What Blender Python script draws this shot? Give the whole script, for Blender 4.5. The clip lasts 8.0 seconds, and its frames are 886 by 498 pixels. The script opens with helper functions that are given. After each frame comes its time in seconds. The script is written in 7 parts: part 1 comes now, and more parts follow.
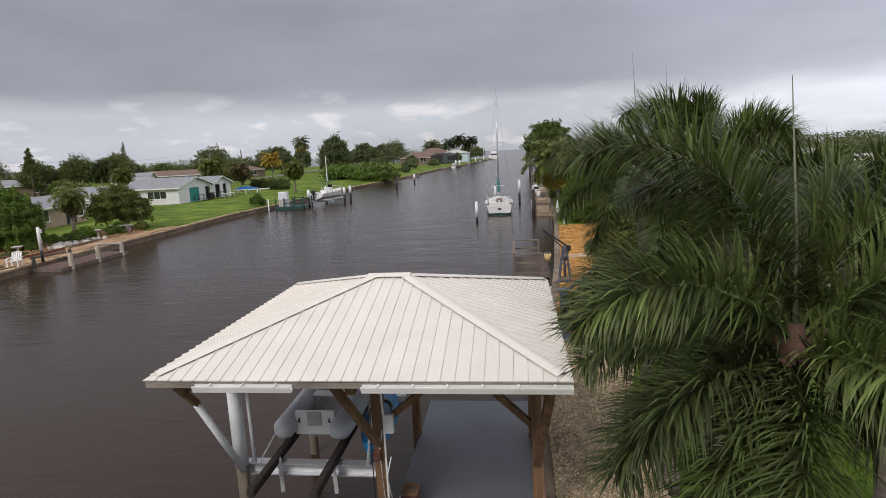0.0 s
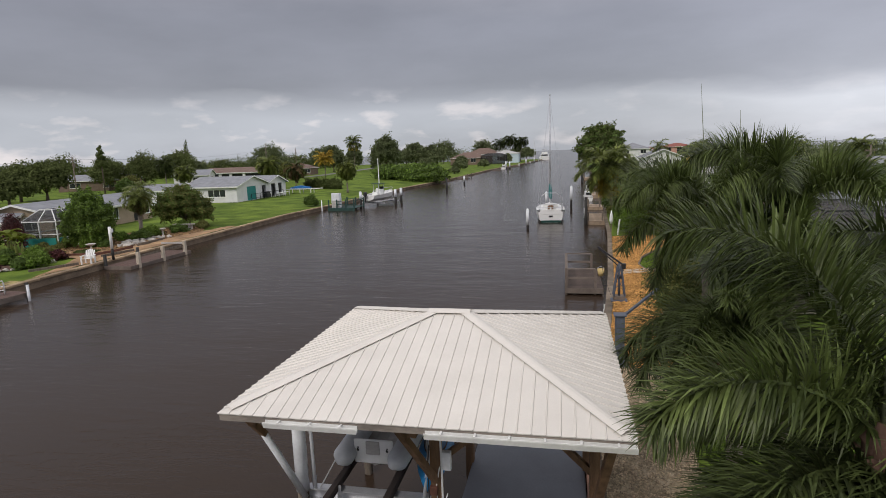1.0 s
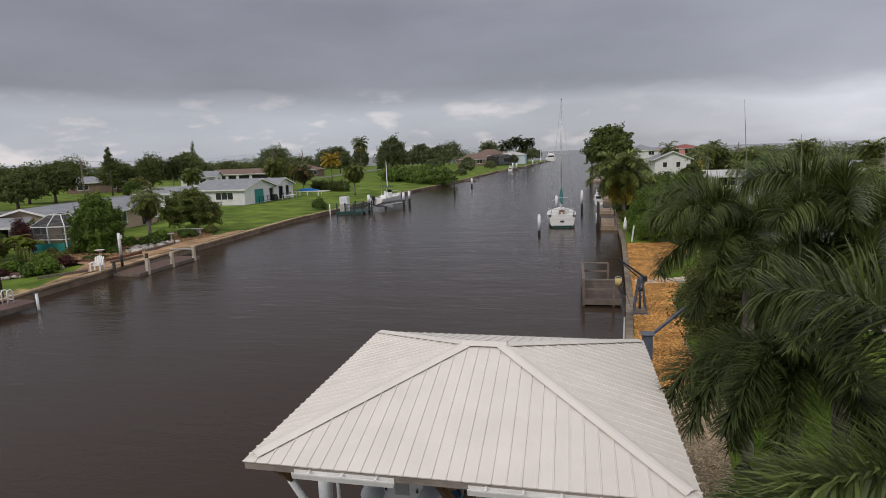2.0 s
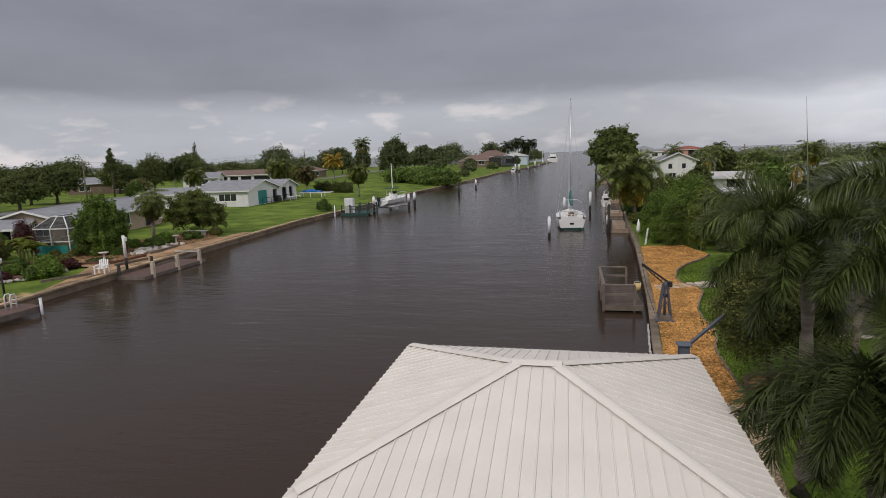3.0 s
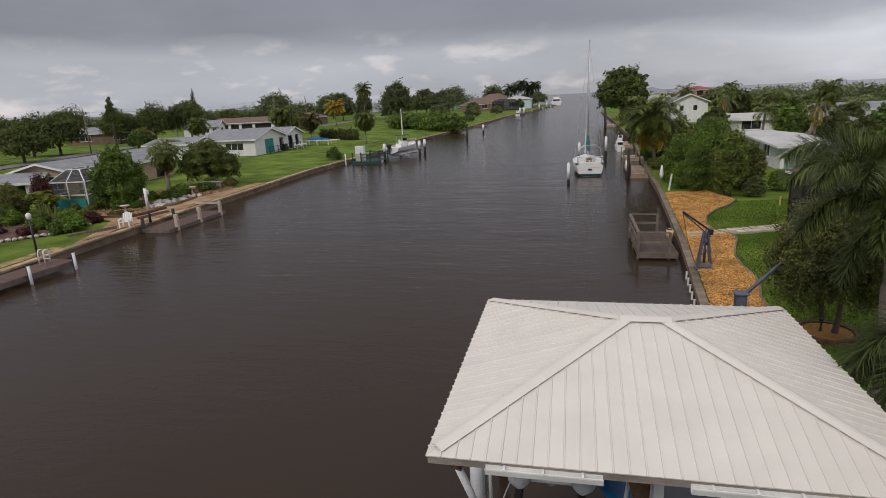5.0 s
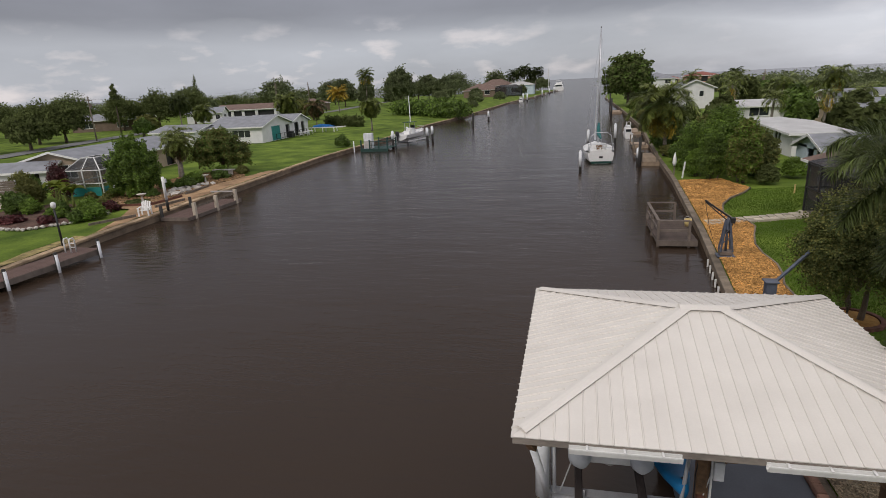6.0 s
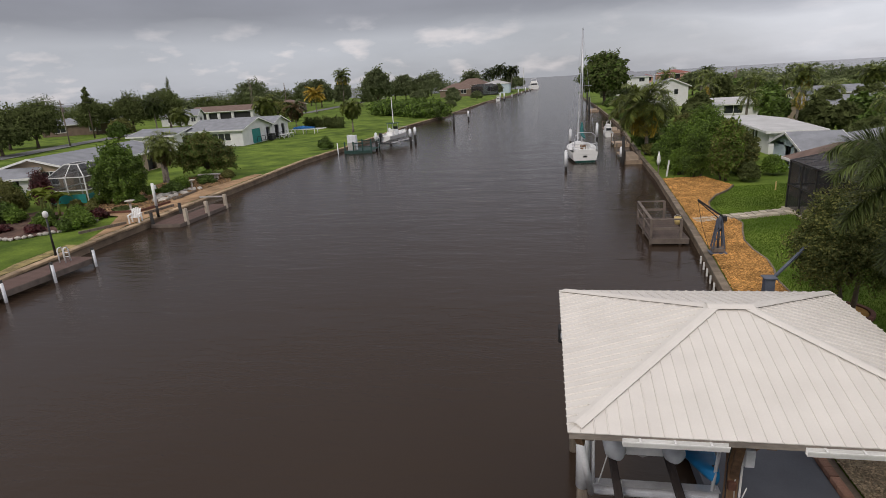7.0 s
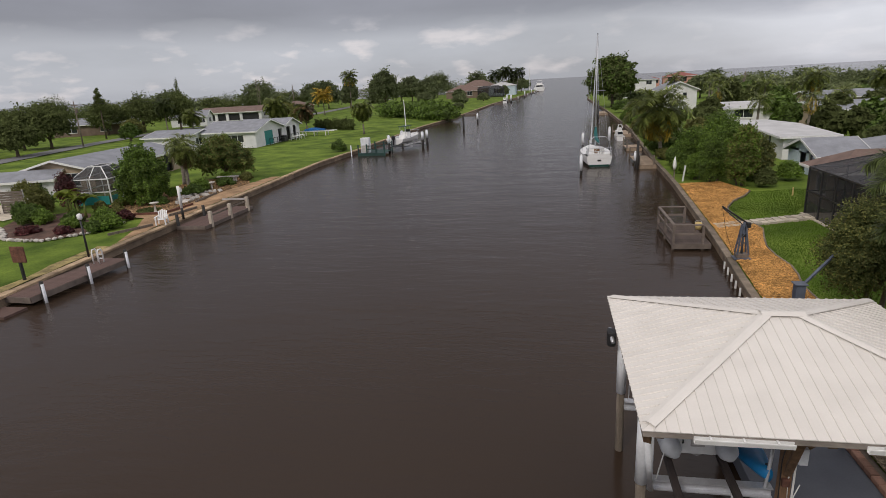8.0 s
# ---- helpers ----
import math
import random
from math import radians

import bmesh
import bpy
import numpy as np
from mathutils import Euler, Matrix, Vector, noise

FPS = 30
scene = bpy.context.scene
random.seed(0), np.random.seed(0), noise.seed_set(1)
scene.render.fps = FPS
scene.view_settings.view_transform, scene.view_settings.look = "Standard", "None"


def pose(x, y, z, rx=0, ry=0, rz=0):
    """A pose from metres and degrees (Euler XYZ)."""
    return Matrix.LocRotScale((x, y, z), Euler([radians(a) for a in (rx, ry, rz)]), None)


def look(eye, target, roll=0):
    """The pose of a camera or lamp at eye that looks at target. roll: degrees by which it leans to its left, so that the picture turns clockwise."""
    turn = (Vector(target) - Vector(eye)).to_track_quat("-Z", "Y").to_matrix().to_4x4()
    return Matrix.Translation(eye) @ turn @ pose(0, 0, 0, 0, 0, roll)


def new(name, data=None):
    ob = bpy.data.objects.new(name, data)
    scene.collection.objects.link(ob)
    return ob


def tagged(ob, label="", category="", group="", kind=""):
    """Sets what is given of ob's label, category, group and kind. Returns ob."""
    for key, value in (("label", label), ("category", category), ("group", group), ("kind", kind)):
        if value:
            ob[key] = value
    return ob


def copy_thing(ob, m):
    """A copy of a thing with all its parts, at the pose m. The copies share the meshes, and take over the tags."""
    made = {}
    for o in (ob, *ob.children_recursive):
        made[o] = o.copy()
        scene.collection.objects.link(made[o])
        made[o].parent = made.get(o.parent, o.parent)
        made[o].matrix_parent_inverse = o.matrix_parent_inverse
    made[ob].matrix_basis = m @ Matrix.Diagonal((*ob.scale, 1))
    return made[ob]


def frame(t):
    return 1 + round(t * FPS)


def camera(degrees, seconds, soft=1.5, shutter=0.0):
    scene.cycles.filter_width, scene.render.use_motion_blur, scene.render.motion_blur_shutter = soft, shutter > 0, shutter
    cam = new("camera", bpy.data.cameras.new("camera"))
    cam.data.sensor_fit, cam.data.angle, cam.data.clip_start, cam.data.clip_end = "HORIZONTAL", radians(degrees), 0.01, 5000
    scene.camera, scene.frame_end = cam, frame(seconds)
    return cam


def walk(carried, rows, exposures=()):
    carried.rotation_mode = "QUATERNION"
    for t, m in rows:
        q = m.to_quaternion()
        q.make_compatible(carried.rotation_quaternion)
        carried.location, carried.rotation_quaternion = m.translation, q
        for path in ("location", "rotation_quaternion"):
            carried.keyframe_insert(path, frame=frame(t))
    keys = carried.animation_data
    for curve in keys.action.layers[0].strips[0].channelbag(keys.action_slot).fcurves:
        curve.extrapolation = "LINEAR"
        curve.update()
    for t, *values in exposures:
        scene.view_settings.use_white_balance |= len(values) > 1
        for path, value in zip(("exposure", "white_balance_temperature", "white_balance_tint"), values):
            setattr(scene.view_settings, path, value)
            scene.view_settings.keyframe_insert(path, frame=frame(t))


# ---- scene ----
# camera: the walk
cam = camera(76.0, 8.0, soft=0.55)
ROWS = [
    (0.0, 5.55, -0.14, 7.62, 7.45, -9.71, 2.84),
    (0.5, 5.41, -0.24, 8.00, 9.93, -9.66, 2.32),
    (1.0, 5.31, -0.16, 8.37, 12.26, -9.62, 2.09),
    (1.5, 5.07, 0.06, 8.72, 12.76, -9.60, 2.09),
    (3.0, 3.69, 1.09, 8.83, 12.83, -9.44, 2.01),
    (3.5, 3.27, 1.20, 8.84, 12.97, -11.33, 2.40),
    (4.0, 2.82, 1.17, 8.90, 12.95, -11.33, 2.38),
    (4.5, 2.38, 1.01, 8.99, 12.94, -11.43, 2.63),
    (4.7, 2.20, 0.94, 9.03, 13.00, -12.81, 2.67),
    (5.8, 1.07, 0.31, 9.31, 13.21, -16.20, 2.93),
    (6.0, 0.85, 0.18, 9.36, 13.23, -16.22, 2.93),
    (6.5, 0.29, -0.17, 9.50, 13.04, -16.25, 2.84),
    (7.0, -0.23, -0.49, 9.73, 10.88, -16.44, 3.41),
    (7.5, -0.78, -0.85, 10.00, 8.80, -16.57, 3.93),
    (8.0, -1.41, -1.32, 10.15, 11.19, -16.33, 3.19),
]


def eye_pose(x, y, z, yaw, pitch, roll):
    a, b = radians(yaw), radians(pitch)
    way = Vector((-math.sin(a) * math.cos(b), math.cos(a) * math.cos(b), math.sin(b)))
    return look((x, y, z), Vector((x, y, z)) + way, -roll)


walk(cam, [(r[0], eye_pose(*r[1:])) for r in ROWS], exposures=[(0.0, 0.25, 6550, 12.5), (0.5, 0.13, 6550, 12.5), (1.0, 0.08, 6550, 12.5), (1.7, -0.02, 6550, 12.5), (3.0, -0.09, 6600, 13.0), (4.7, -0.12, 6600, 13.0), (6.0, -0.06, 6620, 13.0), (8.0, 0.0, 6650, 13.5)])

# ---- light: overcast sky and a weak veiled sun ----
SUN_UP, SUN_TURN = 42.0, 205.0
world = bpy.data.worlds.new("overcast")
scene.world = world
world.use_nodes = True
wn, wl = world.node_tree.nodes, world.node_tree.links
wn.clear()
w_out = wn.new("ShaderNodeOutputWorld")
w_bg = wn.new("ShaderNodeBackground")
w_coord = wn.new("ShaderNodeTexCoord")
w_map = wn.new("ShaderNodeMapping")
w_map.inputs["Scale"].default_value = (1.0, 1.0, 3.4)
w_noise = wn.new("ShaderNodeTexNoise")
w_noise.inputs["Scale"].default_value = 2.2
w_noise.inputs["Detail"].default_value = 6.0
w_noise.inputs["Roughness"].default_value = 0.55
w_sep = wn.new("ShaderNodeSeparateXYZ")
w_shift = wn.new("ShaderNodeMath")
w_shift.operation = "MULTIPLY_ADD"
w_shift.inputs[1].default_value = 0.13
w_sum = wn.new("ShaderNodeMath")
w_sum.operation = "ADD"
w_sum.inputs[1].default_value = -0.065
w_ramp = wn.new("ShaderNodeValToRGB")
stops = [(0.0, (0.35, 0.365, 0.40)), (0.02, (0.43, 0.45, 0.49)), (0.070, (0.455, 0.475, 0.515)), (0.102, (0.275, 0.287, 0.325)),
         (0.22, (0.27, 0.282, 0.326)), (0.42, (0.39, 0.39, 0.42)), (0.75, (0.64, 0.64, 0.66)), (1.0, (0.78, 0.78, 0.80))]
els = w_ramp.color_ramp.elements
els[0].position, els[0].color = stops[0][0], (*stops[0][1], 1)
els[1].position, els[1].color = stops[-1][0], (*stops[-1][1], 1)
for p, c in stops[1:-1]:
    e = els.new(p)
    e.color = (*c, 1)
# bright torn puffs in the low band
w_map2 = wn.new("ShaderNodeMapping")
w_map2.inputs["Scale"].default_value = (2.3, 2.3, 6.5)
w_puff = wn.new("ShaderNodeTexNoise")
w_puff.inputs["Scale"].default_value = 5.2
w_puff.inputs["Detail"].default_value = 8.0
w_puffr = wn.new("ShaderNodeMapRange")
w_puffr.inputs["From Min"].default_value, w_puffr.inputs["From Max"].default_value = 0.53, 0.70
w_band = wn.new("ShaderNodeMapRange")
w_band.inputs["From Min"].default_value, w_band.inputs["From Max"].default_value = 0.115, 0.055
w_mul = wn.new("ShaderNodeMath")
w_mul.operation = "MULTIPLY"
w_mix = wn.new("ShaderNodeMix")
w_mix.data_type = "RGBA"
w_mix.inputs["B"].default_value = (0.76, 0.73, 0.74, 1)
# the cloud is thinner and brighter towards the east, the torn puffs lie to the west
w_east = wn.new("ShaderNodeMapRange")
w_east.interpolation_type = "SMOOTHSTEP"
w_east.inputs["From Min"].default_value, w_east.inputs["From Max"].default_value = 0.0, 0.6
w_east.inputs["To Min"].default_value, w_east.inputs["To Max"].default_value = 1.0, 1.62
w_west = wn.new("ShaderNodeMapRange")
w_west.inputs["From Min"].default_value, w_west.inputs["From Max"].default_value = 0.25, -0.2
w_west.inputs["To Min"].default_value = 0.15
w_mulw = wn.new("ShaderNodeMath")
w_mulw.operation = "MULTIPLY"
w_low = wn.new("ShaderNodeMath")
w_low.operation = "MULTIPLY"
w_low2 = wn.new("ShaderNodeMath")
w_low2.operation = "MULTIPLY"
w_low2.inputs[1].default_value = 0.6
w_lift = wn.new("ShaderNodeMix")
w_lift.data_type = "RGBA"
w_lift.inputs["B"].default_value = (0.50, 0.54, 0.60, 1)
w_cloud = wn.new("ShaderNodeMapRange")
w_cloud.inputs["From Min"].default_value, w_cloud.inputs["From Max"].default_value = 0.3, 0.7
w_cloud.inputs["To Min"].default_value, w_cloud.inputs["To Max"].default_value = 0.86, 1.14
w_tex = wn.new("ShaderNodeMath")
w_tex.operation = "MULTIPLY"
w_glow = wn.new("ShaderNodeMix")
w_glow.data_type, w_glow.blend_type = "RGBA", "MULTIPLY"
w_glow.inputs["Factor"].default_value = 1.0
w_sky = wn.new("ShaderNodeTexSky")
w_sky.sky_type = "NISHITA"
w_sky.sun_disc = False
w_sky.sun_elevation, w_sky.sun_rotation = radians(SUN_UP), radians(SUN_TURN)
w_skys = wn.new("ShaderNodeMix")
w_skys.data_type = "RGBA"
w_skys.blend_type = "MULTIPLY"
w_skys.inputs["Factor"].default_value = 1.0
w_skys.inputs["B"].default_value = (0.1, 0.1, 0.1, 1)
w_cover = wn.new("ShaderNodeMix")
w_cover.data_type = "RGBA"
w_cover.inputs["Factor"].default_value = 0.93
for a, b in ((w_coord.outputs["Generated"], w_map.inputs["Vector"]), (w_map.outputs["Vector"], w_noise.inputs["Vector"]),
             (w_coord.outputs["Generated"], w_sep.inputs["Vector"]), (w_noise.outputs["Fac"], w_shift.inputs[0]),
             (w_sep.outputs["Z"], w_shift.inputs[2]), (w_shift.outputs[0], w_sum.inputs[0]), (w_sum.outputs[0], w_ramp.inputs["Fac"]),
             (w_coord.outputs["Generated"], w_map2.inputs["Vector"]), (w_map2.outputs["Vector"], w_puff.inputs["Vector"]),
             (w_puff.outputs["Fac"], w_puffr.inputs["Value"]), (w_sep.outputs["Z"], w_band.inputs["Value"]),
             (w_puffr.outputs["Result"], w_mul.inputs[0]), (w_band.outputs["Result"], w_mul.inputs[1]),
             (w_sep.outputs["X"], w_east.inputs["Value"]), (w_sep.outputs["X"], w_west.inputs["Value"]), (w_mul.outputs[0], w_mulw.inputs[0]), (w_west.outputs["Result"], w_mulw.inputs[1]),
             (w_mulw.outputs[0], w_mix.inputs["Factor"]), (w_mix.outputs["Result"], w_glow.inputs["A"]), (w_noise.outputs["Fac"], w_cloud.inputs["Value"]), (w_cloud.outputs["Result"], w_tex.inputs[0]), (w_east.outputs["Result"], w_tex.inputs[1]), (w_tex.outputs[0], w_glow.inputs["B"]), (w_band.outputs["Result"], w_low.inputs[0]), (w_west.outputs["Result"], w_low.inputs[1]), (w_low.outputs[0], w_low2.inputs[0]), (w_low2.outputs[0], w_lift.inputs["Factor"]),
             (w_ramp.outputs["Color"], w_lift.inputs["A"]), (w_lift.outputs["Result"], w_mix.inputs["A"]),
             (w_sky.outputs["Color"], w_skys.inputs["A"]), (w_skys.outputs["Result"], w_cover.inputs["A"]),
             (w_glow.outputs["Result"], w_cover.inputs["B"]), (w_cover.outputs["Result"], w_bg.inputs["Color"]),
             (w_bg.outputs["Background"], w_out.inputs["Surface"])):
    wl.new(a, b)
w_bg.inputs["Strength"].default_value = 1.0

sun_data = bpy.data.lights.new("sun", "SUN")
sun_data.energy, sun_data.angle, sun_data.color = 1.45, radians(16), (1.0, 0.95, 0.87)
sun = new("sun", sun_data)
sa, se = radians(SUN_TURN), radians(SUN_UP)
# the sun stands behind the walk's start, veiled by cloud
sun_from = Vector((math.sin(sa) * math.cos(se), math.cos(sa) * math.cos(se), math.sin(se)))
sun.matrix_world = look(sun_from * 100, (0, 0, 0))
scene.view_settings.exposure = 0.0


# ---- materials ----
def material(name, color, rough=0.7, vary=0.25, scale=3.0, fine=40.0, bump=0.2, metal=0.0, tint=None, island=0.0, obj=0.0,
             stretch=(1, 1, 1), gloss=0.5, through_light=0.0):
    """A procedural surface: base colour with two scales of variation, fine relief, and random shifts per piece."""
    m = bpy.data.materials.new(name)
    m.use_nodes = True
    n, l = m.node_tree.nodes, m.node_tree.links
    b = n["Principled BSDF"]
    b.inputs["Roughness"].default_value, b.inputs["Metallic"].default_value = rough, metal
    b.inputs["Specular IOR Level"].default_value = gloss
    co = n.new("ShaderNodeTexCoord")
    mp = n.new("ShaderNodeMapping")
    mp.inputs["Scale"].default_value = stretch
    l.new(co.outputs["Object"], mp.inputs["Vector"])
    big, small = n.new("ShaderNodeTexNoise"), n.new("ShaderNodeTexNoise")
    big.inputs["Scale"].default_value, big.inputs["Detail"].default_value = scale, 5
    small.inputs["Scale"].default_value, small.inputs["Detail"].default_value = fine, 3
    for t in (big, small):
        l.new(mp.outputs["Vector"], t.inputs["Vector"])
    dark = [c * (1 - vary) for c in color]
    light = tint or [min(1, c * (1 + vary)) for c in color]
    ramp = n.new("ShaderNodeValToRGB")
    ramp.color_ramp.elements[0].position, ramp.color_ramp.elements[0].color = 0.32, (*dark, 1)
    ramp.color_ramp.elements[1].position, ramp.color_ramp.elements[1].color = 0.68, (*light, 1)
    l.new(big.outputs["Fac"], ramp.inputs["Fac"])
    hsv = n.new("ShaderNodeHueSaturation")
    l.new(ramp.outputs["Color"], hsv.inputs["Color"])
    val = n.new("ShaderNodeMapRange")
    val.inputs["From Min"].default_value, val.inputs["From Max"].default_value = 0.25, 0.75
    val.inputs["To Min"].default_value, val.inputs["To Max"].default_value = 1 - vary * 0.6, 1 + vary * 0.6
    l.new(small.outputs["Fac"], val.inputs["Value"])
    last = val.outputs["Result"]
    for amount, node, socket in ((island, "ShaderNodeNewGeometry", "Random Per Island"), (obj, "ShaderNodeObjectInfo", "Random")):
        if amount:
            g, r, x = n.new(node), n.new("ShaderNodeMapRange"), n.new("ShaderNodeMath")
            r.inputs["To Min"].default_value, r.inputs["To Max"].default_value = 1 - amount, 1 + amount
            x.operation = "MULTIPLY"
            l.new(g.outputs[socket], r.inputs["Value"])
            l.new(r.outputs["Result"], x.inputs[0])
            l.new(last, x.inputs[1])
            last = x.outputs[0]
    l.new(last, hsv.inputs["Value"])
    l.new(hsv.outputs["Color"], b.inputs["Base Color"])
    if bump:
        bp = n.new("ShaderNodeBump")
        bp.inputs["Strength"].default_value, bp.inputs["Distance"].default_value = bump, 0.02
        l.new(small.outputs["Fac"], bp.inputs["Height"])
        l.new(bp.outputs["Normal"], b.inputs["Normal"])
    if through_light:
        tr, mx = n.new("ShaderNodeBsdfTranslucent"), n.new("ShaderNodeMixShader")
        mx.inputs["Fac"].default_value = through_light
        l.new(hsv.outputs["Color"], tr.inputs["Color"])
        l.new(b.outputs["BSDF"], mx.inputs[1])
        l.new(tr.outputs["BSDF"], mx.inputs[2])
        l.new(mx.outputs["Shader"], n["Material Output"].inputs["Surface"])
    return m


def screen_material(name, color, see):
    """Fly screen: fine mesh that lets part of the light through."""
    m = bpy.data.materials.new(name)
    m.use_nodes = True
    n, l = m.node_tree.nodes, m.node_tree.links
    tr, mx = n.new("ShaderNodeBsdfTransparent"), n.new("ShaderNodeMixShader")
    b = n["Principled BSDF"]
    b.inputs["Base Color"].default_value, b.inputs["Roughness"].default_value = (*color, 1), 0.8
    no = n.new("ShaderNodeTexNoise")
    no.inputs["Scale"].default_value = 1.5
    r = n.new("ShaderNodeMapRange")
    r.inputs["To Min"].default_value, r.inputs["To Max"].default_value = 1 - see - 0.12, 1 - see + 0.12
    l.new(no.outputs["Fac"], r.inputs["Value"])
    l.new(r.outputs["Result"], mx.inputs["Fac"])
    l.new(tr.outputs["BSDF"], mx.inputs[1])
    l.new(b.outputs["BSDF"], mx.inputs[2])
    l.new(mx.outputs["Shader"], n["Material Output"].inputs["Surface"])
    return m


def water_material():
    m = bpy.data.materials.new("canal_water")
    m.use_nodes = True
    n, l = m.node_tree.nodes, m.node_tree.links
    b = n["Principled BSDF"]
    b.inputs["Roughness"].default_value, b.inputs["IOR"].default_value = 0.17, 1.29
    co = n.new("ShaderNodeTexCoord")
    silt = n.new("ShaderNodeTexNoise")
    silt.inputs["Scale"].default_value, silt.inputs["Detail"].default_value = 0.06, 4
    l.new(co.outputs["Object"], silt.inputs["Vector"])
    ramp = n.new("ShaderNodeValToRGB")
    ramp.color_ramp.elements[0].color, ramp.color_ramp.elements[1].color = (0.031, 0.020, 0.0135, 1), (0.043, 0.028, 0.019, 1)
    l.new(silt.outputs["Fac"], ramp.inputs["Fac"])
    l.new(ramp.outputs["Color"], b.inputs["Base Color"])
    normal = None
    for size, stretch, strength, dist in ((0.35, (0.5, 1.2, 1), 0.55, 0.12), (1.5, (0.45, 1.5, 1), 0.6, 0.05), (4.0, (0.7, 1.3, 1), 0.45, 0.02), (10.0, (0.8, 1.2, 1), 0.35, 0.01)):
        mp, w, bp = n.new("ShaderNodeMapping"), n.new("ShaderNodeTexNoise"), n.new("ShaderNodeBump")
        mp.inputs["Scale"].default_value = stretch
        w.inputs["Scale"].default_value, w.inputs["Detail"].default_value, w.inputs["Distortion"].default_value = size, 3, 0.4
        bp.inputs["Strength"].default_value, bp.inputs["Distance"].default_value = strength, dist
        l.new(co.outputs["Object"], mp.inputs["Vector"])
        l.new(mp.outputs["Vector"], w.inputs["Vector"])
        l.new(w.outputs["Fac"], bp.inputs["Height"])
        if normal:
            l.new(normal, bp.inputs["Normal"])
        normal = bp.outputs["Normal"]
    l.new(normal, b.inputs["Normal"])
    return m


WATER = water_material()
GRASS = material("lawn_grass", (0.088, 0.150, 0.020), 0.95, 0.35, 0.35, 7.0, 1.0, tint=(0.165, 0.235, 0.035), gloss=0.15)
BLADE = material("grass_blade", (0.105, 0.180, 0.024), 0.75, 0.3, 0.3, 2.0, 0.0, island=0.18, through_light=0.45, gloss=0.15)
SAND = material("sandy_soil", (0.33, 0.215, 0.125), 0.95, 0.4, 0.7, 12.0, 0.6, gloss=0.2)
MULCH = material("bark_mulch", (0.36, 0.185, 0.055), 0.95, 0.35, 0.9, 9.0, 1.0, tint=(0.47, 0.27, 0.09), gloss=0.15)
CHIP = material("bark_chip", (0.47, 0.25, 0.08), 0.9, 0.3, 1.0, 30.0, 0.3, island=0.55, gloss=0.2)
GRAVEL = material("pea_gravel", (0.36, 0.28, 0.18), 0.9, 0.4, 1.2, 26.0, 1.0, tint=(0.48, 0.40, 0.28), gloss=0.25)
PEBBLE = material("pebble", (0.42, 0.33, 0.22), 0.8, 0.2, 3.0, 30.0, 0.2, island=0.45)
ASPHALT = material("asphalt", (0.16, 0.16, 0.16), 0.9, 0.15, 0.5, 20.0, 0.3)
CONCRETE = material("seawall_concrete", (0.22, 0.165, 0.115), 0.9, 0.4, 0.8, 14.0, 0.5, obj=0.2)
CAPSTONE = material("seawall_cap", (0.17, 0.135, 0.10), 0.9, 0.35, 1.4, 18.0, 0.4, obj=0.22)
CAP_TAN = material("tan_seawall_cap", (0.33, 0.24, 0.15), 0.9, 0.4, 1.1, 14.0, 0.6, obj=0.25)
PAINTED_SLAB = material("painted_slab", (0.105, 0.115, 0.138), 0.55, 0.12, 1.0, 25.0, 0.08)
PATH_STONE = material("path_stone", (0.45, 0.40, 0.32), 0.9, 0.2, 2.0, 20.0, 0.3, obj=0.2)
BRICK = material("edging_brick", (0.36, 0.20, 0.14), 0.9, 0.25, 4.0, 40.0, 0.4, obj=0.3)
ROOF_METAL = material("white_roof_metal", (0.70, 0.665, 0.62), 0.6, 0.035, 1.6, 40.0, 0.04, obj=0.02, tint=(0.73, 0.695, 0.65), gloss=0.3)
WHITE = material("white_paint", (0.78, 0.78, 0.77), 0.5, 0.08, 2.0, 20.0, 0.06)
FASCIA = material("weathered_fascia", (0.46, 0.44, 0.42), 0.7, 0.2, 3.0, 30.0, 0.2, stretch=(0.3, 1, 1))
EAVE_BOARD = material("weathered_eave_board", (0.27, 0.235, 0.205), 0.8, 0.3, 3.0, 30.0, 0.2, stretch=(0.3, 1, 1))
ALUMINIUM = material("aluminium_beam", (0.56, 0.57, 0.60), 0.42, 0.12, 3.0, 30.0, 0.05, metal=0.6)
PVC = material("white_pile_wrap", (0.74, 0.76, 0.79), 0.4, 0.12, 2.0, 15.0, 0.05)
TIMBER = material("treated_timber", (0.17, 0.098, 0.052), 0.85, 0.35, 2.0, 30.0, 0.4, stretch=(4, 4, 0.6))
PILE_WOOD = material("weathered_pile", (0.17, 0.14, 0.11), 0.9, 0.4, 2.0, 25.0, 0.5, stretch=(4, 4, 0.5))
PILE_DARK = material("wet_dark_pile", (0.022, 0.02, 0.018), 0.7, 0.4, 3.0, 25.0, 0.4)
DECK_GREY = material("grey_deck_board", (0.075, 0.053, 0.043), 0.85, 0.3, 2.0, 30.0, 0.3, obj=0.2)
RAIL_GREY = material("grey_rail_wood", (0.155, 0.125, 0.105), 0.85, 0.25, 2.0, 30.0, 0.3)
DECK_BROWN = material("brown_composite_board", (0.115, 0.068, 0.055), 0.7, 0.2, 2.0, 30.0, 0.15, obj=0.15)
DECK_TAN = material("tan_deck_board", (0.33, 0.25, 0.18), 0.85, 0.25, 2.0, 30.0, 0.3, obj=0.15)
DECK_GREEN = material("green_painted_wood", (0.016, 0.055, 0.048), 0.7, 0.25, 2.0, 20.0, 0.2)
BLACK = material("black_paint_and_shade", (0.02, 0.02, 0.022), 0.5, 0.2, 3.0, 30.0, 0.1)
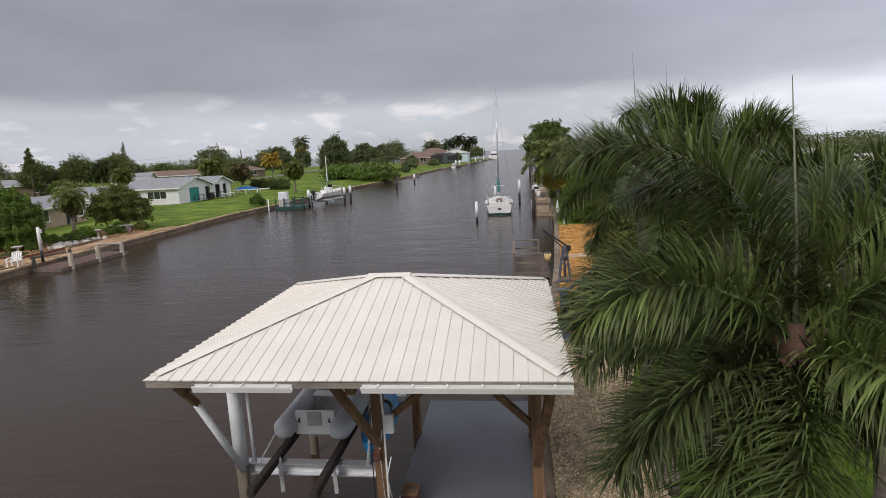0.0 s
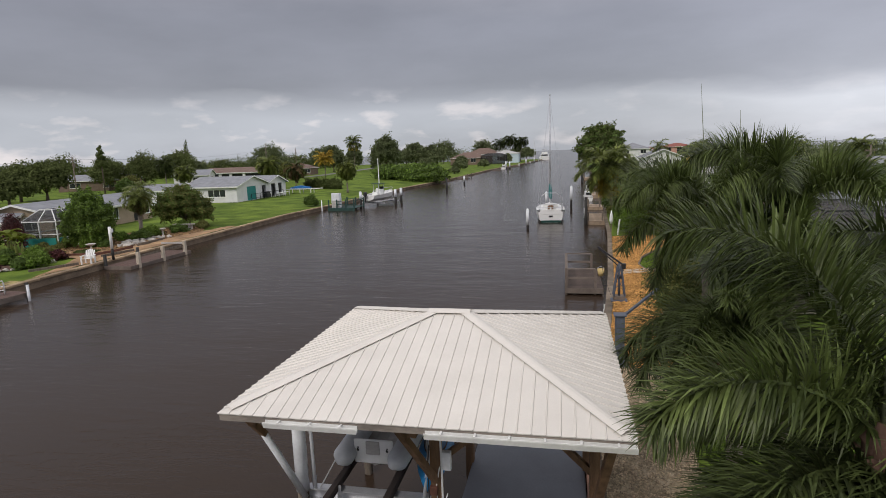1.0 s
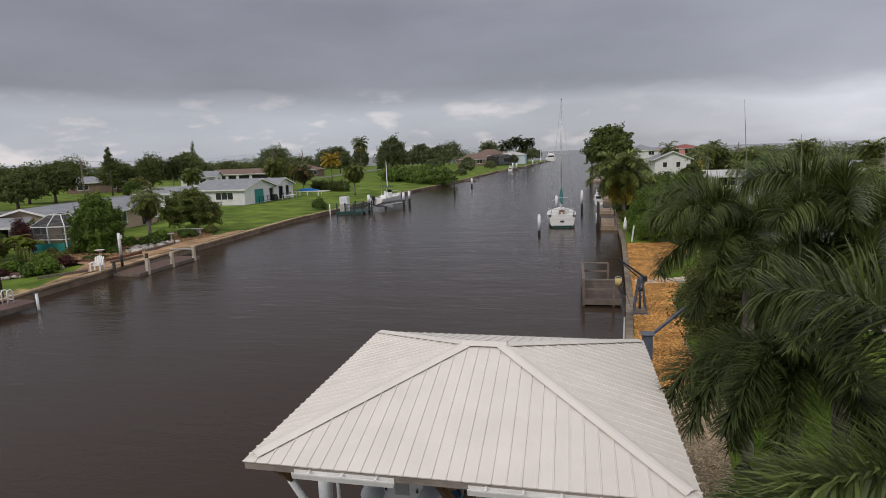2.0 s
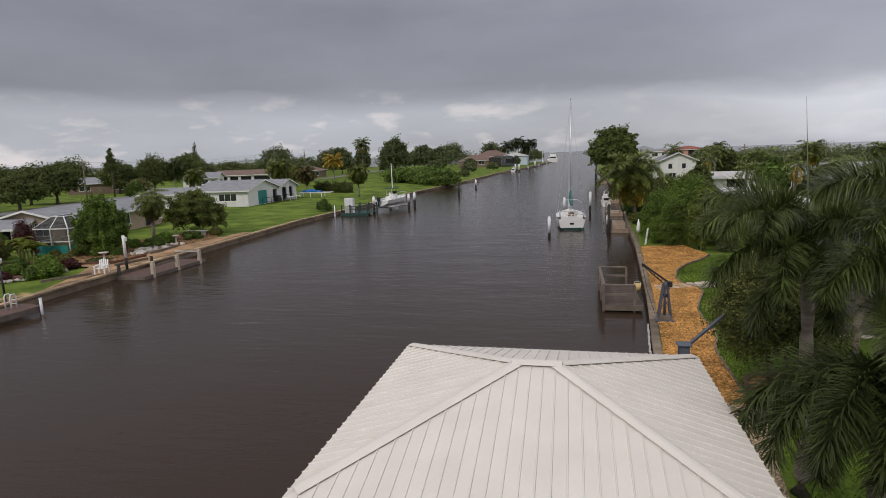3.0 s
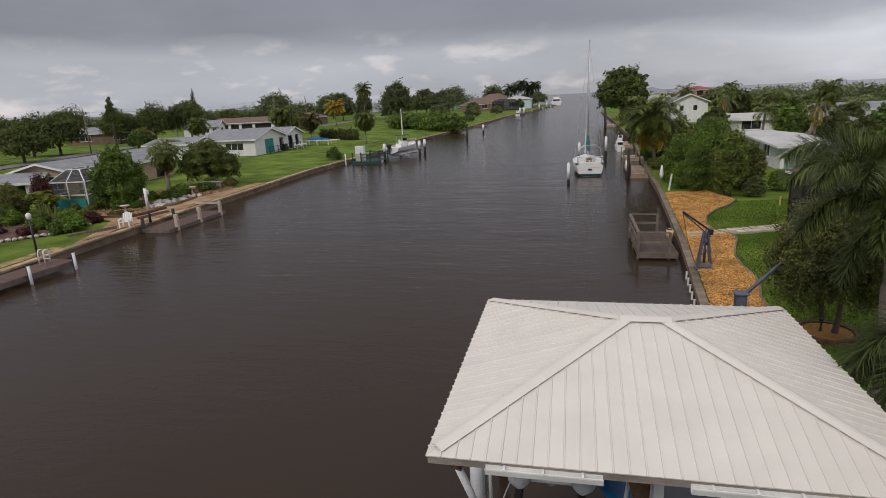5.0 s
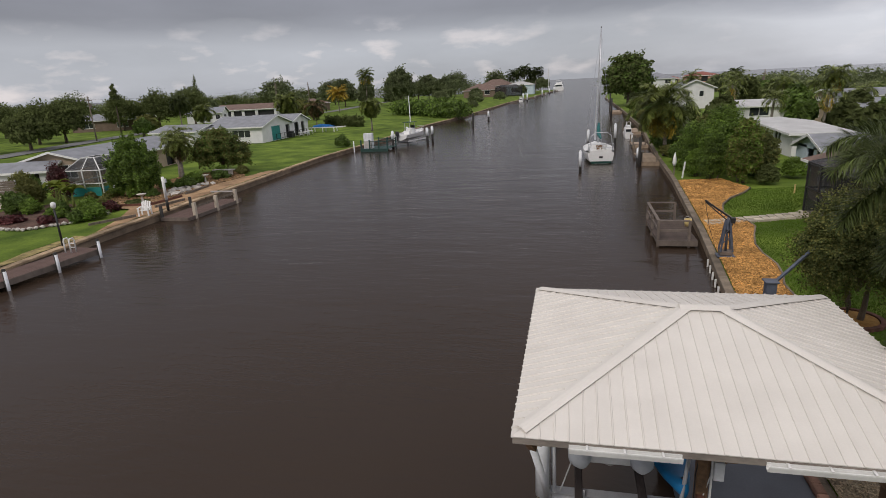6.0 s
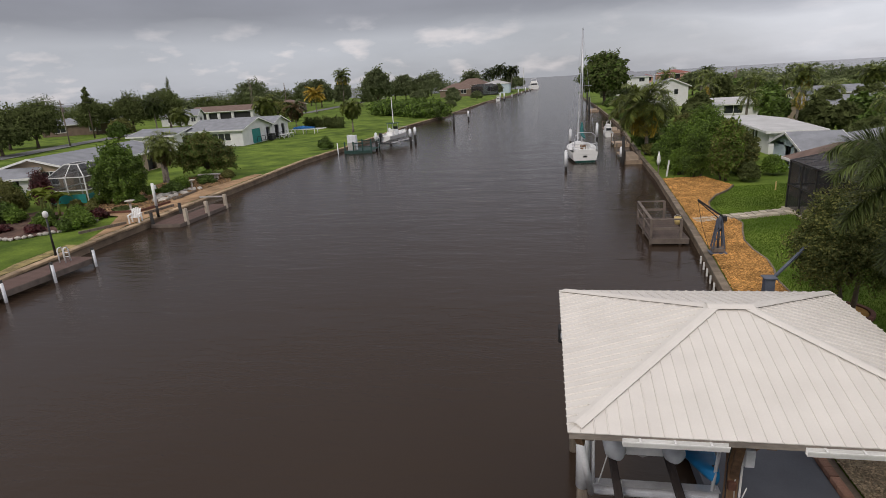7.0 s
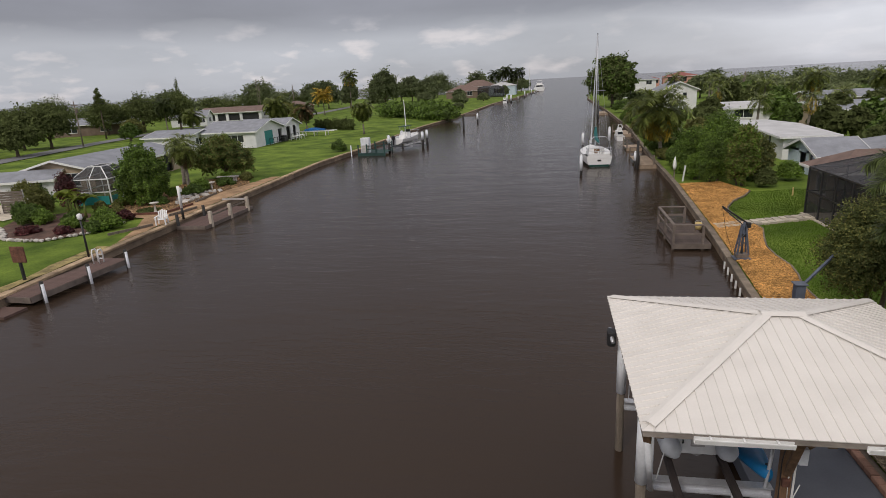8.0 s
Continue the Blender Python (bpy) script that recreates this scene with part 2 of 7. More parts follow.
BLUE_STEEL = material("blue_grey_davit_paint", (0.085, 0.10, 0.135), 0.5, 0.2, 3.0, 25.0, 0.1)
TEAL_DOOR = material("teal_door_paint", (0.02, 0.23, 0.22), 0.5, 0.1, 3.0, 20.0, 0.05)
HOUSE_WHITE = material("white_stucco", (0.72, 0.72, 0.73), 0.85, 0.06, 1.0, 12.0, 0.2)
HOUSE_BLUE = material("pale_blue_stucco", (0.52, 0.62, 0.70), 0.85, 0.06, 1.0, 12.0, 0.2)
HOUSE_TAN = material("tan_stucco", (0.40, 0.31, 0.23), 0.85, 0.1, 1.0, 12.0, 0.2)
HOUSE_BROWN = material("brown_stucco", (0.20, 0.145, 0.11), 0.85, 0.15, 1.0, 12.0, 0.2)
HOUSE_PINK = material("pink_stucco", (0.55, 0.30, 0.24), 0.85, 0.1, 1.0, 12.0, 0.2)
ROOF_GREY = material("grey_shingle", (0.24, 0.25, 0.275), 0.85, 0.15, 1.0, 10.0, 0.4)
ROOF_BROWN = material("brown_shingle", (0.17, 0.115, 0.095), 0.9, 0.2, 1.0, 10.0, 0.5)
ROOF_RED = material("red_tile", (0.26, 0.085, 0.065), 0.8, 0.2, 1.0, 8.0, 0.5)
ROOF_WHITE = material("white_membrane_roof", (0.50, 0.50, 0.50), 0.7, 0.12, 0.6, 10.0, 0.1)
WINDOW = material("dark_window_glass", (0.03, 0.035, 0.04), 0.08, 0.2, 1.0, 5.0, 0.0, gloss=0.8)
HULL = material("white_gelcoat", (0.80, 0.80, 0.79), 0.3, 0.06, 1.0, 10.0, 0.02)
HULL_GREY = material("grey_inflatable_tube", (0.50, 0.52, 0.55), 0.55, 0.08, 2.0, 15.0, 0.05)
GREEN_STRIPE = material("dark_green_boot_stripe", (0.012, 0.06, 0.05), 0.4, 0.1)
SAIL_COVER = material("teal_sail_cover", (0.02, 0.13, 0.13), 0.85, 0.2, 3.0, 20.0, 0.3)
KAYAK_BLUE = material("blue_kayak_plastic", (0.01, 0.22, 0.52), 0.4, 0.15, 2.0, 10.0, 0.05)
TARP_BLUE = material("blue_tarp", (0.02, 0.20, 0.55), 0.6, 0.25, 3.0, 12.0, 0.3)
HOSE = material("green_hose", (0.01, 0.07, 0.06), 0.5, 0.2)
ROPE = material("pale_rope", (0.50, 0.50, 0.50), 0.9, 0.2)
YELLOW = material("cream_plastic", (0.62, 0.47, 0.20), 0.6, 0.15)
RUST = material("rusty_panel", (0.14, 0.06, 0.04), 0.9, 0.35, 4.0, 20.0, 0.4)
BUNK = material("dark_carpet_bunk", (0.035, 0.026, 0.024), 0.95, 0.3)
SCREEN_DARK = screen_material("black_fly_screen", (0.02, 0.02, 0.022), 0.35)
SCREEN_ROOF = screen_material("grey_fly_screen", (0.05, 0.05, 0.055), 0.30)
SCREEN_LIGHT = screen_material("light_fly_screen", (0.06, 0.065, 0.07), 0.5)
BARK = material("tree_bark", (0.13, 0.10, 0.075), 0.95, 0.35, 3.0, 20.0, 0.7, stretch=(3, 3, 0.6))
PALM_BARK = material("palm_trunk", (0.22, 0.19, 0.16), 0.95, 0.3, 2.0, 16.0, 0.6, stretch=(1, 1, 6))
PALM_BOOT = material("brown_palm_boot", (0.11, 0.062, 0.045), 0.9, 0.35, 3.0, 20.0, 0.5)
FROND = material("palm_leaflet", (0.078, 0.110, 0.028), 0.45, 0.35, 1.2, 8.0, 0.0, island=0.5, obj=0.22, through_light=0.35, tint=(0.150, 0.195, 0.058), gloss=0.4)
# darker leaflet green; shade low in the near crowns is put into it
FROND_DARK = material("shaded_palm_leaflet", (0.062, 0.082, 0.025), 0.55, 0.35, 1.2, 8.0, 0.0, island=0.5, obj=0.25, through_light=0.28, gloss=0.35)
FROND_LIGHT = material("sunlit_palm_leaflet", (0.18, 0.215, 0.055), 0.45, 0.35, 1.2, 8.0, 0.0, island=0.5, through_light=0.3)
FROND_LIME = material("lime_palm_leaflet", (0.20, 0.235, 0.055), 0.5, 0.35, 1.2, 8.0, 0.0, island=0.4, through_light=0.3)
FROND_DRY = material("dry_palm_leaflet", (0.19, 0.125, 0.06), 0.8, 0.35, 1.2, 8.0, 0.0, island=0.4, through_light=0.15)
FROND_GOLD = material("golden_palm_leaflet", (0.50, 0.36, 0.05), 0.6, 0.35, 1.2, 8.0, 0.0, island=0.4, through_light=0.2)
SPEAR = material("palm_spear", (0.13, 0.15, 0.09), 0.5, 0.2, 2.0, 20.0, 0.1)
LEAF = material("broad_leaf", (0.095, 0.150, 0.028), 0.6, 0.4, 0.5, 6.0, 0.0, island=0.35, through_light=0.25, gloss=0.3)
LEAF_LIGHT = material("fresh_leaf", (0.150, 0.235, 0.036), 0.55, 0.4, 0.5, 6.0, 0.0, island=0.35, through_light=0.35, gloss=0.3)
LEAF_OLIVE = material("olive_leaf", (0.170, 0.175, 0.052), 0.65, 0.35, 0.5, 6.0, 0.0, island=0.35, through_light=0.35, gloss=0.25)
LEAF_DARK = material("dark_leaf", (0.125, 0.150, 0.055), 0.85, 0.3, 0.3, 4.0, 0.0, island=0.3, through_light=0.42, gloss=0.1)
# distance haze is painted into this paler green, as no haze volume exists
LEAF_HAZED = material("hazed_leaf", (0.165, 0.195, 0.095), 0.85, 0.35, 0.12, 2.0, 0.0, island=0.3, through_light=0.42, gloss=0.1)
LEAF_RED = material("croton_leaf", (0.10, 0.025, 0.025), 0.5, 0.4, 0.5, 6.0, 0.0, island=0.5, through_light=0.2)
ROCK = material("pale_rock", (0.46, 0.43, 0.39), 0.9, 0.25, 2.0, 15.0, 0.5, obj=0.25)


# ---- building helpers ----
def thing(name, label, category, loc=(0, 0, 0), rz=0.0, group="", kind=""):
    ob = new(name)
    ob.empty_display_size = 0.2
    ob.matrix_basis = pose(*loc, 0, 0, rz)
    return tagged(ob, label, category, group, kind)


def mesh_of(name, bm, mat, smooth=False):
    me = bpy.data.meshes.new(name)
    bmesh.ops.recalc_face_normals(bm, faces=bm.faces)
    bm.to_mesh(me)
    bm.free()
    me.materials.append(mat)
    if smooth:
        me.shade_smooth()
    return me


def part(name, bm, mat, parent, label="", smooth=False):
    ob = new(name, mesh_of(name, bm, mat, smooth))
    ob.parent = parent
    return tagged(ob, label)


def piece(name, me, parent, m=None):
    ob = new(name, me)
    ob.parent = parent
    if m is not None:
        ob.matrix_basis = m
    return ob


def solid(name, bm, mat, label, category, loc=(0, 0, 0), rz=0.0, group="", kind="", smooth=False):
    ob = new(name, mesh_of(name, bm, mat, smooth))
    ob.matrix_basis = pose(*loc, 0, 0, rz)
    return tagged(ob, label, category, group, kind)


def box(bm, x0, x1, y0, y1, z0, z1, m=None, bevel=0.0):
    v = [bm.verts.new(p) for p in ((x0, y0, z0), (x1, y0, z0), (x1, y1, z0), (x0, y1, z0), (x0, y0, z1), (x1, y0, z1), (x1, y1, z1), (x0, y1, z1))]
    f = [bm.faces.new([v[i] for i in q]) for q in ((3, 2, 1, 0), (4, 5, 6, 7), (0, 1, 5, 4), (1, 2, 6, 5), (2, 3, 7, 6), (3, 0, 4, 7))]
    if m is not None:
        bmesh.ops.transform(bm, matrix=m, verts=v)
    if bevel:
        bmesh.ops.bevel(bm, geom=list({e for g in f for e in g.edges}), offset=bevel, segments=1, affect="EDGES")
    return bm


def bar(bm, a, b, w, h=None, n=4, taper=1.0):
    """A straight member from a to b: a square section for n=4, else round."""
    a, b = Vector(a), Vector(b)
    h = h or w
    d = b - a
    m = Matrix.Translation(a) @ d.to_track_quat("Z", "Y").to_matrix().to_4x4()
    rings = []
    for z, s in ((0, 1.0), (d.length, taper)):
        ring = []
        for i in range(n):
            t = (i + 0.5) * 2 * math.pi / n
            k = math.sqrt(2) if n == 4 else 1.0
            ring.append(bm.verts.new(m @ Vector((math.cos(t) * w / 2 * k * s, math.sin(t) * h / 2 * k * s, z))))
        rings.append(ring)
    for i in range(n):
        j = (i + 1) % n
        bm.faces.new((rings[0][i], rings[0][j], rings[1][j], rings[1][i]))
    bm.faces.new(rings[0][::-1])
    bm.faces.new(rings[1])
    return bm


def tube(bm, pts, radii, n=8, cap=True):
    """A tube along points with a radius at each."""
    pts = [Vector(p) for p in pts]
    if not hasattr(radii, "__len__"):
        radii = [radii] * len(pts)
    rings = []
    for i, p in enumerate(pts):
        d = pts[min(i + 1, len(pts) - 1)] - pts[max(i - 1, 0)]
        q = d.to_track_quat("Z", "Y").to_matrix()
        rings.append([bm.verts.new(p + q @ Vector((math.cos(2 * math.pi * k / n) * radii[i], math.sin(2 * math.pi * k / n) * radii[i], 0))) for k in range(n)])
    for a, b in zip(rings, rings[1:]):
        for k in range(n):
            j = (k + 1) % n
            bm.faces.new((a[k], a[j], b[j], b[k]))
    if cap:
        bm.faces.new(rings[0][::-1])
        bm.faces.new(rings[-1])
    return bm


def prism(bm, outline, z0, z1):
    lo = [bm.verts.new((x, y, z0)) for x, y in outline]
    hi = [bm.verts.new((x, y, z1)) for x, y in outline]
    bm.faces.new(lo[::-1])
    bm.faces.new(hi)
    for i in range(len(lo)):
        j = (i + 1) % len(lo)
        bm.faces.new((lo[i], lo[j], hi[j], hi[i]))
    return bm


def lathe(bm, profile, n=16, at=(0, 0)):
    rings = [[bm.verts.new((at[0] + r * math.cos(2 * math.pi * k / n), at[1] + r * math.sin(2 * math.pi * k / n), z)) for k in range(n)] for r, z in profile]
    for a, b in zip(rings, rings[1:]):
        for k in range(n):
            j = (k + 1) % n
            bm.faces.new((a[k], a[j], b[j], b[k]))
    bm.faces.new(rings[0][::-1])
    bm.faces.new(rings[-1])
    return bm


def skin(bm, sections, closed=False):
    """Faces between rows of points of equal length."""
    rows = [[bm.verts.new(p) for p in s] for s in sections]
    for a, b in zip(rows, rows[1:]):
        k = len(a)
        for i in range(k if closed else k - 1):
            j = (i + 1) % k
            bm.faces.new((a[i], a[j], b[j], b[i]))
    return rows


def raw_mesh(name, verts, faces, mat, smooth=False):
    me = bpy.data.meshes.new(name)
    me.from_pydata([tuple(v) for v in verts], [], faces)
    me.materials.append(mat)
    if smooth:
        me.shade_smooth()
    return me


B = bmesh.new


# ---- water and land ----
LAND, SEA = 0.9, 0.35
LEFT_BANK = [(-26.5, -70), (-28.0, 10), (-28.7, 20), (-29.2, 25), (-29.6, 30.5), (-30.0, 37.5), (-30.6, 52), (-31.4, 69), (-30.7, 83), (-30.0, 128),
             (-27.8, 146), (-26.6, 169), (-24.3, 239), (-18.5, 300), (-10.5, 456)]
RIGHT_BANK = [(5.95, -70), (5.95, 14.2), (6.55, 18), (6.95, 23.5), (7.4, 28), (7.85, 33), (9.1, 51), (9.6, 64), (12.0, 102), (13.0, 153), (13.6, 250), (20, 330)]


def bank_x(bank, y):
    for (xa, ya), (xb, yb) in zip(bank, bank[1:]):
        if ya <= y <= yb:
            return xa + (xb - xa) * (y - ya) / (yb - ya)
    return bank[-1][0]


bm = B()
v = [bm.verts.new(p) for p in ((-3500, -3500, SEA), (3500, -3500, SEA), (3500, 3500, SEA), (-3500, 3500, SEA))]
bm.faces.new(v)
solid("water", bm, WATER, "dark brown rippled canal water under a grey sky", "water", kind="structure")


def land(name, bank, far, end, label):
    """A sheet of ground from the bank outwards, with low swells; its edge goes down behind the wall."""
    ys = sorted({y for _, y in bank} | {float(y) for y in range(-70, int(bank[-1][1]), 9)})
    out = [0.0, 0.2, 3, 8, 14, 22, 34, 50, 75, 110, 170, 300, 600, 1300]
    sgn = -1 if far < 0 else 1
    rows = []
    for y in ys:
        x0 = bank_x(bank, y) + sgn * 0.12
        rows.append([(x0, y, -1.0)] + [(x0 + sgn * d, y + (0 if d < 50 else 0.0), LAND + (0.0 if d < 5 else 0.06 * noise.noise(Vector((x0 + sgn * d, y, 0)) * 0.08))) for d in out])
    y = ys[-1]
    rows.append([(p[0], y + end, -1.0) for p in rows[-1]])
    bm = B()
    skin(bm, rows)
    return solid(name, bm, GRASS, label, "ground", kind="structure", smooth=True)


land("ground", LEFT_BANK, -1, 6, "short wet green lawn grass on flat ground behind the seawall")
land("ground", RIGHT_BANK, 1, 6, "short wet green lawn grass with mown edges beside the canal")


def seawall(name, bank, sgn, y0, y1, cap_top, label, slab=3.0, wide=0.42, cap_mat=CAPSTONE):
    """A concrete wall along the bank with a cap in separate slabs; the far stretch is one run."""
    wall = thing(name, label, "seawall", kind="structure")
    bm = B()
    pts = [p for p in bank if y0 < p[1] < y1]
    pts = [(bank_x(bank, y0), y0)] + pts + [(bank_x(bank, y1), y1)]
    for (xa, ya), (xb, yb) in zip(pts, pts[1:]):
        for dx0, dx1 in ((0.0, 0.25),):
            q = [(xa + sgn * dx0, ya), (xb + sgn * dx0, yb), (xb + sgn * dx1, yb), (xa + sgn * dx1, ya)]
            prism(bm, q if sgn > 0 else q[::-1], -1.2, cap_top - 0.16)
    part("wall", bm, CONCRETE, wall)
    y, k = y0, 0
    rnd = random.Random(7)
    while y < y1 - 0.1:
        step = slab if y < 110 else 12.0
        e = min(y + step, y1)
        xa, xb = bank_x(bank, y), bank_x(bank, e)
        bm = B()
        lift = rnd.uniform(-0.015, 0.02)
        q = [(xa - sgn * 0.10, y + 0.012), (xb - sgn * 0.10, e - 0.012), (xb + sgn * wide, e - 0.012), (xa + sgn * wide, y + 0.012)]
        prism(bm, q if sgn > 0 else q[::-1], cap_top - 0.16 + lift, cap_top + lift)
        bmesh.ops.bevel(bm, geom=list(bm.edges), offset=0.02, segments=1, affect="EDGES")
        part("cap_slab", bm, cap_mat, wall)
        y = e
    return wall


seawall("seawall", LEFT_BANK, -1, -20, 440, LAND + 0.06, "stained tan concrete seawall with a worn cap along the canal", cap_mat=CAP_TAN)
seawall("seawall", RIGHT_BANK, 1, -20, 320, LAND + 0.05, "grey-brown concrete seawall with a narrow cap along the canal", wide=0.26)


def sheet(name, outline, mat, label, z=LAND + 0.075, sub=1.2, rough=0.03, category="ground"):
    """A bed or patch lying on the ground: its outline filled with a grid that swells a little."""
    bm = B()
    vs = [bm.verts.new((x, y, z)) for x, y in outline]
    f = bm.faces.new(vs)
    bmesh.ops.triangulate(bm, faces=[f])
    for _ in range(3):
        es = [e for e in bm.edges if e.calc_length() > sub]
        if es:
            bmesh.ops.subdivide_edges(bm, edges=es, cuts=1)
            bmesh.ops.triangulate(bm, faces=[g for g in bm.faces if len(g.verts) > 3])
    for w in bm.verts:
        w.co.z += rough * noise.noise(Vector(w.co) * 0.9)
    bmesh.ops.recalc_face_normals(bm, faces=bm.faces)
    if bm.faces[:][0].normal.z < 0:
        bmesh.ops.reverse_faces(bm, faces=bm.faces)
    me = bpy.data.meshes.new(name)
    bm.to_mesh(me)
    bm.free()
    me.materials.append(mat)
    me.shade_smooth()
    return tagged(new(name, me), label, category, kind="structure")


def inside(x, y, poly):
    c = False
    for (xa, ya), (xb, yb) in zip(poly, poly[1:] + poly[:1]):
        if (ya > y) != (yb > y) and x < (xb - xa) * (y - ya) / (yb - ya) + xa:
            c = not c
    return c


def scatter(name, outline, count, size, mat, label, z=LAND + 0.09, flat=0.35, seed=1, category="mulch"):
    """Loose chips or pebbles strewn over a bed: one mesh of many small wedges."""
    rnd = random.Random(seed)
    xs, ys = [p[0] for p in outline], [p[1] for p in outline]
    verts, faces = [], []
    while len(verts) < count * 5:
        x, y = rnd.uniform(min(xs), max(xs)), rnd.uniform(min(ys), max(ys))
        if not inside(x, y, outline):
            continue
        m = pose(x, y, z + rnd.uniform(-0.01, 0.02), rnd.uniform(-25, 25), rnd.uniform(-25, 25), rnd.uniform(0, 360))
        a, b, c = size * rnd.uniform(0.6, 1.5), size * rnd.uniform(0.4, 0.9), size * flat
        k = len(verts)
        for p in ((-a, -b, 0), (a, -b * 0.7, 0), (a * 0.8, b, 0), (-a, b * 0.8, 0), (rnd.uniform(-0.3, 0.3) * a, 0, c)):
            verts.append(m @ Vector(p))
        faces += [(k, k + 1, k + 4), (k + 1, k + 2, k + 4), (k + 2, k + 3, k + 4), (k + 3, k, k + 4)]
    return tagged(new(name, raw_mesh(name, verts, faces, mat)), label, category, kind="stuff")


def turf(name, outline, count, size, label, seed, z=LAND):
    """Lawn blades: small bent leaves standing on the ground, in one mesh."""
    g = np.random.default_rng(seed)
    xs, ys = [p[0] for p in outline], [p[1] for p in outline]
    p = np.stack([g.uniform(min(xs), max(xs), count), g.uniform(min(ys), max(ys), count)], 1)
    p = np.array([q for q in p if inside(q[0], q[1], outline)])
    n = len(p)
    a = g.uniform(0, 2 * math.pi, n)
    d = np.stack([np.cos(a), np.sin(a), np.zeros(n)], 1)
    s = np.stack([-np.sin(a), np.cos(a), np.zeros(n)], 1)
    h = (size * g.uniform(0.6, 1.3, n))[:, None]
    c = np.concatenate([p, np.full((n, 1), z)], 1)
    up = np.array([0, 0, 1.0])
    v = np.stack([c - s * h * 0.22, c + s * h * 0.22, c + s * h * 0.16 + d * h * 0.25 + up * h * 0.7, c + d * h * 0.75 + up * h], 1).reshape(-1, 3)
    me = bpy.data.meshes.new(name)
    me.from_pydata(v.tolist(), [], [f for k in range(0, n * 4, 4) for f in ((k, k + 1, k + 2), (k, k + 2, k + 3))])
    me.materials.append(BLADE)
    return tagged(new(name, me), label, "grass", kind="stuff")


MULCH_EDGE = [(9.0, 18.9), (9.1, 20.4), (9.15, 22.4), (9.2, 23.9), (9.55, 25.2), (9.75, 26.6), (9.65, 28.2), (9.75, 29.8), (10.2, 31.6), (10.75, 33.4), (10.7, 34.4), (10.05, 35.4),
              (9.9, 36.8), (10.4, 39.2), (11.4, 41.4), (12.7, 43.2), (13.6, 45)]
mulch_poly = [(bank_x(RIGHT_BANK, y) + 0.28, y) for y in (18.9, 22, 25, 28, 31, 34, 38, 42, 46, 48.5)] + [(12.5, 49)] + MULCH_EDGE[::-1]
sheet("mulch_bed", mulch_poly, MULCH, "orange-brown bark mulch bed along the seawall", z=LAND + 0.09)
scatter("mulch_chips", mulch_poly, 30000, 0.05, CHIP, "loose orange-brown bark chips strewn over the bed", z=LAND + 0.10)
gravel_poly = [(6.2, 4), (6.2, 14), (6.9, 18.85), (8.9, 18.85), (9.5, 18.2), (8.7, 15.5), (8.35, 13), (8.3, 10), (8.2, 4)]
sheet("gravel_bed", gravel_poly, GRAVEL, "tan pea gravel bed beside the boathouse", z=LAND + 0.09)
scatter("pebbles", gravel_poly, 16000, 0.03, PEBBLE, "loose tan and white pea pebbles", z=LAND + 0.10, flat=0.8, seed=3, category="gravel")

# edging of the lawn: short concrete curbs, each its own piece
edging = thing("lawn_edging", "low grey concrete curb edging between mulch and lawn", "edging")
for (xa, ya), (xb, yb) in zip(MULCH_EDGE, MULCH_EDGE[1:]):
    n = max(1, int(math.hypot(xb - xa, yb - ya) / 0.55))
    for i in range(n):
        p, q = Vector((xa + (xb - xa) * i / n, ya + (yb - ya) * i / n, 0)), Vector((xa + (xb - xa) * (i + 0.96) / n, ya + (yb - ya) * (i + 0.96) / n, 0))
        bm = B()
        bar(bm, p + Vector((0, 0, LAND + 0.07)), q + Vector((0, 0, LAND + 0.07)), 0.08, 0.14)
        part("curb", bm, CAPSTONE, edging)

# stepping path from the screened house to the seawall
path = thing("stone_path", "pale irregular flagstone path across the lawn", "path", kind="structure")
rnd = random.Random(5)
for i in range(14):
    x = 8.6 + i * 0.46
    for row in (0, 1):
        bm = B()
        w, d = rnd.uniform(0.18, 0.23), rnd.uniform(0.24, 0.3)
        y = 34.0 + 0.17 * i + row * 0.6
        q = [(x - w, y - d), (x + w, y - d * rnd.uniform(0.8, 1)), (x + w * rnd.uniform(0.8, 1), y + d), (x - w, y + d * rnd.uniform(0.8, 1))]
        prism(bm, q, LAND - 0.05, LAND + 0.125)
        part("flagstone", bm, PATH_STONE, path)

# left garden: sandy strip, beds and drive
sand_poly = [(bank_x(LEFT_BANK, y) - 0.45, y) for y in (30, 34, 38, 42, 46, 50, 54, 58)] + [(-32.4, 58), (-33.0, 52), (-33.4, 47), (-33.2, 42), (-40, 41), (-40, 39.6), (-33.5, 38), (-31.6, 34.5), (-30.2, 31)]
sheet("sand_strip", sand_poly, SAND, "bare sandy soil strip behind the seawall", z=LAND + 0.09, rough=0.06)
verge = [(bank_x(LEFT_BANK, y) - 0.4, y) for y in (10, 14, 18, 22, 26, 30)] + [(bank_x(LEFT_BANK, y) - d, y) for y, d in ((30, 1.3), (28, 0.8), (26, 1.5), (24, 1.0), (22, 1.3), (20, 0.8), (18, 1.2), (14, 0.7), (10, 1.0))]
sheet("verge", verge, material("dry_verge", (0.27, 0.215, 0.085), 0.95, 0.45, 1.6, 12.0, 0.7), "dry yellowish sandy verge behind the seawall", z=LAND + 0.085, sub=0.5, rough=0.05)
soil_poly = [(-33.4, 40.5), (-33.3, 47), (-32.9, 54), (-36.0, 58.6), (-40.6, 56.5), (-41.2, 50), (-41.4, 45), (-40.7, 41.6), (-37.0, 40.0)]
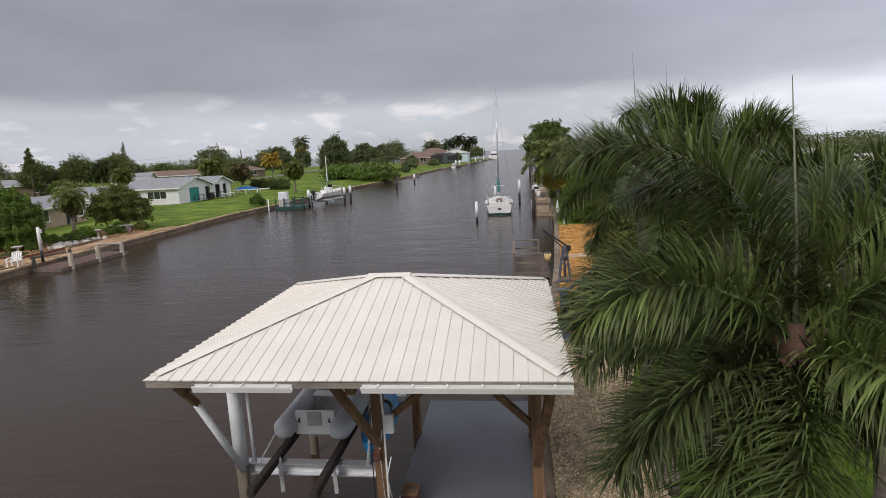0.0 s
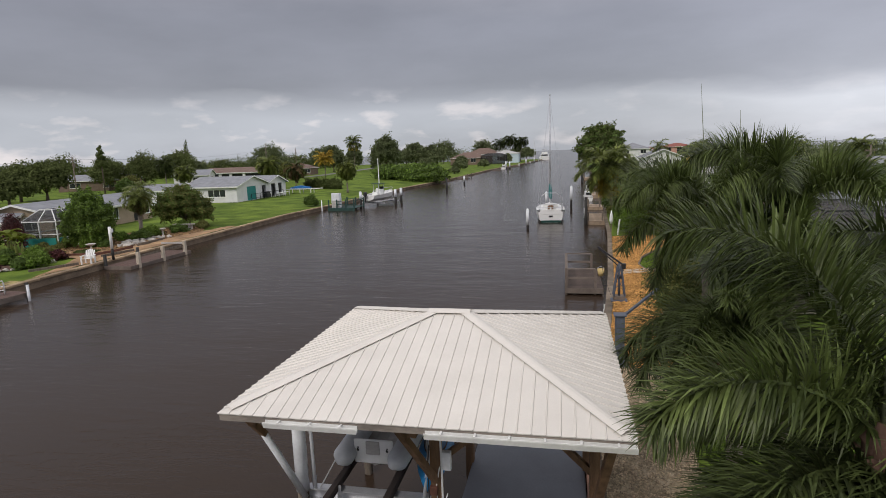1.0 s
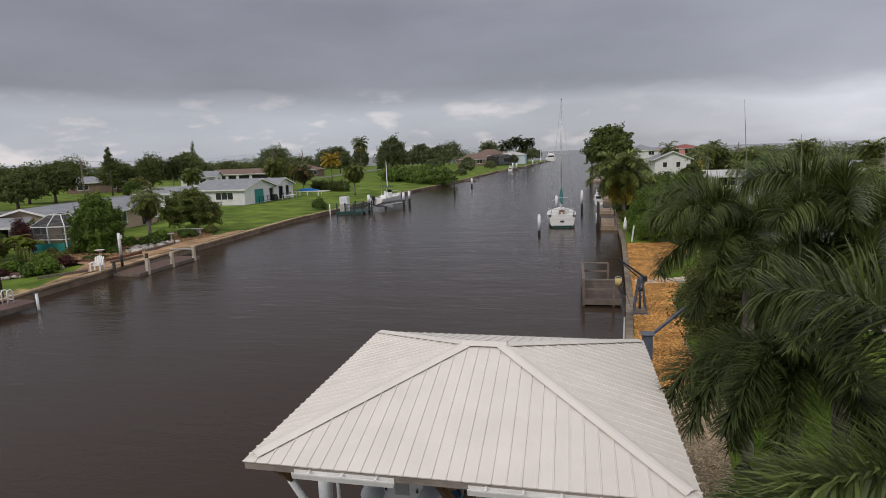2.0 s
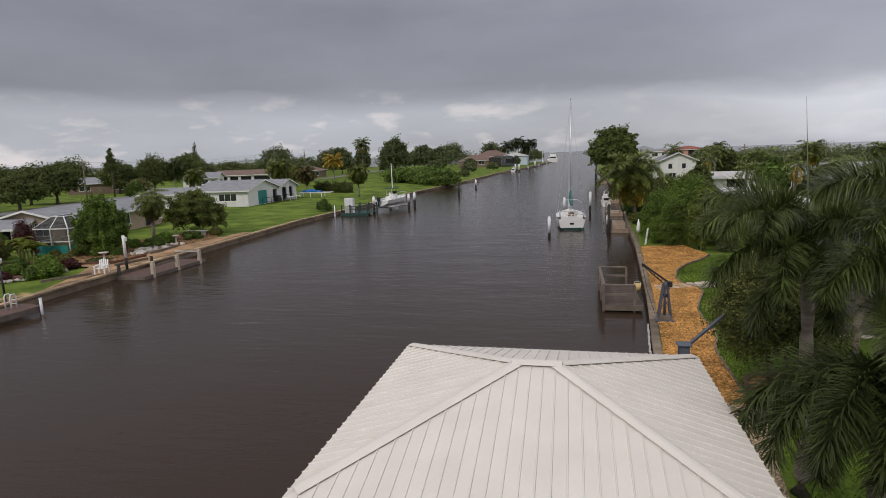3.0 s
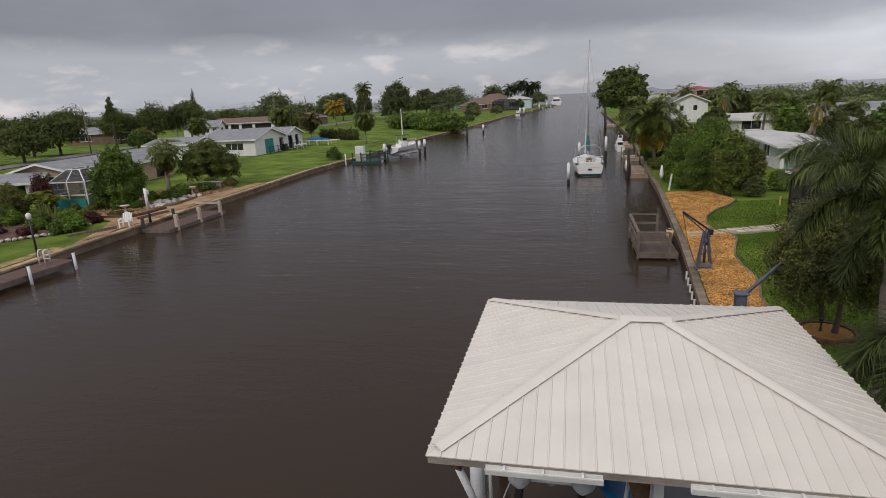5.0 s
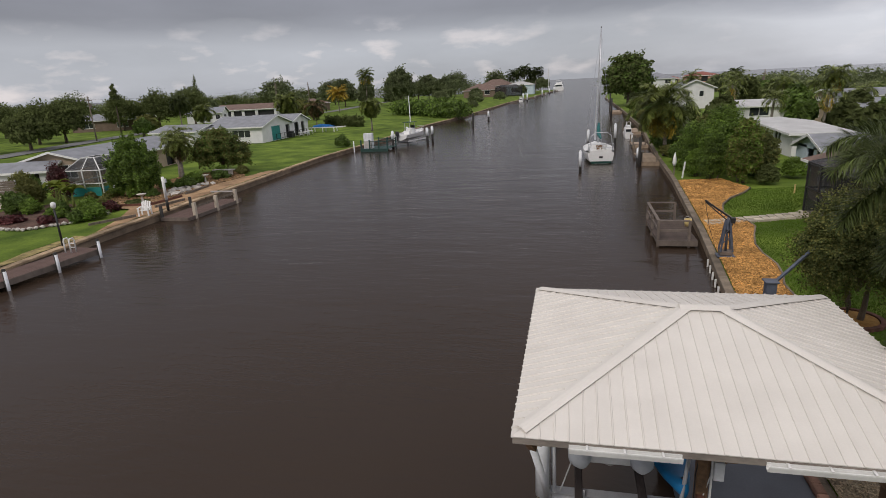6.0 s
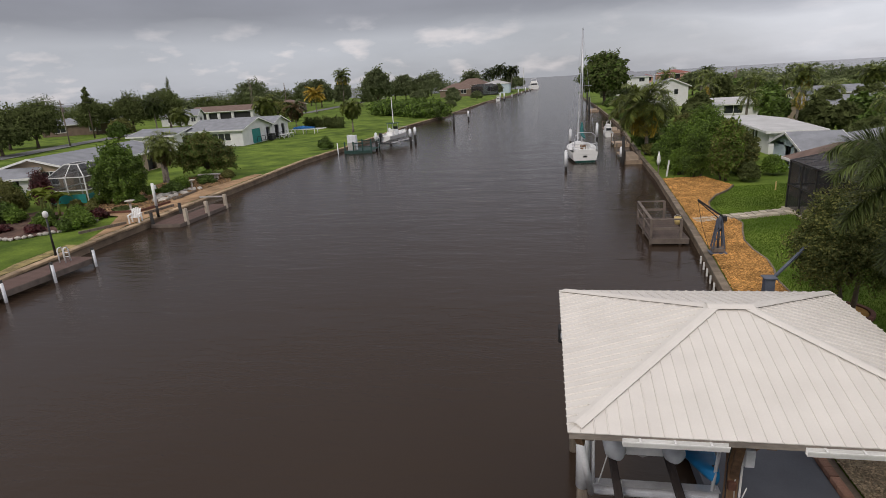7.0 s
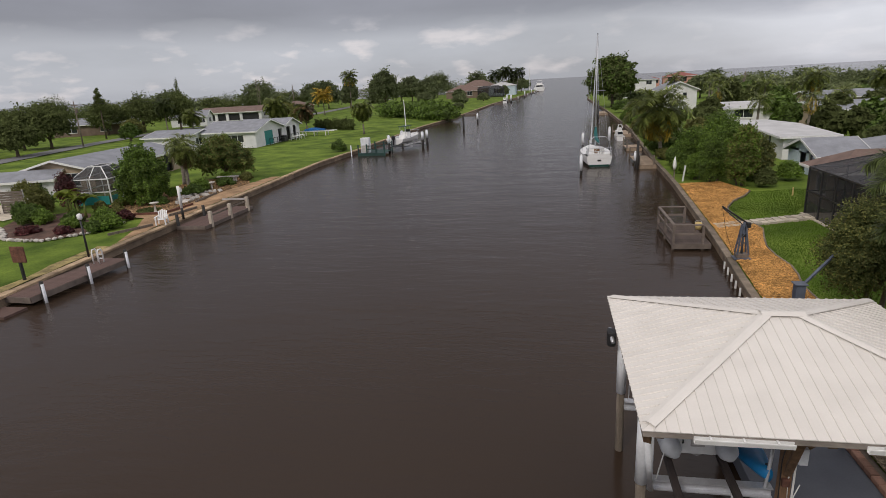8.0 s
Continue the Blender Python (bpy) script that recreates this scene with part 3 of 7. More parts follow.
sheet("garden_soil", soil_poly, material("leaf_strewn_soil", (0.115, 0.078, 0.05), 0.95, 0.45, 0.8, 9.0, 0.7, tint=(0.21, 0.14, 0.085), gloss=0.15), "brown leaf-strewn soil under the garden trees", z=LAND + 0.07, sub=0.9, rough=0.06)
scatter("leaf_litter", soil_poly, 5000, 0.09, material("dry_leaf", (0.26, 0.16, 0.08), 0.9, 0.3, 3.0, 20.0, 0.2, island=0.45, gloss=0.2), "dry brown leaves strewn over the garden soil", z=LAND + 0.10, seed=8, category="leaf litter")
bed_poly = [(-34.6, 33.5), (-34.2, 36.5), (-38, 39.5), (-43, 40.5), (-46, 38.5), (-44, 35), (-40, 31.6), (-36.5, 31.2)]
sheet("garden_bed", bed_poly, material("bed_soil", (0.10, 0.055, 0.04), 0.95, 0.4, 1.0, 12.0, 0.6), "dark brown garden bed with planted shrubs", z=LAND + 0.09, rough=0.05)
sheet("road", [(-90, 60), (-92, 78), (-101, 112), (-108, 151), (-93, 188), (-90, 214), (-97, 285), (-110, 400), (-115, 400), (-103, 285), (-95, 214), (-98, 188), (-113, 150), (-106, 110), (-97, 76), (-96, 60)], ASPHALT, "grey asphalt street behind the houses", z=LAND + 0.13, sub=30, rough=0.0, category="road")
sheet("driveway", [(-46.5, 37.5), (-46, 40.5), (-58, 46), (-75, 58), (-95, 78), (-97, 75), (-76, 54), (-58, 41)], PATH_STONE, "pale concrete drive between house and street", z=LAND + 0.11, sub=10, rough=0.0, category="drive")


# ---- plants ----
def frond_mesh(name, length, droop, rise, leaflets, leaf_len, width, mat, seed, plumose=0.5, stalk=0.28, segs=3, rachis=True, hang=0.55):
    """One pinnate palm leaf that leaves the crown along +x at the angle rise and arches down: rachis and leaflets."""
    rnd = random.Random(seed)
    verts, faces = [], []
    steps = 12
    pts, a = [Vector((0, 0, 0))], radians(rise)
    for i in range(steps):
        pts.append(pts[-1] + Vector((math.cos(a), 0, math.sin(a))) * length / steps)
        a -= radians(droop) / steps * (0.5 + 1.0 * i / steps)
    def along(t):
        i = min(int(t * steps), steps - 1)
        return pts[i].lerp(pts[i + 1], t * steps - i), (pts[i + 1] - pts[i]).normalized()
    if rachis:
        for s in range(steps):
            r0, r1 = 0.030 * (1 - s / steps) + 0.006, 0.030 * (1 - (s + 1) / steps) + 0.006
            k = len(verts)
            for p, r in ((pts[s], r0), (pts[s + 1], r1)):
                for dy, dz in ((-r, -r * 0.4), (r, -r * 0.4), (0, r)):
                    verts.append(p + Vector((0, dy, dz)))
            faces += [(k, k + 1, k + 4, k + 3), (k + 1, k + 2, k + 5, k + 4), (k + 2, k, k + 3, k + 5)]
    for i in range(leaflets):
        t = stalk + (1 - stalk) * (i + rnd.random()) / leaflets
        p, d = along(min(t, 0.999))
        up = Vector((0, 1, 0)).cross(d) * -1
        if up.z < 0:
            up = -up
        ll = leaf_len * (0.55 + 0.45 * math.sin(math.pi * min(1, (t - stalk) / (1 - stalk) * 0.85 + 0.15))) * rnd.uniform(0.8, 1.15)
        for side in (-1, 1):
            spread = rnd.uniform(-plumose, plumose)
            out = (Vector((0, side, 0)) * math.cos(spread) + up * math.sin(spread) + d * rnd.uniform(0.45, 0.8)).normalized()
            q, w = p.copy(), width * rnd.uniform(0.7, 1.2)
            k = len(verts)
            for s in range(segs + 1):
                f = s / segs
                across = out.cross(Vector((0, 0, 1)))
                across = across.normalized() if across.length > 0.01 else d
                ww = w * (0.55 + 0.45 * math.sin(math.pi * f)) * (1 - f ** 3)
                verts.append(q - across * ww / 2)
                verts.append(q + across * ww / 2)
                out = (out + Vector((0, 0, -hang * f))).normalized()
                q = q + out * ll / segs
            for s in range(segs):
                a0 = k + 2 * s
                faces.append((a0, a0 + 1, a0 + 3, a0 + 2))
    return raw_mesh(name, verts, faces, mat)


def trunk_mesh(height, r0, r1, lean=(0, 0), rings=True, wobble=0.02, seed=0, n=10, segs=14, mat=None):
    rnd = random.Random(seed)
    bm = B()
    pts, rad = [], []
    for i in range(segs + 1):
        f = i / segs
        pts.append((lean[0] * f * f + rnd.uniform(-wobble, wobble), lean[1] * f * f + rnd.uniform(-wobble, wobble), height * f))
        r = r0 + (r1 - r0) * f + (0.35 * r0 * max(0, 0.08 - f) / 0.08)
        rad.append(r * (1 + (0.05 if rings and i % 2 else 0)))
    tube(bm, pts, rad, n)
    return bm


def near_palm(loc, height, lean, seed, spear, leaves, label, leaf=0.62):
    """A feather palm with a ringed trunk, brown boots, an unopened spear and single fronds: (azimuth, rise, droop, length)."""
    palm = thing("palm_tree", label, "palm tree", loc, group="feather palms beside the boathouse")
    rnd = random.Random(seed)
    part("trunk", trunk_mesh(height, 0.16, 0.12, lean, seed=seed), PALM_BARK, palm, smooth=True)
    top = Vector((lean[0], lean[1], height))
    part("crownshaft", tube(B(), [top + Vector((0, 0, -0.35)), top + Vector((0, 0, 0.0)), top + Vector((0, 0, 0.3))], [0.11, 0.115, 0.06], 10), PALM_BOOT, palm, "reddish-brown crownshaft", smooth=True)
    bm = B()
    tip = Vector((rnd.uniform(-0.12, 0.12) - 0.12, rnd.uniform(-0.1, 0.1), spear))
    tube(bm, [top + Vector((0, 0, 0.1)), top + tip * 0.4 + Vector((0.02, 0, 0.1)), top + tip], [0.030, 0.014, 0.003], 6)
    part("spear_leaf", bm, SPEAR, palm, "pale green unopened spear leaf", smooth=True)
    for i, (az, rise, droop, length) in enumerate(leaves):
        a = radians(az)
        d = Vector((math.cos(a), math.sin(a), 0))
        foot = top + Vector((0, 0, 0.12 if rise > 30 else -0.02))
        bm = B()
        tube(bm, [foot + d * 0.08 + Vector((0, 0, -0.28)), foot + d * 0.11, foot + d * 0.22 + Vector((0, 0, 0.2 * math.sin(radians(rise))))], [0.06, 0.05, 0.03], 6)
        part("leaf_boot", bm, PALM_BOOT, palm, smooth=True)
        # low fronds take the green darkened in place of crown shade
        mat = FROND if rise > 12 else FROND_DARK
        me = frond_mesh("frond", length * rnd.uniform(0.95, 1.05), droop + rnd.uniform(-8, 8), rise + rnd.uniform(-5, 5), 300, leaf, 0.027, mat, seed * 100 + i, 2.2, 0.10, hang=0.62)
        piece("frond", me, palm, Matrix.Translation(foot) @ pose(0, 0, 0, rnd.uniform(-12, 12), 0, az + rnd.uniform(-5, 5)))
    return palm


def far_palm(loc, height, r, seed, label, mats=(FROND,), fronds=22, lean=(0, 0), leaflets=36, group="garden palms", droop=110, top_rise=70, low=-45, skirt=0):
    """A palm some way off: trunk and one crown of arching fronds."""
    palm = thing("palm_tree", label, "palm tree", loc, group=group)
    rnd = random.Random(seed)
    part("trunk", trunk_mesh(height, 0.2, 0.14, lean, seed=seed, segs=8, n=8), PALM_BARK, palm, smooth=True)
    top = Vector((lean[0], lean[1], height))
    for k, mat in enumerate(mats):
        verts, faces = [], []
        for i in range(fronds // len(mats) if k == 0 or not skirt else skirt):
            f = (i + 0.5) / (fronds // len(mats))
            rise = top_rise + (low - top_rise) * f if k == 0 or not skirt else low - rnd.uniform(5, 30)
            me = frond_mesh("tmp", r * rnd.uniform(0.85, 1.1), droop * rnd.uniform(0.8, 1.1), rise + rnd.uniform(-8, 8), leaflets, r * 0.36, max(0.10, 0.11 * r / 2.6) * (1.7 if loc[1] > 100 else 1.0), mat, seed * 77 + i + 1000 * k, 0.5, 0.15, 2, True, 0.6)
            m = Matrix.Translation(top) @ pose(0, 0, 0, rnd.uniform(-10, 10), 0, i * 137.5 + k * 60)
            base = len(verts)
            verts += [m @ v.co for v in me.vertices]
            faces += [tuple(base + j for j in p.vertices) for p in me.polygons]
            bpy.data.meshes.remove(me)
        ob = piece("crown", raw_mesh("crown", verts, faces, mat), palm)
    return palm


def leaf_cloud(name, lobes, count, size, mat, seed, hollow=0.55, long=1.5, fine=2.0):
    """Many small leaves over a set of lobes (x, y, z, rx, ry, rz), thinner inside, with an uneven outline."""
    g = np.random.default_rng(seed)
    count, size = int(count * fine), size * 0.93 / math.sqrt(fine)
    lobes = np.array(lobes, float)
    area = lobes[:, 3] * lobes[:, 4] + lobes[:, 4] * lobes[:, 5] + lobes[:, 3] * lobes[:, 5]
    pick = g.choice(len(lobes), count, p=area / area.sum())
    d = g.normal(size=(count, 3))
    d /= np.linalg.norm(d, axis=1, keepdims=True)
    # clumped outline
    bump = 1 + 0.33 * np.sin(d[:, 0] * 7 + pick) * np.cos(d[:, 1] * 6 + 2 * pick) + 0.2 * np.sin(d[:, 2] * 9 + pick * 3)
    r = (hollow + (1 - hollow) * g.random(count) ** 0.5)[:, None] * (bump * (1 + g.normal(scale=0.055, size=count)))[:, None]
    c = lobes[pick, :3] + d * lobes[pick, 3:] * r
    n = d + g.normal(scale=0.7, size=(count, 3)) + np.array([0, 0, 0.35])
    n /= np.linalg.norm(n, axis=1, keepdims=True)
    t = np.cross(n, g.normal(size=(count, 3)))
    t /= np.linalg.norm(t, axis=1, keepdims=True) + 1e-9
    b = np.cross(n, t)
    s = (size * g.uniform(0.6, 1.35, count))[:, None]
    v = np.stack([c - t * s * long / 2, c + b * s / 2 + n * s * 0.1, c + t * s * long / 2 - n * s * 0.12, c - b * s / 2 + n * s * 0.1], 1).reshape(-1, 3)
    me = bpy.data.meshes.new(name)
    me.from_pydata(v.tolist(), [], np.arange(count * 4).reshape(-1, 4).tolist())
    me.materials.append(mat)
    return me


def broad_tree(loc, height, width, seed, label, mats=(LEAF,), count=5000, size=0.34, bole=0.3, radius=0.22, name="tree", group="", trunks=1, lobes_n=9, flat=0.8, depth=None):
    """A broadleaf tree: tapered trunk, limbs that reach into the crown, and a crown of leaves in several lobes."""
    tree = thing(name, label, "shrub" if name != "tree" else "tree", loc, group=group)
    rnd = random.Random(seed)
    width, height = width * 0.8, height * 0.93
    depth = depth or width
    base_z, lobes = height * bole, []
    for i in range(lobes_n):
        a, q = i * 2.4 + rnd.random(), math.sqrt((i + 0.5) / lobes_n)
        k = width * 0.5
        zz = base_z + (height - base_z) * (0.26 + 0.46 * (1 - q * q) + rnd.uniform(-0.06, 0.06))
        rr = (0.27 + 0.12 * rnd.random())
        lobes.append((math.cos(a) * q * k * 0.68, math.sin(a) * q * depth * 0.34, zz, width * rr * 0.62, depth * rr * 0.62, (height - base_z) * rr * flat))
    if height * bole > 0.2:
        bm = B()
        for tnum in range(trunks):
            ox, oy = (rnd.uniform(-0.25, 0.25) * trunks * 0.5, rnd.uniform(-0.2, 0.2) * trunks * 0.5) if trunks > 1 else (0, 0)
            tube(bm, [(ox, oy, -0.1), (ox * 1.2 + 0.04, oy * 1.2, base_z * 0.5), (ox * 1.6, oy * 1.6 + 0.05, base_z * 1.15)], [radius * 1.3, radius, radius * 0.8], 8)
        part("trunk", bm, BARK, tree, smooth=True)
        for l in lobes[: min(6, lobes_n)]:
            bm = B()
            s = Vector((0, 0, base_z * 0.95))
            e = Vector(l[:3])
            tube(bm, [s, s.lerp(e, 0.5) + Vector((0, 0, -0.06 * height)), e], [radius * 0.6, radius * 0.38, radius * 0.12], 6)
            part("limb", bm, BARK, tree, smooth=True)
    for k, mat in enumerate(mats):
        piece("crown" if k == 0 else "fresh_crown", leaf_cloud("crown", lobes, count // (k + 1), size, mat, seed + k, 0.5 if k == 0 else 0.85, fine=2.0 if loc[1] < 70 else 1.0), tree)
    return tree


# ---- boathouse ----
RX, RY, RW, RD, EAVE, RIDGE = 0.06, 7.13, 6.2, 6.05, 4.52, 5.34
boathouse = thing("boathouse", "open timber boathouse with a white standing-rib metal hip roof", "boathouse", (RX, RY, 0))
roof = part("roof_deck", box(B(), 0.1, RW - 0.1, 0.1, RD - 0.1, EAVE - 0.06, EAVE - 0.03), TIMBER, boathouse)
RA, RB, RM = 2.80, 3.38, 3.08


def roof_face(corner, u, inward, length, run, a, b, count):
    """Panels of one roof slope, each with a raised rib, cut to the hips."""
    rise = RIDGE - EAVE
    u, inward, corner = Vector(u), Vector(inward), Vector(corner)
    slope = (inward * run + Vector((0, 0, rise)))
    nrm = u.cross(slope).normalized()
    if nrm.z < 0:
        nrm = -nrm
    def reach(s):
        return max(0.0, min(1.0, s / a, (length - s) / (length - b)))
    cuts = [length * i / count for i in range(count + 1)]
    for s0, s1 in zip(cuts, cuts[1:]):
        ss = [s0] + [c for c in (a, b) if s0 < c < s1] + [s1]
        low = [corner + u * s for s in ss]
        high = [corner + u * s + slope * reach(s) for s in ss]
        bm = B()
        poly = low + [h for h, l in zip(high[::-1], low[::-1]) if (h - l).length > 1e-4]
        tops = [bm.verts.new(p + nrm * 0.012) for p in poly]
        bots = [bm.verts.new(p - nrm * 0.006) for p in poly]
        bm.faces.new(tops)
        bm.faces.new(bots[::-1])
        for i in range(len(poly)):
            j = (i + 1) % len(poly)
            bm.faces.new((tops[i], bots[i], bots[j], tops[j]))
        mid = s0
        h = reach(mid)
        if h > 0.02:
            for dw, top_w, hh in ((0.013, 0.007, 0.017),):
                q0, q1 = corner + u * mid + nrm * 0.012 - slope.normalized() * 0.01, corner + u * mid + slope * h + nrm * 0.012
                ring = []
                for p in (q0, q1):
                    ring.append([bm.verts.new(p - u * dw), bm.verts.new(p - u * top_w + nrm * hh), bm.verts.new(p + u * top_w + nrm * hh), bm.verts.new(p + u * dw)])
                for i in range(3):
                    bm.faces.new((ring[0][i], ring[0][i + 1], ring[1][i + 1], ring[1][i]))
                bm.faces.new(ring[0])
                bm.faces.new(ring[1][::-1])
        part("roof_panel", bm, ROOF_METAL, boathouse)


roof_face((0, 0, EAVE), (1, 0, 0), (0, 1, 0), RW, RM, RA, RB, 31)
roof_face((RW, RD, EAVE), (-1, 0, 0), (0, -1, 0), RW, RD - RM, RW - RB, RW - RA, 31)
roof_face((0, RD, EAVE), (0, -1, 0), (1, 0, 0), RD, RA, RD - RM, RD - RM, 29)
roof_face((RW, 0, EAVE), (0, 1, 0), (-1, 0, 0), RD, RW - RB, RM, RM, 29)


def cap(a, b, left, right, width, name, lift=0.046):
    """A folded cap over a hip or ridge: two flanges that lie on the ribs."""
    a, b, left, right = Vector(a), Vector(b), Vector(left), Vector(right)
    bm = B()
    up = Vector((0, 0, lift))
    crown = Vector((0, 0, 0.012))
    rows = []
    for p in (a, b):
        rows.append([p + left * width + up - Vector((0, 0, 0.006)), p + left * width + up, p + left * 0.03 + up + crown, p + right * 0.03 + up + crown, p + right * width + up, p + right * width + up - Vector((0, 0, 0.006))])
    skin(bm, rows)
    ob = part(name, bm, ROOF_METAL, boathouse)
    return ob


PL, PR = Vector((RA, RM, RIDGE)), Vector((RB, RM, RIDGE))
for corner, peak in (((0, 0, EAVE), PL), ((RW, 0, EAVE), PR), ((0, RD, EAVE), PL), ((RW, RD, EAVE), PR)):
    c = Vector(corner)
    d = (peak - c)
    # directions in the two slopes, square to the hip
    sides = []
    for n in ((Vector((0, -1 if c.y < 1 else 1, 0)) * (RIDGE - EAVE) + Vector((0, 0, RM if c.y < 1 else RD - RM))), (Vector((-1 if c.x < 1 else 1, 0, 0)) * (RIDGE - EAVE) + Vector((0, 0, RA if c.x < 1 else RW - RB)))):
        s = d.cross(n).normalized()
        if s.z > 0:
            s = -s
        sides.append(s)
    cap(c + d * 0.042, peak, sides[0], sides[1], 0.125, "hip_cap")
s1 = Vector((0, -RM, -(RIDGE - EAVE))).normalized()
s2 = Vector((0, RD - RM, -(RIDGE - EAVE))).normalized()
cap(PL - Vector((0.12, 0, 0.0)), PR + Vector((0.12, 0, 0.0)), s1, s2, 0.14, "ridge_cap", 0.056)

for name, (x0, x1, y0, y1) in (("fascia_front", (0.02, RW - 0.02, 0.02, 0.06)), ("fascia_rear", (0.02, RW - 0.02, RD - 0.06, RD - 0.02)),
                               ("fascia_side", (0.02, 0.06, 0.062, RD - 0.062)), ("fascia_side", (RW - 0.06, RW - 0.02, 0.062, RD - 0.062))):
    part(name, box(B(), x0, x1, y0, y1, EAVE - 0.115, EAVE - 0.012), EAVE_BOARD, boathouse)
for x0, x1 in ((0.80, 2.28), (3.30, RW + 0.0)):
    bm = B()
    prof = [(0, -0.03), (0, -0.13), (-0.075, -0.13), (-0.10, -0.05), (-0.10, -0.03), (-0.088, -0.03), (-0.088, -0.05), (-0.07, -0.118), (-0.012, -0.118), (-0.012, -0.03)]
    rows = [[(x, 0.018 + y, EAVE - 0.02 + z) for y, z in prof] for x in (x0, x1)]
    r = skin(bm, rows, closed=True)
    bm.faces.new(r[0])
    bm.faces.new(r[1][::-1])
    gutter = part("gutter", bm, WHITE, boathouse, "white rain gutter on the eave")
    k = int((x1 - x0) / 0.42)
    for i in range(k):
        x = x0 + (i + 0.5) * (x1 - x0) / k
        part("gutter_clip", box(B(), x - 0.015, x + 0.015, -0.09, 0.015, EAVE - 0.048, EAVE - 0.036), WHITE, gutter)
# rafters under the deck and ring beams
for x in (0.35, 3.0, RW - 0.42):
    part("beam", box(B(), x - 0.07, x + 0.07, 0.35, RD - 0.35, EAVE - 0.36, EAVE - 0.07), TIMBER, boathouse)
for y in (1.4, RD - 0.8):
    part("beam", box(B(), 0.2, RW - 0.2, y - 0.05, y + 0.05, EAVE - 0.62, EAVE - 0.365), TIMBER, boathouse)
FP, BP = 1.85, 5.35
for x, y in ((0.35, FP), (0.35, BP)):
    part("round_post", tube(B(), [(x, y, -1.5), (x, y, EAVE - 0.63)], [0.115, 0.10], 12), PILE_WOOD, boathouse, "weathered grey round timber post", smooth=True)
    part("pile_wrap", tube(B(), [(x, y, 2.1), (x, y, EAVE - 0.66)], [0.128, 0.122], 14), PVC, boathouse, "white plastic pile wrap", smooth=True)
for x, y in ((3.0, FP), (3.0, BP)):
    part("post", bar(B(), (x, y, -1.0), (x, y, EAVE - 0.63), 0.19), TIMBER, boathouse, "brown treated timber post")
for x, y in ((RW - 0.45, FP), (RW - 0.45, BP)):
    part("post", bar(B(), (x, y, 0.5), (x, y, EAVE - 0.63), 0.17), TIMBER, boathouse)
for a, b in (((0.25, 0.85, EAVE - 0.75), (0.12, 0.45, EAVE - 0.2)), ((3.0, FP - 0.1, 2.6), (2.65, 0.5, EAVE - 0.2)), ((RW - 0.45, FP - 0.1, 2.3), (RW - 0.25, 0.45, EAVE - 0.2)),
             ((3.0, FP, 2.9), (4.2, FP, EAVE - 0.63)), ((RW - 0.45, FP, 2.9), (RW - 1.5, FP, EAVE - 0.63)), ((0.35, BP, 2.9), (1.4, BP, EAVE - 0.63))):
    part("brace", bar(B(), a, b, 0.13, 0.10), TIMBER, boathouse)
part("brace_sleeve", tube(B(), [(0.50, FP - 0.22, 2.12), (0.25, 0.85, EAVE - 0.75)], [0.062, 0.062], 12), PVC, boathouse, "white plastic sleeve on the slanting brace", smooth=True)
part("conduit", tube(B(), [(3.12, FP - 0.12, 0.95), (3.12, FP - 0.12, 3.1), (3.10, FP - 0.12, 3.7)], 0.02, 8), WHITE, boathouse, "white electrical conduit")
for i, (dx, z1) in enumerate(((-0.14, 3.3), (0.04, 2.9), (0.17, 2.4))):
    part("cable", tube(B(), [(3.0 + dx, FP - 0.13, 0.95), (3.02 + dx, FP - 0.14, 1.6), (2.98 + dx * 0.8, FP - 0.13, z1 - 0.4), (3.05 + dx, FP - 0.15, z1)], 0.011, 6), WHITE if i else BLACK, boathouse, smooth=True)
part("junction_box", box(B(), 2.90, 3.04, FP - 0.19, FP - 0.11, 2.35, 2.52, bevel=0.01), RUST, boathouse, "small brown junction box")
part("switch_box", box(B(), 3.14, 3.30, FP - 0.18, FP - 0.08, 2.85, 3.2, bevel=0.01), PVC, boathouse, "pale grey electrical box")

# concrete dock floor under the roof, with a brick edge on the land side
slab = solid("dock_floor", box(B(), 3.12, 5.78, 4.0, 14.3, 0.55, 0.93, bevel=0.012), PAINTED_SLAB, "smooth blue-grey painted concrete dock floor", "floor", kind="structure")
brick_edge = thing("brick_edging", "row of reddish-brown edging bricks beside the dock floor", "edging", (5.80, 4.0, 0.82))
brick_me = mesh_of("brick", box(B(), 0.0, 0.20, 0.0, 0.30, 0.0, 0.20, bevel=0.012), BRICK)
rnd = random.Random(2)
for i in range(33):
    piece("brick", brick_me, brick_edge, pose(rnd.uniform(-0.006, 0.006), i * 0.312, rnd.uniform(-0.01, 0.008), 0, 0, rnd.uniform(-1.2, 1.2)))

# boat lift cradle
LZ = 2.1
lift = thing("boat_lift", "aluminium boat lift cradle hanging under the boathouse", "boat lift", (0, RY, 0))
for y in (FP + 0.15, BP - 0.4):
    for k, (x0, x1) in enumerate(((0.45, 2.92),)):
        bm = B()
        box(bm, x0, x1, y - 0.10, y + 0.10, LZ - 0.02, LZ)
        box(bm, x0, x1, y - 0.012, y + 0.012, LZ - 0.20, LZ - 0.021)
        box(bm, x0, x1, y - 0.10, y + 0.10, LZ - 0.225, LZ - 0.201)
        part("cradle_beam", bm, ALUMINIUM, lift)
for x in (1.05, 2.15):
    part("bunk", box(B(), x - 0.07, x + 0.07, FP - 1.0, BP + 0.3, LZ + 0.003, LZ + 0.15, bevel=0.02), BUNK, lift, "dark carpeted bunk board")
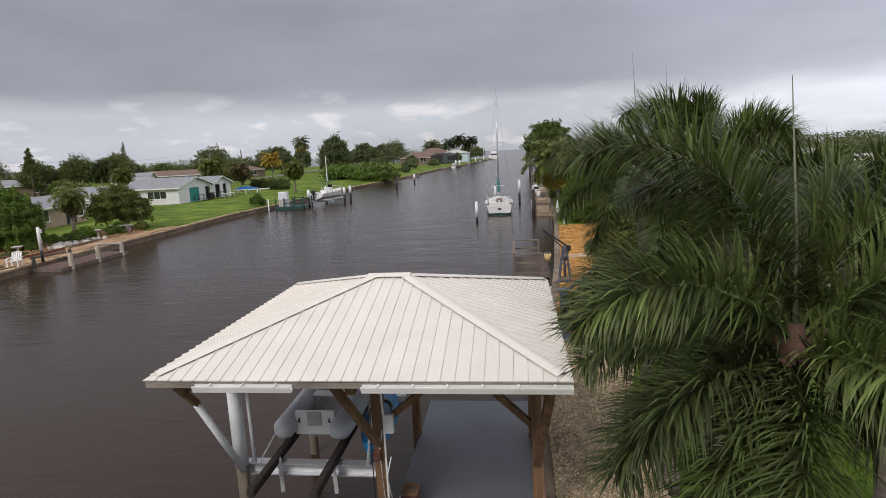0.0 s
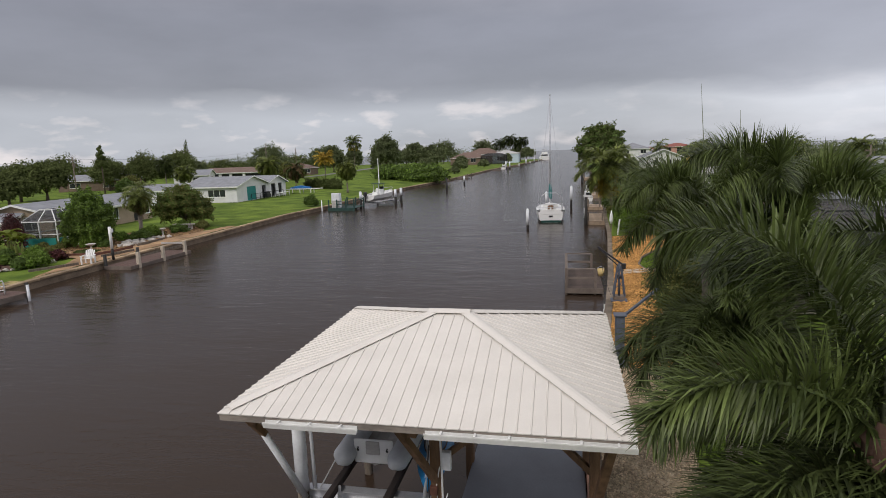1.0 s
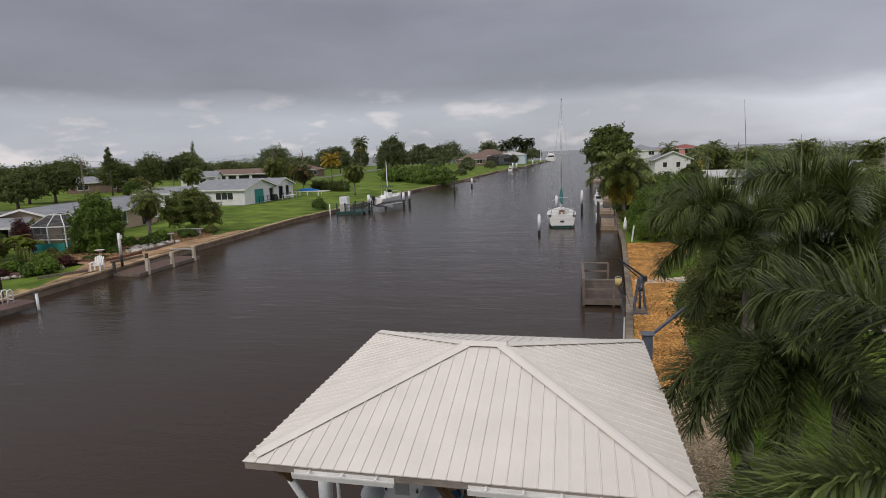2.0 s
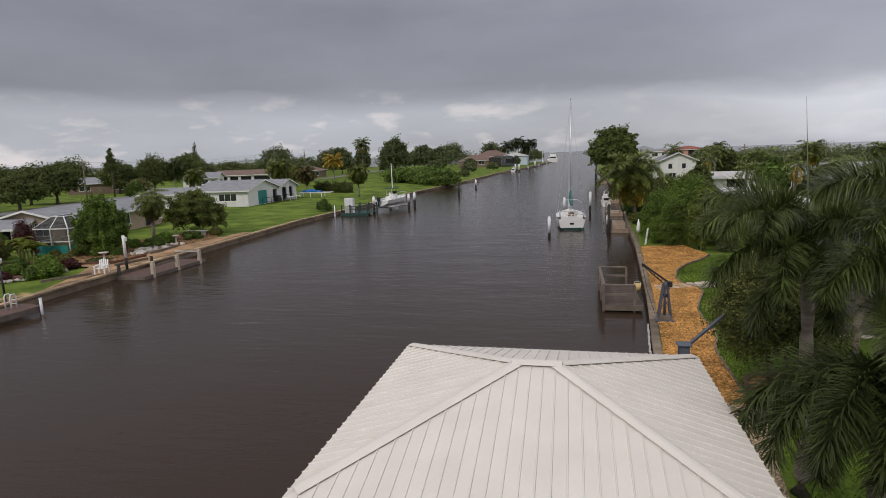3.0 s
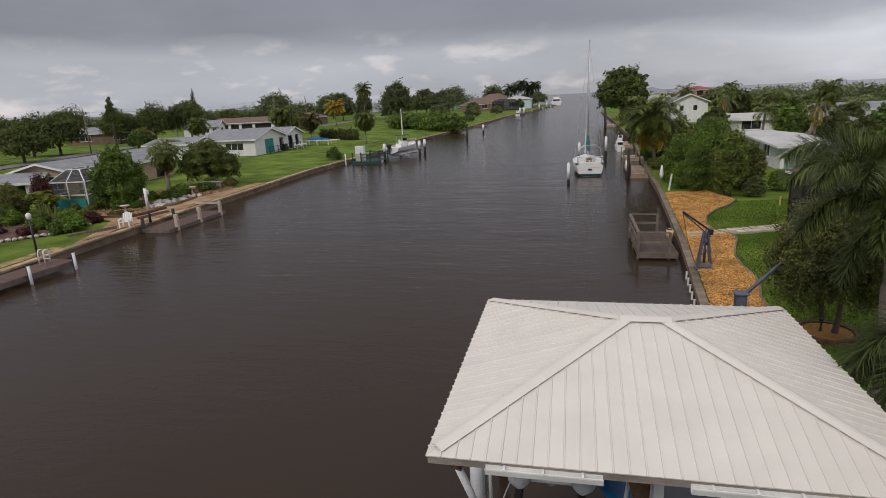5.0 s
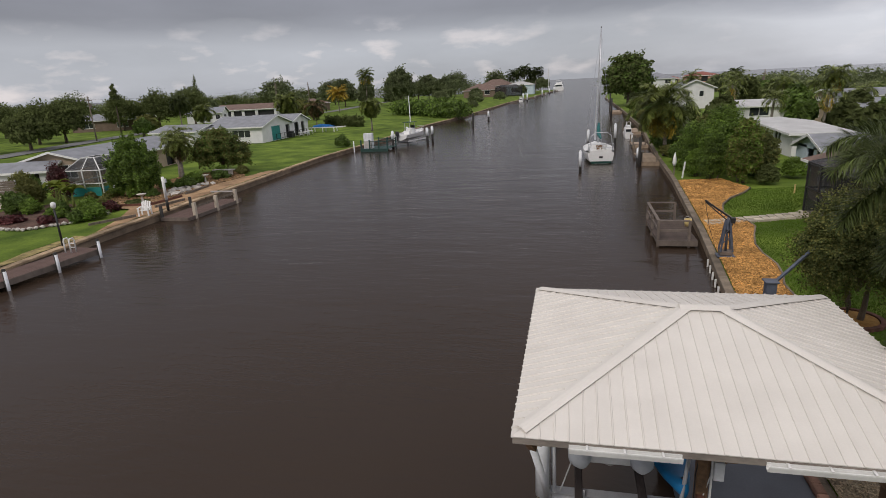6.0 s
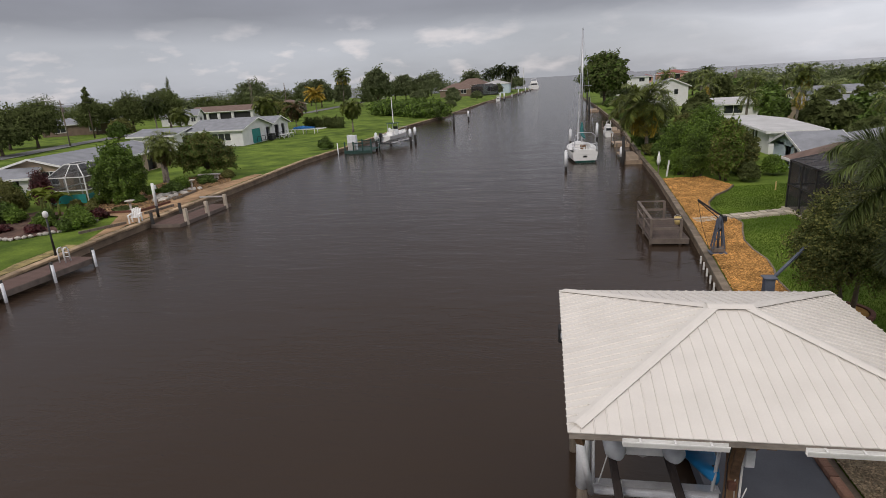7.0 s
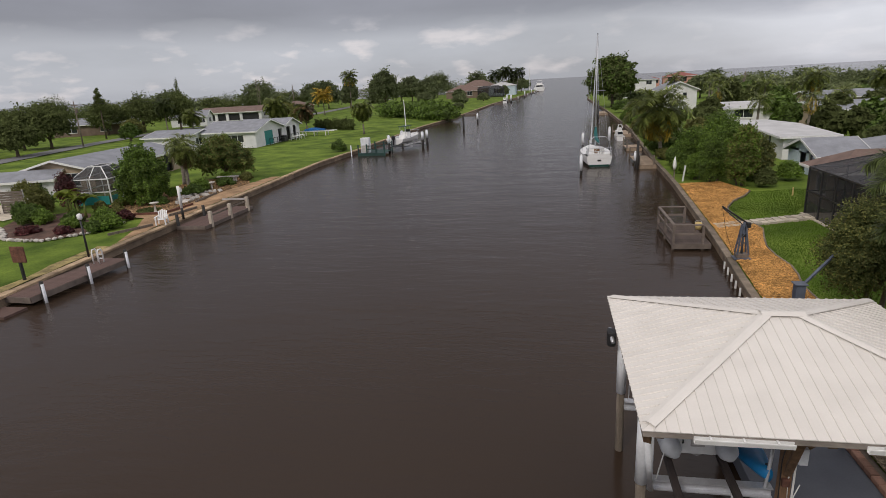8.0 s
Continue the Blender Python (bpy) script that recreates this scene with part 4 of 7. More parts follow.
for x, y in ((0.55, FP + 0.15), (2.85, FP + 0.15), (0.55, BP - 0.4), (2.85, BP - 0.4)):
    part("cable", tube(B(), [(x, y, LZ), (x + 0.02, y, EAVE - 0.62)], 0.012, 6), ALUMINIUM, lift)
part("guide_pole", tube(B(), [(0.62, FP + 0.1, LZ), (0.60, FP + 0.1, 3.75)], 0.035, 8), PVC, lift, "white guide pole", smooth=True)
part("guide_pole", tube(B(), [(2.78, FP + 0.1, LZ), (2.95, FP + 0.25, 3.6)], 0.035, 8), PVC, lift, smooth=True)
part("lift_motor", box(B(), 0.02, 0.22, BP - 0.16, BP + 0.16, EAVE - 1.05, EAVE - 0.66, bevel=0.03), BLACK, lift, "dark lift winch motor")
part("drive_drum", tube(B(), [(0.12, BP - 0.4, EAVE - 0.8), (0.12, BP + 0.4, EAVE - 0.8)], 0.05, 10), ALUMINIUM, lift, smooth=True)
part("stay_rope", tube(B(), [(0.72, FP + 0.1, LZ + 0.01), (1.02, FP + 0.62, LZ + 0.62)], 0.014, 6), ROPE, lift, smooth=True)
for x in (1.18, 2.2):
    part("strap", bar(B(), (x, FP - 0.05, LZ - 0.5), (x - 0.06, FP + 0.05, LZ + 0.12), 0.07, 0.02), ROPE, lift)

# inflatable dinghy on the lift
dinghy = thing("inflatable_dinghy", "grey inflatable dinghy with a white transom on the lift", "dinghy", (1.62, RY + FP + 0.55, LZ + 0.152))
for s in (-1, 1):
    pts = [(s * 0.52, -0.28, 0.36), (s * 0.55, -0.05, 0.32), (s * 0.56, 0.5, 0.30), (s * 0.56, 1.7, 0.32), (s * 0.48, 2.4, 0.40), (s * 0.28, 2.85, 0.50), (0.0, 3.0, 0.54)]
    part("side_tube", tube(B(), pts, [0.10, 0.21, 0.22, 0.22, 0.21, 0.20, 0.19], 16), HULL_GREY, dinghy, smooth=True)
part("transom", box(B(), -0.40, 0.40, 0.12, 0.18, 0.10, 0.60, bevel=0.02), HULL, dinghy, "white transom board")
part("motor_pad", box(B(), -0.14, 0.14, 0.09, 0.118, 0.30, 0.58, bevel=0.01), FASCIA, dinghy)
bm = B()
skin(bm, [[(-0.45, y, 0.25 + 0.02 * k), (-0.2, y, 0.12 + 0.05 * k), (0, y, 0.04 + 0.08 * k), (0.2, y, 0.12 + 0.05 * k), (0.45, y, 0.25 + 0.02 * k)] for k, y in enumerate((0.16, 0.9, 1.7, 2.5))])
part("hull_floor", bm, FASCIA, dinghy)
part("thwart", box(B(), -0.45, 0.45, 1.15, 1.40, 0.42, 0.46, bevel=0.01), HULL, dinghy)
for x in (-0.30, 0.30):
    part("tow_eye", tube(B(), [(x, 0.10, 0.45), (x, 0.06, 0.42), (x, 0.10, 0.38)], 0.02, 6), BLACK, dinghy)


def kayak(loc, rz, mat, label, length=3.0, tilt=0):
    k = thing("kayak", label, "kayak", loc, rz)
    bm = B()
    rows = []
    for i in range(13):
        f = i / 12
        w = 0.36 * math.sin(math.pi * min(max(f, 0.02), 0.98)) ** 0.6
        y = (f - 0.5) * length
        lift_ = 0.12 * abs(2 * f - 1) ** 3
        rows.append([(w * math.cos(a), y, lift_ + 0.16 + 0.16 * math.sin(a) * (1 if math.sin(a) < 0 else 0.8)) for a in [2 * math.pi * j / 14 for j in range(14)]])
    r = skin(bm, rows, closed=True)
    bm.faces.new(r[0])
    bm.faces.new(r[-1][::-1])
    part("hull", bm, mat, k, smooth=True)
    bm = B()
    skin(bm, [[(math.cos(a) * 0.24 * s, math.sin(a) * 0.55 * s, 0.285 + dz) for a in [2 * math.pi * j / 16 for j in range(16)]] for s, dz in ((1.0, 0.0), (1.05, 0.03), (0.92, 0.03), (0.85, -0.03))], closed=True)
    part("cockpit_rim", bm, BLACK, k, smooth=True)
    for y in (-length * 0.46, length * 0.46):
        part("carry_handle", tube(B(), [(0, y - 0.06, 0.40), (0, y, 0.45), (0, y + 0.06, 0.40)], 0.02, 6), BLACK, k)
    return k


# made-up kayak in place of a crumpled blue bundle
kayak((2.68, RY + FP + 1.6, LZ + 0.003), 6, KAYAK_BLUE, "bright blue kayak shape standing in for a crumpled blue bundle on the lift beams")
# hose on its stand
hose = thing("garden_hose", "coiled dark green garden hose on the dock floor", "hose", (3.75, 8.05, 0.933))
bm = B()
pts = []
for i in range(120):
    a = i * 0.32
    r = 0.22 + 0.05 * math.sin(i * 0.7) + 0.03 * math.sin(i * 0.13)
    pts.append((math.cos(a) * r, math.sin(a) * r * 0.9, 0.02 + 0.0009 * i))
tube(bm, pts, 0.018, 6)
part("coil", bm, HOSE, hose, smooth=True)
part("tail", tube(B(), [(0.2, 0.1, 0.02), (0.5, 0.5, 0.02), (0.75, 0.45, 0.02), (0.95, 0.62, 0.03)], 0.018, 6), HOSE, hose, smooth=True)
part("nozzle", tube(B(), [(0.95, 0.62, 0.03), (1.03, 0.70, 0.06)], [0.02, 0.03], 8), BLACK, hose)
spigot = thing("water_stand", "white pipe water stand with a tap beside the post", "stand pipe", (3.32, 8.45, 0.933))
part("pipe", tube(B(), [(0, 0, 0), (0, 0, 0.75)], 0.03, 8), WHITE, spigot, smooth=True)
part("tap", tube(B(), [(0, 0, 0.72), (0.0, -0.10, 0.72), (0.0, -0.13, 0.66)], 0.018, 6), ALUMINIUM, spigot)
part("tap_handle", box(B(), -0.05, 0.05, -0.08, -0.06, 0.75, 0.77), BLACK, spigot)
crate = thing("storage_bin", "brown weathered storage bin on the dock floor", "bin", (3.42, 9.6, 0.933))
part("body", box(B(), -0.15, 0.15, -0.2, 0.2, 0, 0.34, bevel=0.03), RUST, crate)
part("lid", box(B(), -0.165, 0.165, -0.215, 0.215, 0.343, 0.38, bevel=0.02), TIMBER, crate)

# white picket stakes on the wall face
for i in range(5):
    y = 24.2 + i * 0.95
    x = bank_x(RIGHT_BANK, y) - 0.16
    solid("wall_stake", bar(B(), (0, 0, -0.8), (0, 0, 0.72), 0.07), WHITE, "white painted stake fixed to the seawall", "stake", (x, y, 0.0), group="stakes on the seawall")


# ---- docks, piles, davits ----
def deck(parent, x0, x1, y0, y1, z, mat, along="x", width=0.14, gap=0.012, thick=0.04, name="deck_board"):
    n = int(((y1 - y0) if along == "x" else (x1 - x0)) / (width + gap))
    me = mesh_of(name, box(B(), 0, (x1 - x0) if along == "x" else width, 0, width if along == "x" else (y1 - y0), 0, thick), mat)
    for i in range(n):
        o = i * (width + gap)
        piece(name, me, parent, pose(x0 + (0 if along == "x" else o), y0 + (o if along == "x" else 0), z - thick))


def pile(loc, top, r, mat, label, wrap=0.0, group="mooring piles", dark=0.0, cap_mat=None):
    p = thing("mooring_pile", label, "pile", loc, group=group)
    part("shaft", tube(B(), [(0, 0, -1.5), (0, 0, top)], [r * 1.05, r], 10), mat, p, smooth=True)
    if wrap:
        part("wrap", tube(B(), [(0, 0, top - wrap), (0, 0, top + 0.02)], r * 1.18, 12), PVC, p, "white plastic wrap", smooth=True)
        part("cap", lathe(B(), [(r * 1.25, top + 0.02), (r * 1.1, top + 0.06), (0.01, top + 0.2)], 12), PVC, p, smooth=True)
    return p


# railed dock beside the mulch bed
dk = thing("railed_dock", "weathered grey timber dock with railings against the seawall", "dock", (5.35, 31.2, 0))
deck(dk, 0.0, 2.05, 0.0, 4.9, 0.74, DECK_GREY)
for x in (0.05, 1.95):
    part("stringer", box(B(), x, x + 0.08, 0.0, 4.9, 0.46, 0.698), RAIL_GREY, dk)
part("front_board", box(B(), 0.0, 2.05, -0.045, -0.003, 0.44, 0.745), RAIL_GREY, dk)
for x, y in ((0.06, 0.1), (0.06, 2.5), (0.06, 4.8), (1.62, 0.1), (1.62, 4.8)):
    part("post", bar(B(), (x, y, -1.4 if x < 1 else 0.3), (x, y, 1.78), 0.13), RAIL_GREY, dk)
for a, b in (((0.06, 0.1), (0.06, 4.8)), ((0.06, 0.1), (1.62, 0.1)), ((0.06, 4.8), (1.62, 4.8))):
    part("top_rail", bar(B(), (*a, 1.80), (*b, 1.80), 0.16, 0.06), RAIL_GREY, dk)
    part("mid_rail", bar(B(), (*a, 1.28), (*b, 1.28), 0.05, 0.12), RAIL_GREY, dk)
bucket = thing("bucket", "cream plastic bucket on the dock by the wall", "bucket", (7.45, 34.4, 0.741))
part("body", lathe(B(), [(0.16, 0), (0.21, 0.42), (0.19, 0.42), (0.145, 0.03)], 16), YELLOW, bucket, smooth=True)
part("bail", tube(B(), [(-0.2, 0, 0.40), (-0.15, 0.1, 0.5), (0.0, 0.14, 0.54), (0.15, 0.1, 0.5), (0.2, 0, 0.40)], 0.012, 6), ALUMINIUM, bucket)

davit = thing("boat_davit", "blue-grey steel davit crane with a raised lattice boom on the mulch", "davit", (7.9, 27.75, LAND + 0.08))
davit.scale = (0.86, 0.86, 0.88)
part("base_plate", box(B(), -0.45, 0.45, -0.35, 0.35, 0.0, 0.08, bevel=0.02), BLUE_STEEL, davit)
part("pedestal", box(B(), -0.32, 0.32, -0.26, 0.26, 0.083, 0.30, bevel=0.03), RAIL_GREY, davit)
feet = ((-0.30, -0.24), (0.30, -0.24), (0.30, 0.24), (-0.30, 0.24))
for k, (x, y) in enumerate(feet):
    part("mast_leg", bar(B(), (x, y, 0.3), (x * 0.32, y * 0.32, 1.95), 0.075), BLUE_STEEL, davit)
    xn, yn = feet[(k + 1) % 4]
    for z, q in ((0.75, 0.81), (1.2, 0.62), (1.6, 0.46)):
        part("mast_lacing", bar(B(), (x * q, y * q, z), (xn * (q - 0.16), yn * (q - 0.16), z + 0.36), 0.035), BLUE_STEEL, davit)
part("mast_core", tube(B(), [(0, 0, 0.3), (0, 0, 2.1)], [0.07, 0.06], 10), BLUE_STEEL, davit, smooth=True)
part("winch", tube(B(), [(-0.2, 0, 1.35), (0.22, 0, 1.35)], 0.11, 12), BLACK, davit)
root, tip_a, tip_b = Vector((0.26, -0.05, 1.98)), Vector((-1.15, 0.35, 2.95)), Vector((-1.12, 0.35, 2.86))
low = Vector((0.24, -0.05, 1.70))
boom = part("boom", bar(B(), root, tip_a, 0.085), BLACK, davit, "dark lattice boom")
part("boom_chord", bar(B(), low, tip_b, 0.05), BLACK, boom)
for i in range(8):
    f = i / 8
    part("lacing", bar(B(), root.lerp(tip_a, f), low.lerp(tip_b, min(1.0, f + 0.09)), 0.028), BLACK, boom)
part("motor", box(B(), 0.10, 0.34, -0.14, 0.14, 1.80, 2.10, bevel=0.03), BLACK, davit)
part("fall_rope", tube(B(), [(-1.13, 0.35, 2.86), (-0.85, 0.25, 1.5), (-0.45, 0.12, 0.30)], 0.012, 6), BLACK, davit)

davit_b = thing("boat_davit", "low blue-grey davit with a long straight boom behind the boathouse", "davit", (7.15, 19.2, LAND + 0.08))
part("base_plate", box(B(), -0.3, 0.3, -0.3, 0.3, 0, 0.05, bevel=0.01), BLUE_STEEL, davit_b)
part("post", bar(B(), (0, 0, 0.05), (0, 0, 1.75), 0.30, 0.30), BLUE_STEEL, davit_b)
part("post_cap", box(B(), -0.21, 0.21, -0.21, 0.21, 1.753, 1.80, bevel=0.01), BLUE_STEEL, davit_b)
part("boom", bar(B(), (0.08, 0, 1.7), (1.75, 1.3, 2.7), 0.085, 0.075), BLUE_STEEL, davit_b)
part("hook", tube(B(), [(1.75, 1.3, 2.66), (1.77, 1.32, 2.45), (1.7, 1.28, 2.4)], 0.02, 6), BLACK, davit_b)

# far docks of the right bank
for (x0, x1, y0, y1, z) in ((7.7, 9.6, 61, 68.5, 0.75), (8.3, 10.2, 76, 80, 0.72), (9.0, 11.2, 94, 101, 0.75), (10.2, 12.5, 148, 156, 0.75)):
    d = thing("wooden_dock", "tan weathered timber dock against the seawall", "dock", (x0, y0, 0), group="docks of the east bank")
    deck(d, 0, x1 - x0, 0, y1 - y0, z, DECK_TAN, width=0.28)
    part("front_board", box(B(), 0, x1 - x0, -0.05, -0.004, z - 0.42, z + 0.01), DECK_TAN, d)
    for x, y in ((0.05, 0.05), (0.05, y1 - y0 - 0.1), (x1 - x0 - 0.4, 0.05)):
        part("post", bar(B(), (x, y, -1.2), (x, y, z + 1.0), 0.15), PILE_WOOD, d)
    part("top_rail", bar(B(), (0.05, y1 - y0 - 0.1, z + 0.95), (x1 - x0 - 0.1, y1 - y0 - 0.1, z + 0.95), 0.1, 0.05), RAIL_GREY, d)
pile((7.5, 60.6, 0), 3.3, 0.14, PILE_DARK, "dark timber mooring pile at the dock corner")
pile((7.5, 62.2, 0), 1.9, 0.13, PILE_DARK, "dark timber mooring pile with a white wrap", 0.9)
pile((9.3, 136, 0), 4.4, 0.2, PILE_DARK, "tall dark mooring pile near the far dock")
pile((10.6, 163, 0), 4.8, 0.2, PILE_DARK, "tall dark mooring pile near the far dock")
pile((1.65, 57.8, 0), 2.3, 0.13, PILE_DARK, "black mooring pile with a white plastic sleeve", 1.5)
pile((2.9, 78.7, 0), 2.5, 0.14, PILE_DARK, "black mooring pile with a white plastic sleeve", 1.5)
pile((6.2, 77.0, 0), 3.3, 0.14, PILE_DARK, "black mooring pile with a white plastic sleeve", 1.7)
lean = thing("stake", "white leaning wooden stake on the lawn edge", "stake", (9.75, 50.0, LAND))
part("shaft", bar(B(), (0, 0, -0.1), (0.18, 0.05, 1.35), 0.10), WHITE, lean)
# post and cover are made up for a white pointed form of unknown kind
white_form = thing("post_cover", "white pointed form on a short added post by the wall", "post", (9.35, 51.5, LAND))
part("post", bar(B(), (0, 0, 0), (0, 0, 1.0), 0.09), PILE_WOOD, white_form)
part("cover", lathe(B(), [(0.10, 0.8), (0.17, 1.1), (0.13, 1.5), (0.02, 1.95)], 10), WHITE, white_form, smooth=True)
solid("lawn_marker", tube(B(), [(0, 0, -0.1), (0, 0, 0.62)], 0.05, 8), YELLOW, "short pale marker stake standing in the lawn", "marker", (15.9, 43.2, LAND))

# brown dock of the left bank
bd = thing("low_dock", "low brown composite dock along the seawall", "dock", (-28.95, 21.3, 0), -3)
deck(bd, 0, 1.75, 0, 6.6, 0.85, DECK_BROWN, along="y")
part("edge_board", box(B(), 1.752, 1.80, 0, 6.6, 0.55, 0.86), RAIL_GREY, bd)
part("end_board", box(B(), 0, 1.75, -0.05, -0.004, 0.55, 0.86), RAIL_GREY, bd)
for y in (0.6, 3.5, 6.3):
    p = part("dock_post", tube(B(), [(1.92, y, -1.3), (1.92, y, 1.5)], 0.10, 10), PILE_DARK, bd, smooth=True)
    part("sleeve", tube(B(), [(1.92 + 0.022, y, -0.1), (1.92 + 0.022, y, 1.38)], 0.095, 10), PVC, p, "white sleeve on the pile", smooth=True)
lad = thing("dock_ladder", "white tubular ladder hoops on the dock", "ladder", (-28.3, 26.7, 0.852))
for x in (0, 0.4):
    part("hoop", tube(B(), [(x, 0, 0), (x, 0, 0.7), (x, 0.08, 0.85), (x, 0.28, 0.85), (x, 0.36, 0.7), (x, 0.36, 0)], 0.04, 8), WHITE, lad, smooth=True)
for z in (0.25, 0.5):
    part("rung", bar(B(), (0, 0.36, z), (0.4, 0.36, z), 0.05), WHITE, lad)
lp = thing("lamp_post", "black lamp post with a white lantern at the dock", "lamp post", (-29.6, 27.8, LAND))
part("pole", tube(B(), [(0, 0, 0), (0, 0, 2.4)], [0.07, 0.05], 10), BLACK, lp, smooth=True)
part("lantern", lathe(B(), [(0.07, 2.4), (0.15, 2.5), (0.15, 2.72), (0.05, 2.8)], 10), WHITE, lp, smooth=True)
sg = thing("yard_sign", "rusty brown square panel sign on a dark post", "sign", (-29.75, 23.4, LAND))
part("post", bar(B(), (0, 0, 0), (0, 0, 1.1), 0.12), BLACK, sg)
part("panel", box(B(), -0.45, 0.45, -0.04, 0.04, 1.1, 2.0, bevel=0.02), RUST, sg)
pile((-29.0, 21.0, 0), 1.0, 0.1, PILE_DARK, "short dark pile at the dock end")
solid("sunken_step", box(B(), -28.6, -27.2, 19.6, 20.9, 0.30, 0.47), DECK_BROWN, "low brown landing step at the waterline", "step")

# grey dock with white posts
gd = thing("post_dock", "low dark dock with tan wrapped posts and rails along the seawall", "dock", (-29.75, 36.7, 0.2))
deck(gd, 0, 2.45, 0, 7.2, 0.42, DECK_BROWN, along="y")
part("edge_board", box(B(), 2.452, 2.50, 0, 7.2, 0.16, 0.43), RAIL_GREY, gd)
part("end_board", box(B(), 0, 2.45, -0.05, -0.004, 0.16, 0.43), RAIL_GREY, gd)
CREAM = material("cream_post", (0.52, 0.45, 0.36), 0.7, 0.12)
for y in (0.9, 3.7, 6.5):
    part("post", bar(B(), (2.42, y, -1.2), (2.42, y, 1.38), 0.24), CREAM, gd, "cream wrapped dock post")
for y in (0.1, 3.6):
    part("dark_pile", tube(B(), [(0.1, y, -1.2), (0.1, y, 1.3)], 0.12, 8), PILE_DARK, gd, smooth=True)
for z in (1.0,):
    part("rail", bar(B(), (2.3, 0.9, z), (2.3, 6.5, z), 0.07, 0.14), PILE_WOOD, gd)
part("rail", bar(B(), (0.1, 6.5, 1.2), (2.3, 6.5, 1.2), 0.07, 0.12), FASCIA, gd)
wp = thing("light_pole", "slim white pole with a dark base beside the dock", "pole", (-29.9, 37.9, LAND))
part("shaft", tube(B(), [(0, 0, 0.9), (0, 0, 2.65)], 0.11, 10), WHITE, wp, smooth=True)
part("foot", tube(B(), [(0, 0, 0), (0, 0, 0.9)], 0.10, 10), PILE_DARK, wp, smooth=True)
part("box", box(B(), 0.10, 0.24, -0.1, 0.1, 2.2, 2.5, bevel=0.01), WHITE, wp)


def garden_chair(loc, rz):
    c = thing("garden_chair", "white slatted wooden lawn chair on the sand", "chair", loc, rz)
    for i in range(5):
        part("seat_slat", bar(B(), (-0.28, -0.2 + i * 0.13, 0.36 + 0.015 * i), (0.28, -0.2 + i * 0.13, 0.36 + 0.015 * i), 0.11, 0.025), WHITE, c)
        part("back_slat", bar(B(), (-0.24 + i * 0.12, -0.22, 0.36), (-0.28 + i * 0.14, -0.52, 1.05 - 0.05 * abs(i - 2)), 0.10, 0.025), WHITE, c)
    for s in (-1, 1):
        part("arm", bar(B(), (s * 0.36, -0.4, 0.62), (s * 0.36, 0.4, 0.60), 0.12, 0.03), WHITE, c)
        for y in (-0.3, 0.36):
            part("leg", bar(B(), (s * 0.34, y, 0), (s * 0.34, y, 0.6), 0.09), WHITE, c)


garden_chair((-30.3, 35.9, LAND + 0.1), 200)
garden_chair((-40.3, 44.6, LAND + 0.02), 240)
bath = thing("bird_bath", "white stone bird bath on a pedestal", "bird bath", (-33.9, 40.0, LAND + 0.1))
part("pedestal", lathe(B(), [(0.2, 0), (0.2, 0.06), (0.09, 0.12), (0.08, 0.62), (0.12, 0.68)], 12), ROCK, bath, smooth=True)
part("basin", lathe(B(), [(0.12, 0.68), (0.38, 0.82), (0.38, 0.86), (0.3, 0.86), (0.05, 0.78)], 16), ROCK, bath, smooth=True)
copy_thing(bath, pose(-35.2, 50.5, LAND))
bench = thing("stone_bench", "pale stone garden bench by the seawall", "bench", (-36.0, 55.0, LAND))
part("seat", box(B(), -1.2, 1.2, -0.3, 0.3, 0.62, 0.74, bevel=0.02), ROCK, bench)
for x in (-0.8, 0.8):
    part("leg", box(B(), x - 0.15, x + 0.15, -0.22, 0.22, 0, 0.617, bevel=0.02), ROCK, bench)
# stones round the beds, each its own
rnd = random.Random(9)
stone_meshes = []
for i in range(4):
    bm = B()
    bmesh.ops.create_icosphere(bm, subdivisions=1, radius=0.2)
    for vv in bm.verts:
        vv.co = Vector((vv.co.x * 1.3, vv.co.y, vv.co.z * 0.7)) * rnd.uniform(0.75, 1.2)
    stone_meshes.append(mesh_of("border_stone", bm, ROCK))
border = thing("stone_border", "border of rounded pale stones round the garden bed", "border")
for (xa, ya), (xb, yb) in zip(bed_poly[5:] + bed_poly[:2], bed_poly[6:] + bed_poly[:3]):
    n = int(math.hypot(xb - xa, yb - ya) / 0.42)
    for i in range(n):
        f = i / n
        piece("border_stone", stone_meshes[i % 4], border, pose(xa + (xb - xa) * f + rnd.uniform(-.08, .08), ya + (yb - ya) * f + rnd.uniform(-.08, .08), LAND + 0.12, 0, 0, rnd.uniform(0, 360)))
rocks = thing("rock_edge", "low pile of pale rocks beside the sand strip", "rocks")
for i in range(26):
    piece("rock", stone_meshes[i % 4], rocks, pose(-34.4 + rnd.uniform(-1.6, 0.9), 45.5 + rnd.uniform(-2.2, 4.2), LAND + 0.15, rnd.uniform(0, 60), 0, rnd.uniform(0, 360)) @ Matrix.Diagonal((1.6, 1.4, 1.3, 1)))
timber_edge = thing("timber_edging", "old weathered boards edging the sandy strip", "edging")
for i, (x, y, l, r) in enumerate(((-31.5, 34.0, 3.2, 62), (-32.6, 41.0, 4.0, 85), (-33.0, 46, 4.0, 95), (-34.2, 39.2, 2.6, 10), (-31.3, 40, 3, 80))):
    m = pose(x, y, LAND + 0.16, 0, 0, r)
    part("board", box(B(), -l / 2, l / 2, -0.06, 0.06, -0.06, 0.12, m), RUST if i % 2 else PILE_WOOD, timber_edge)

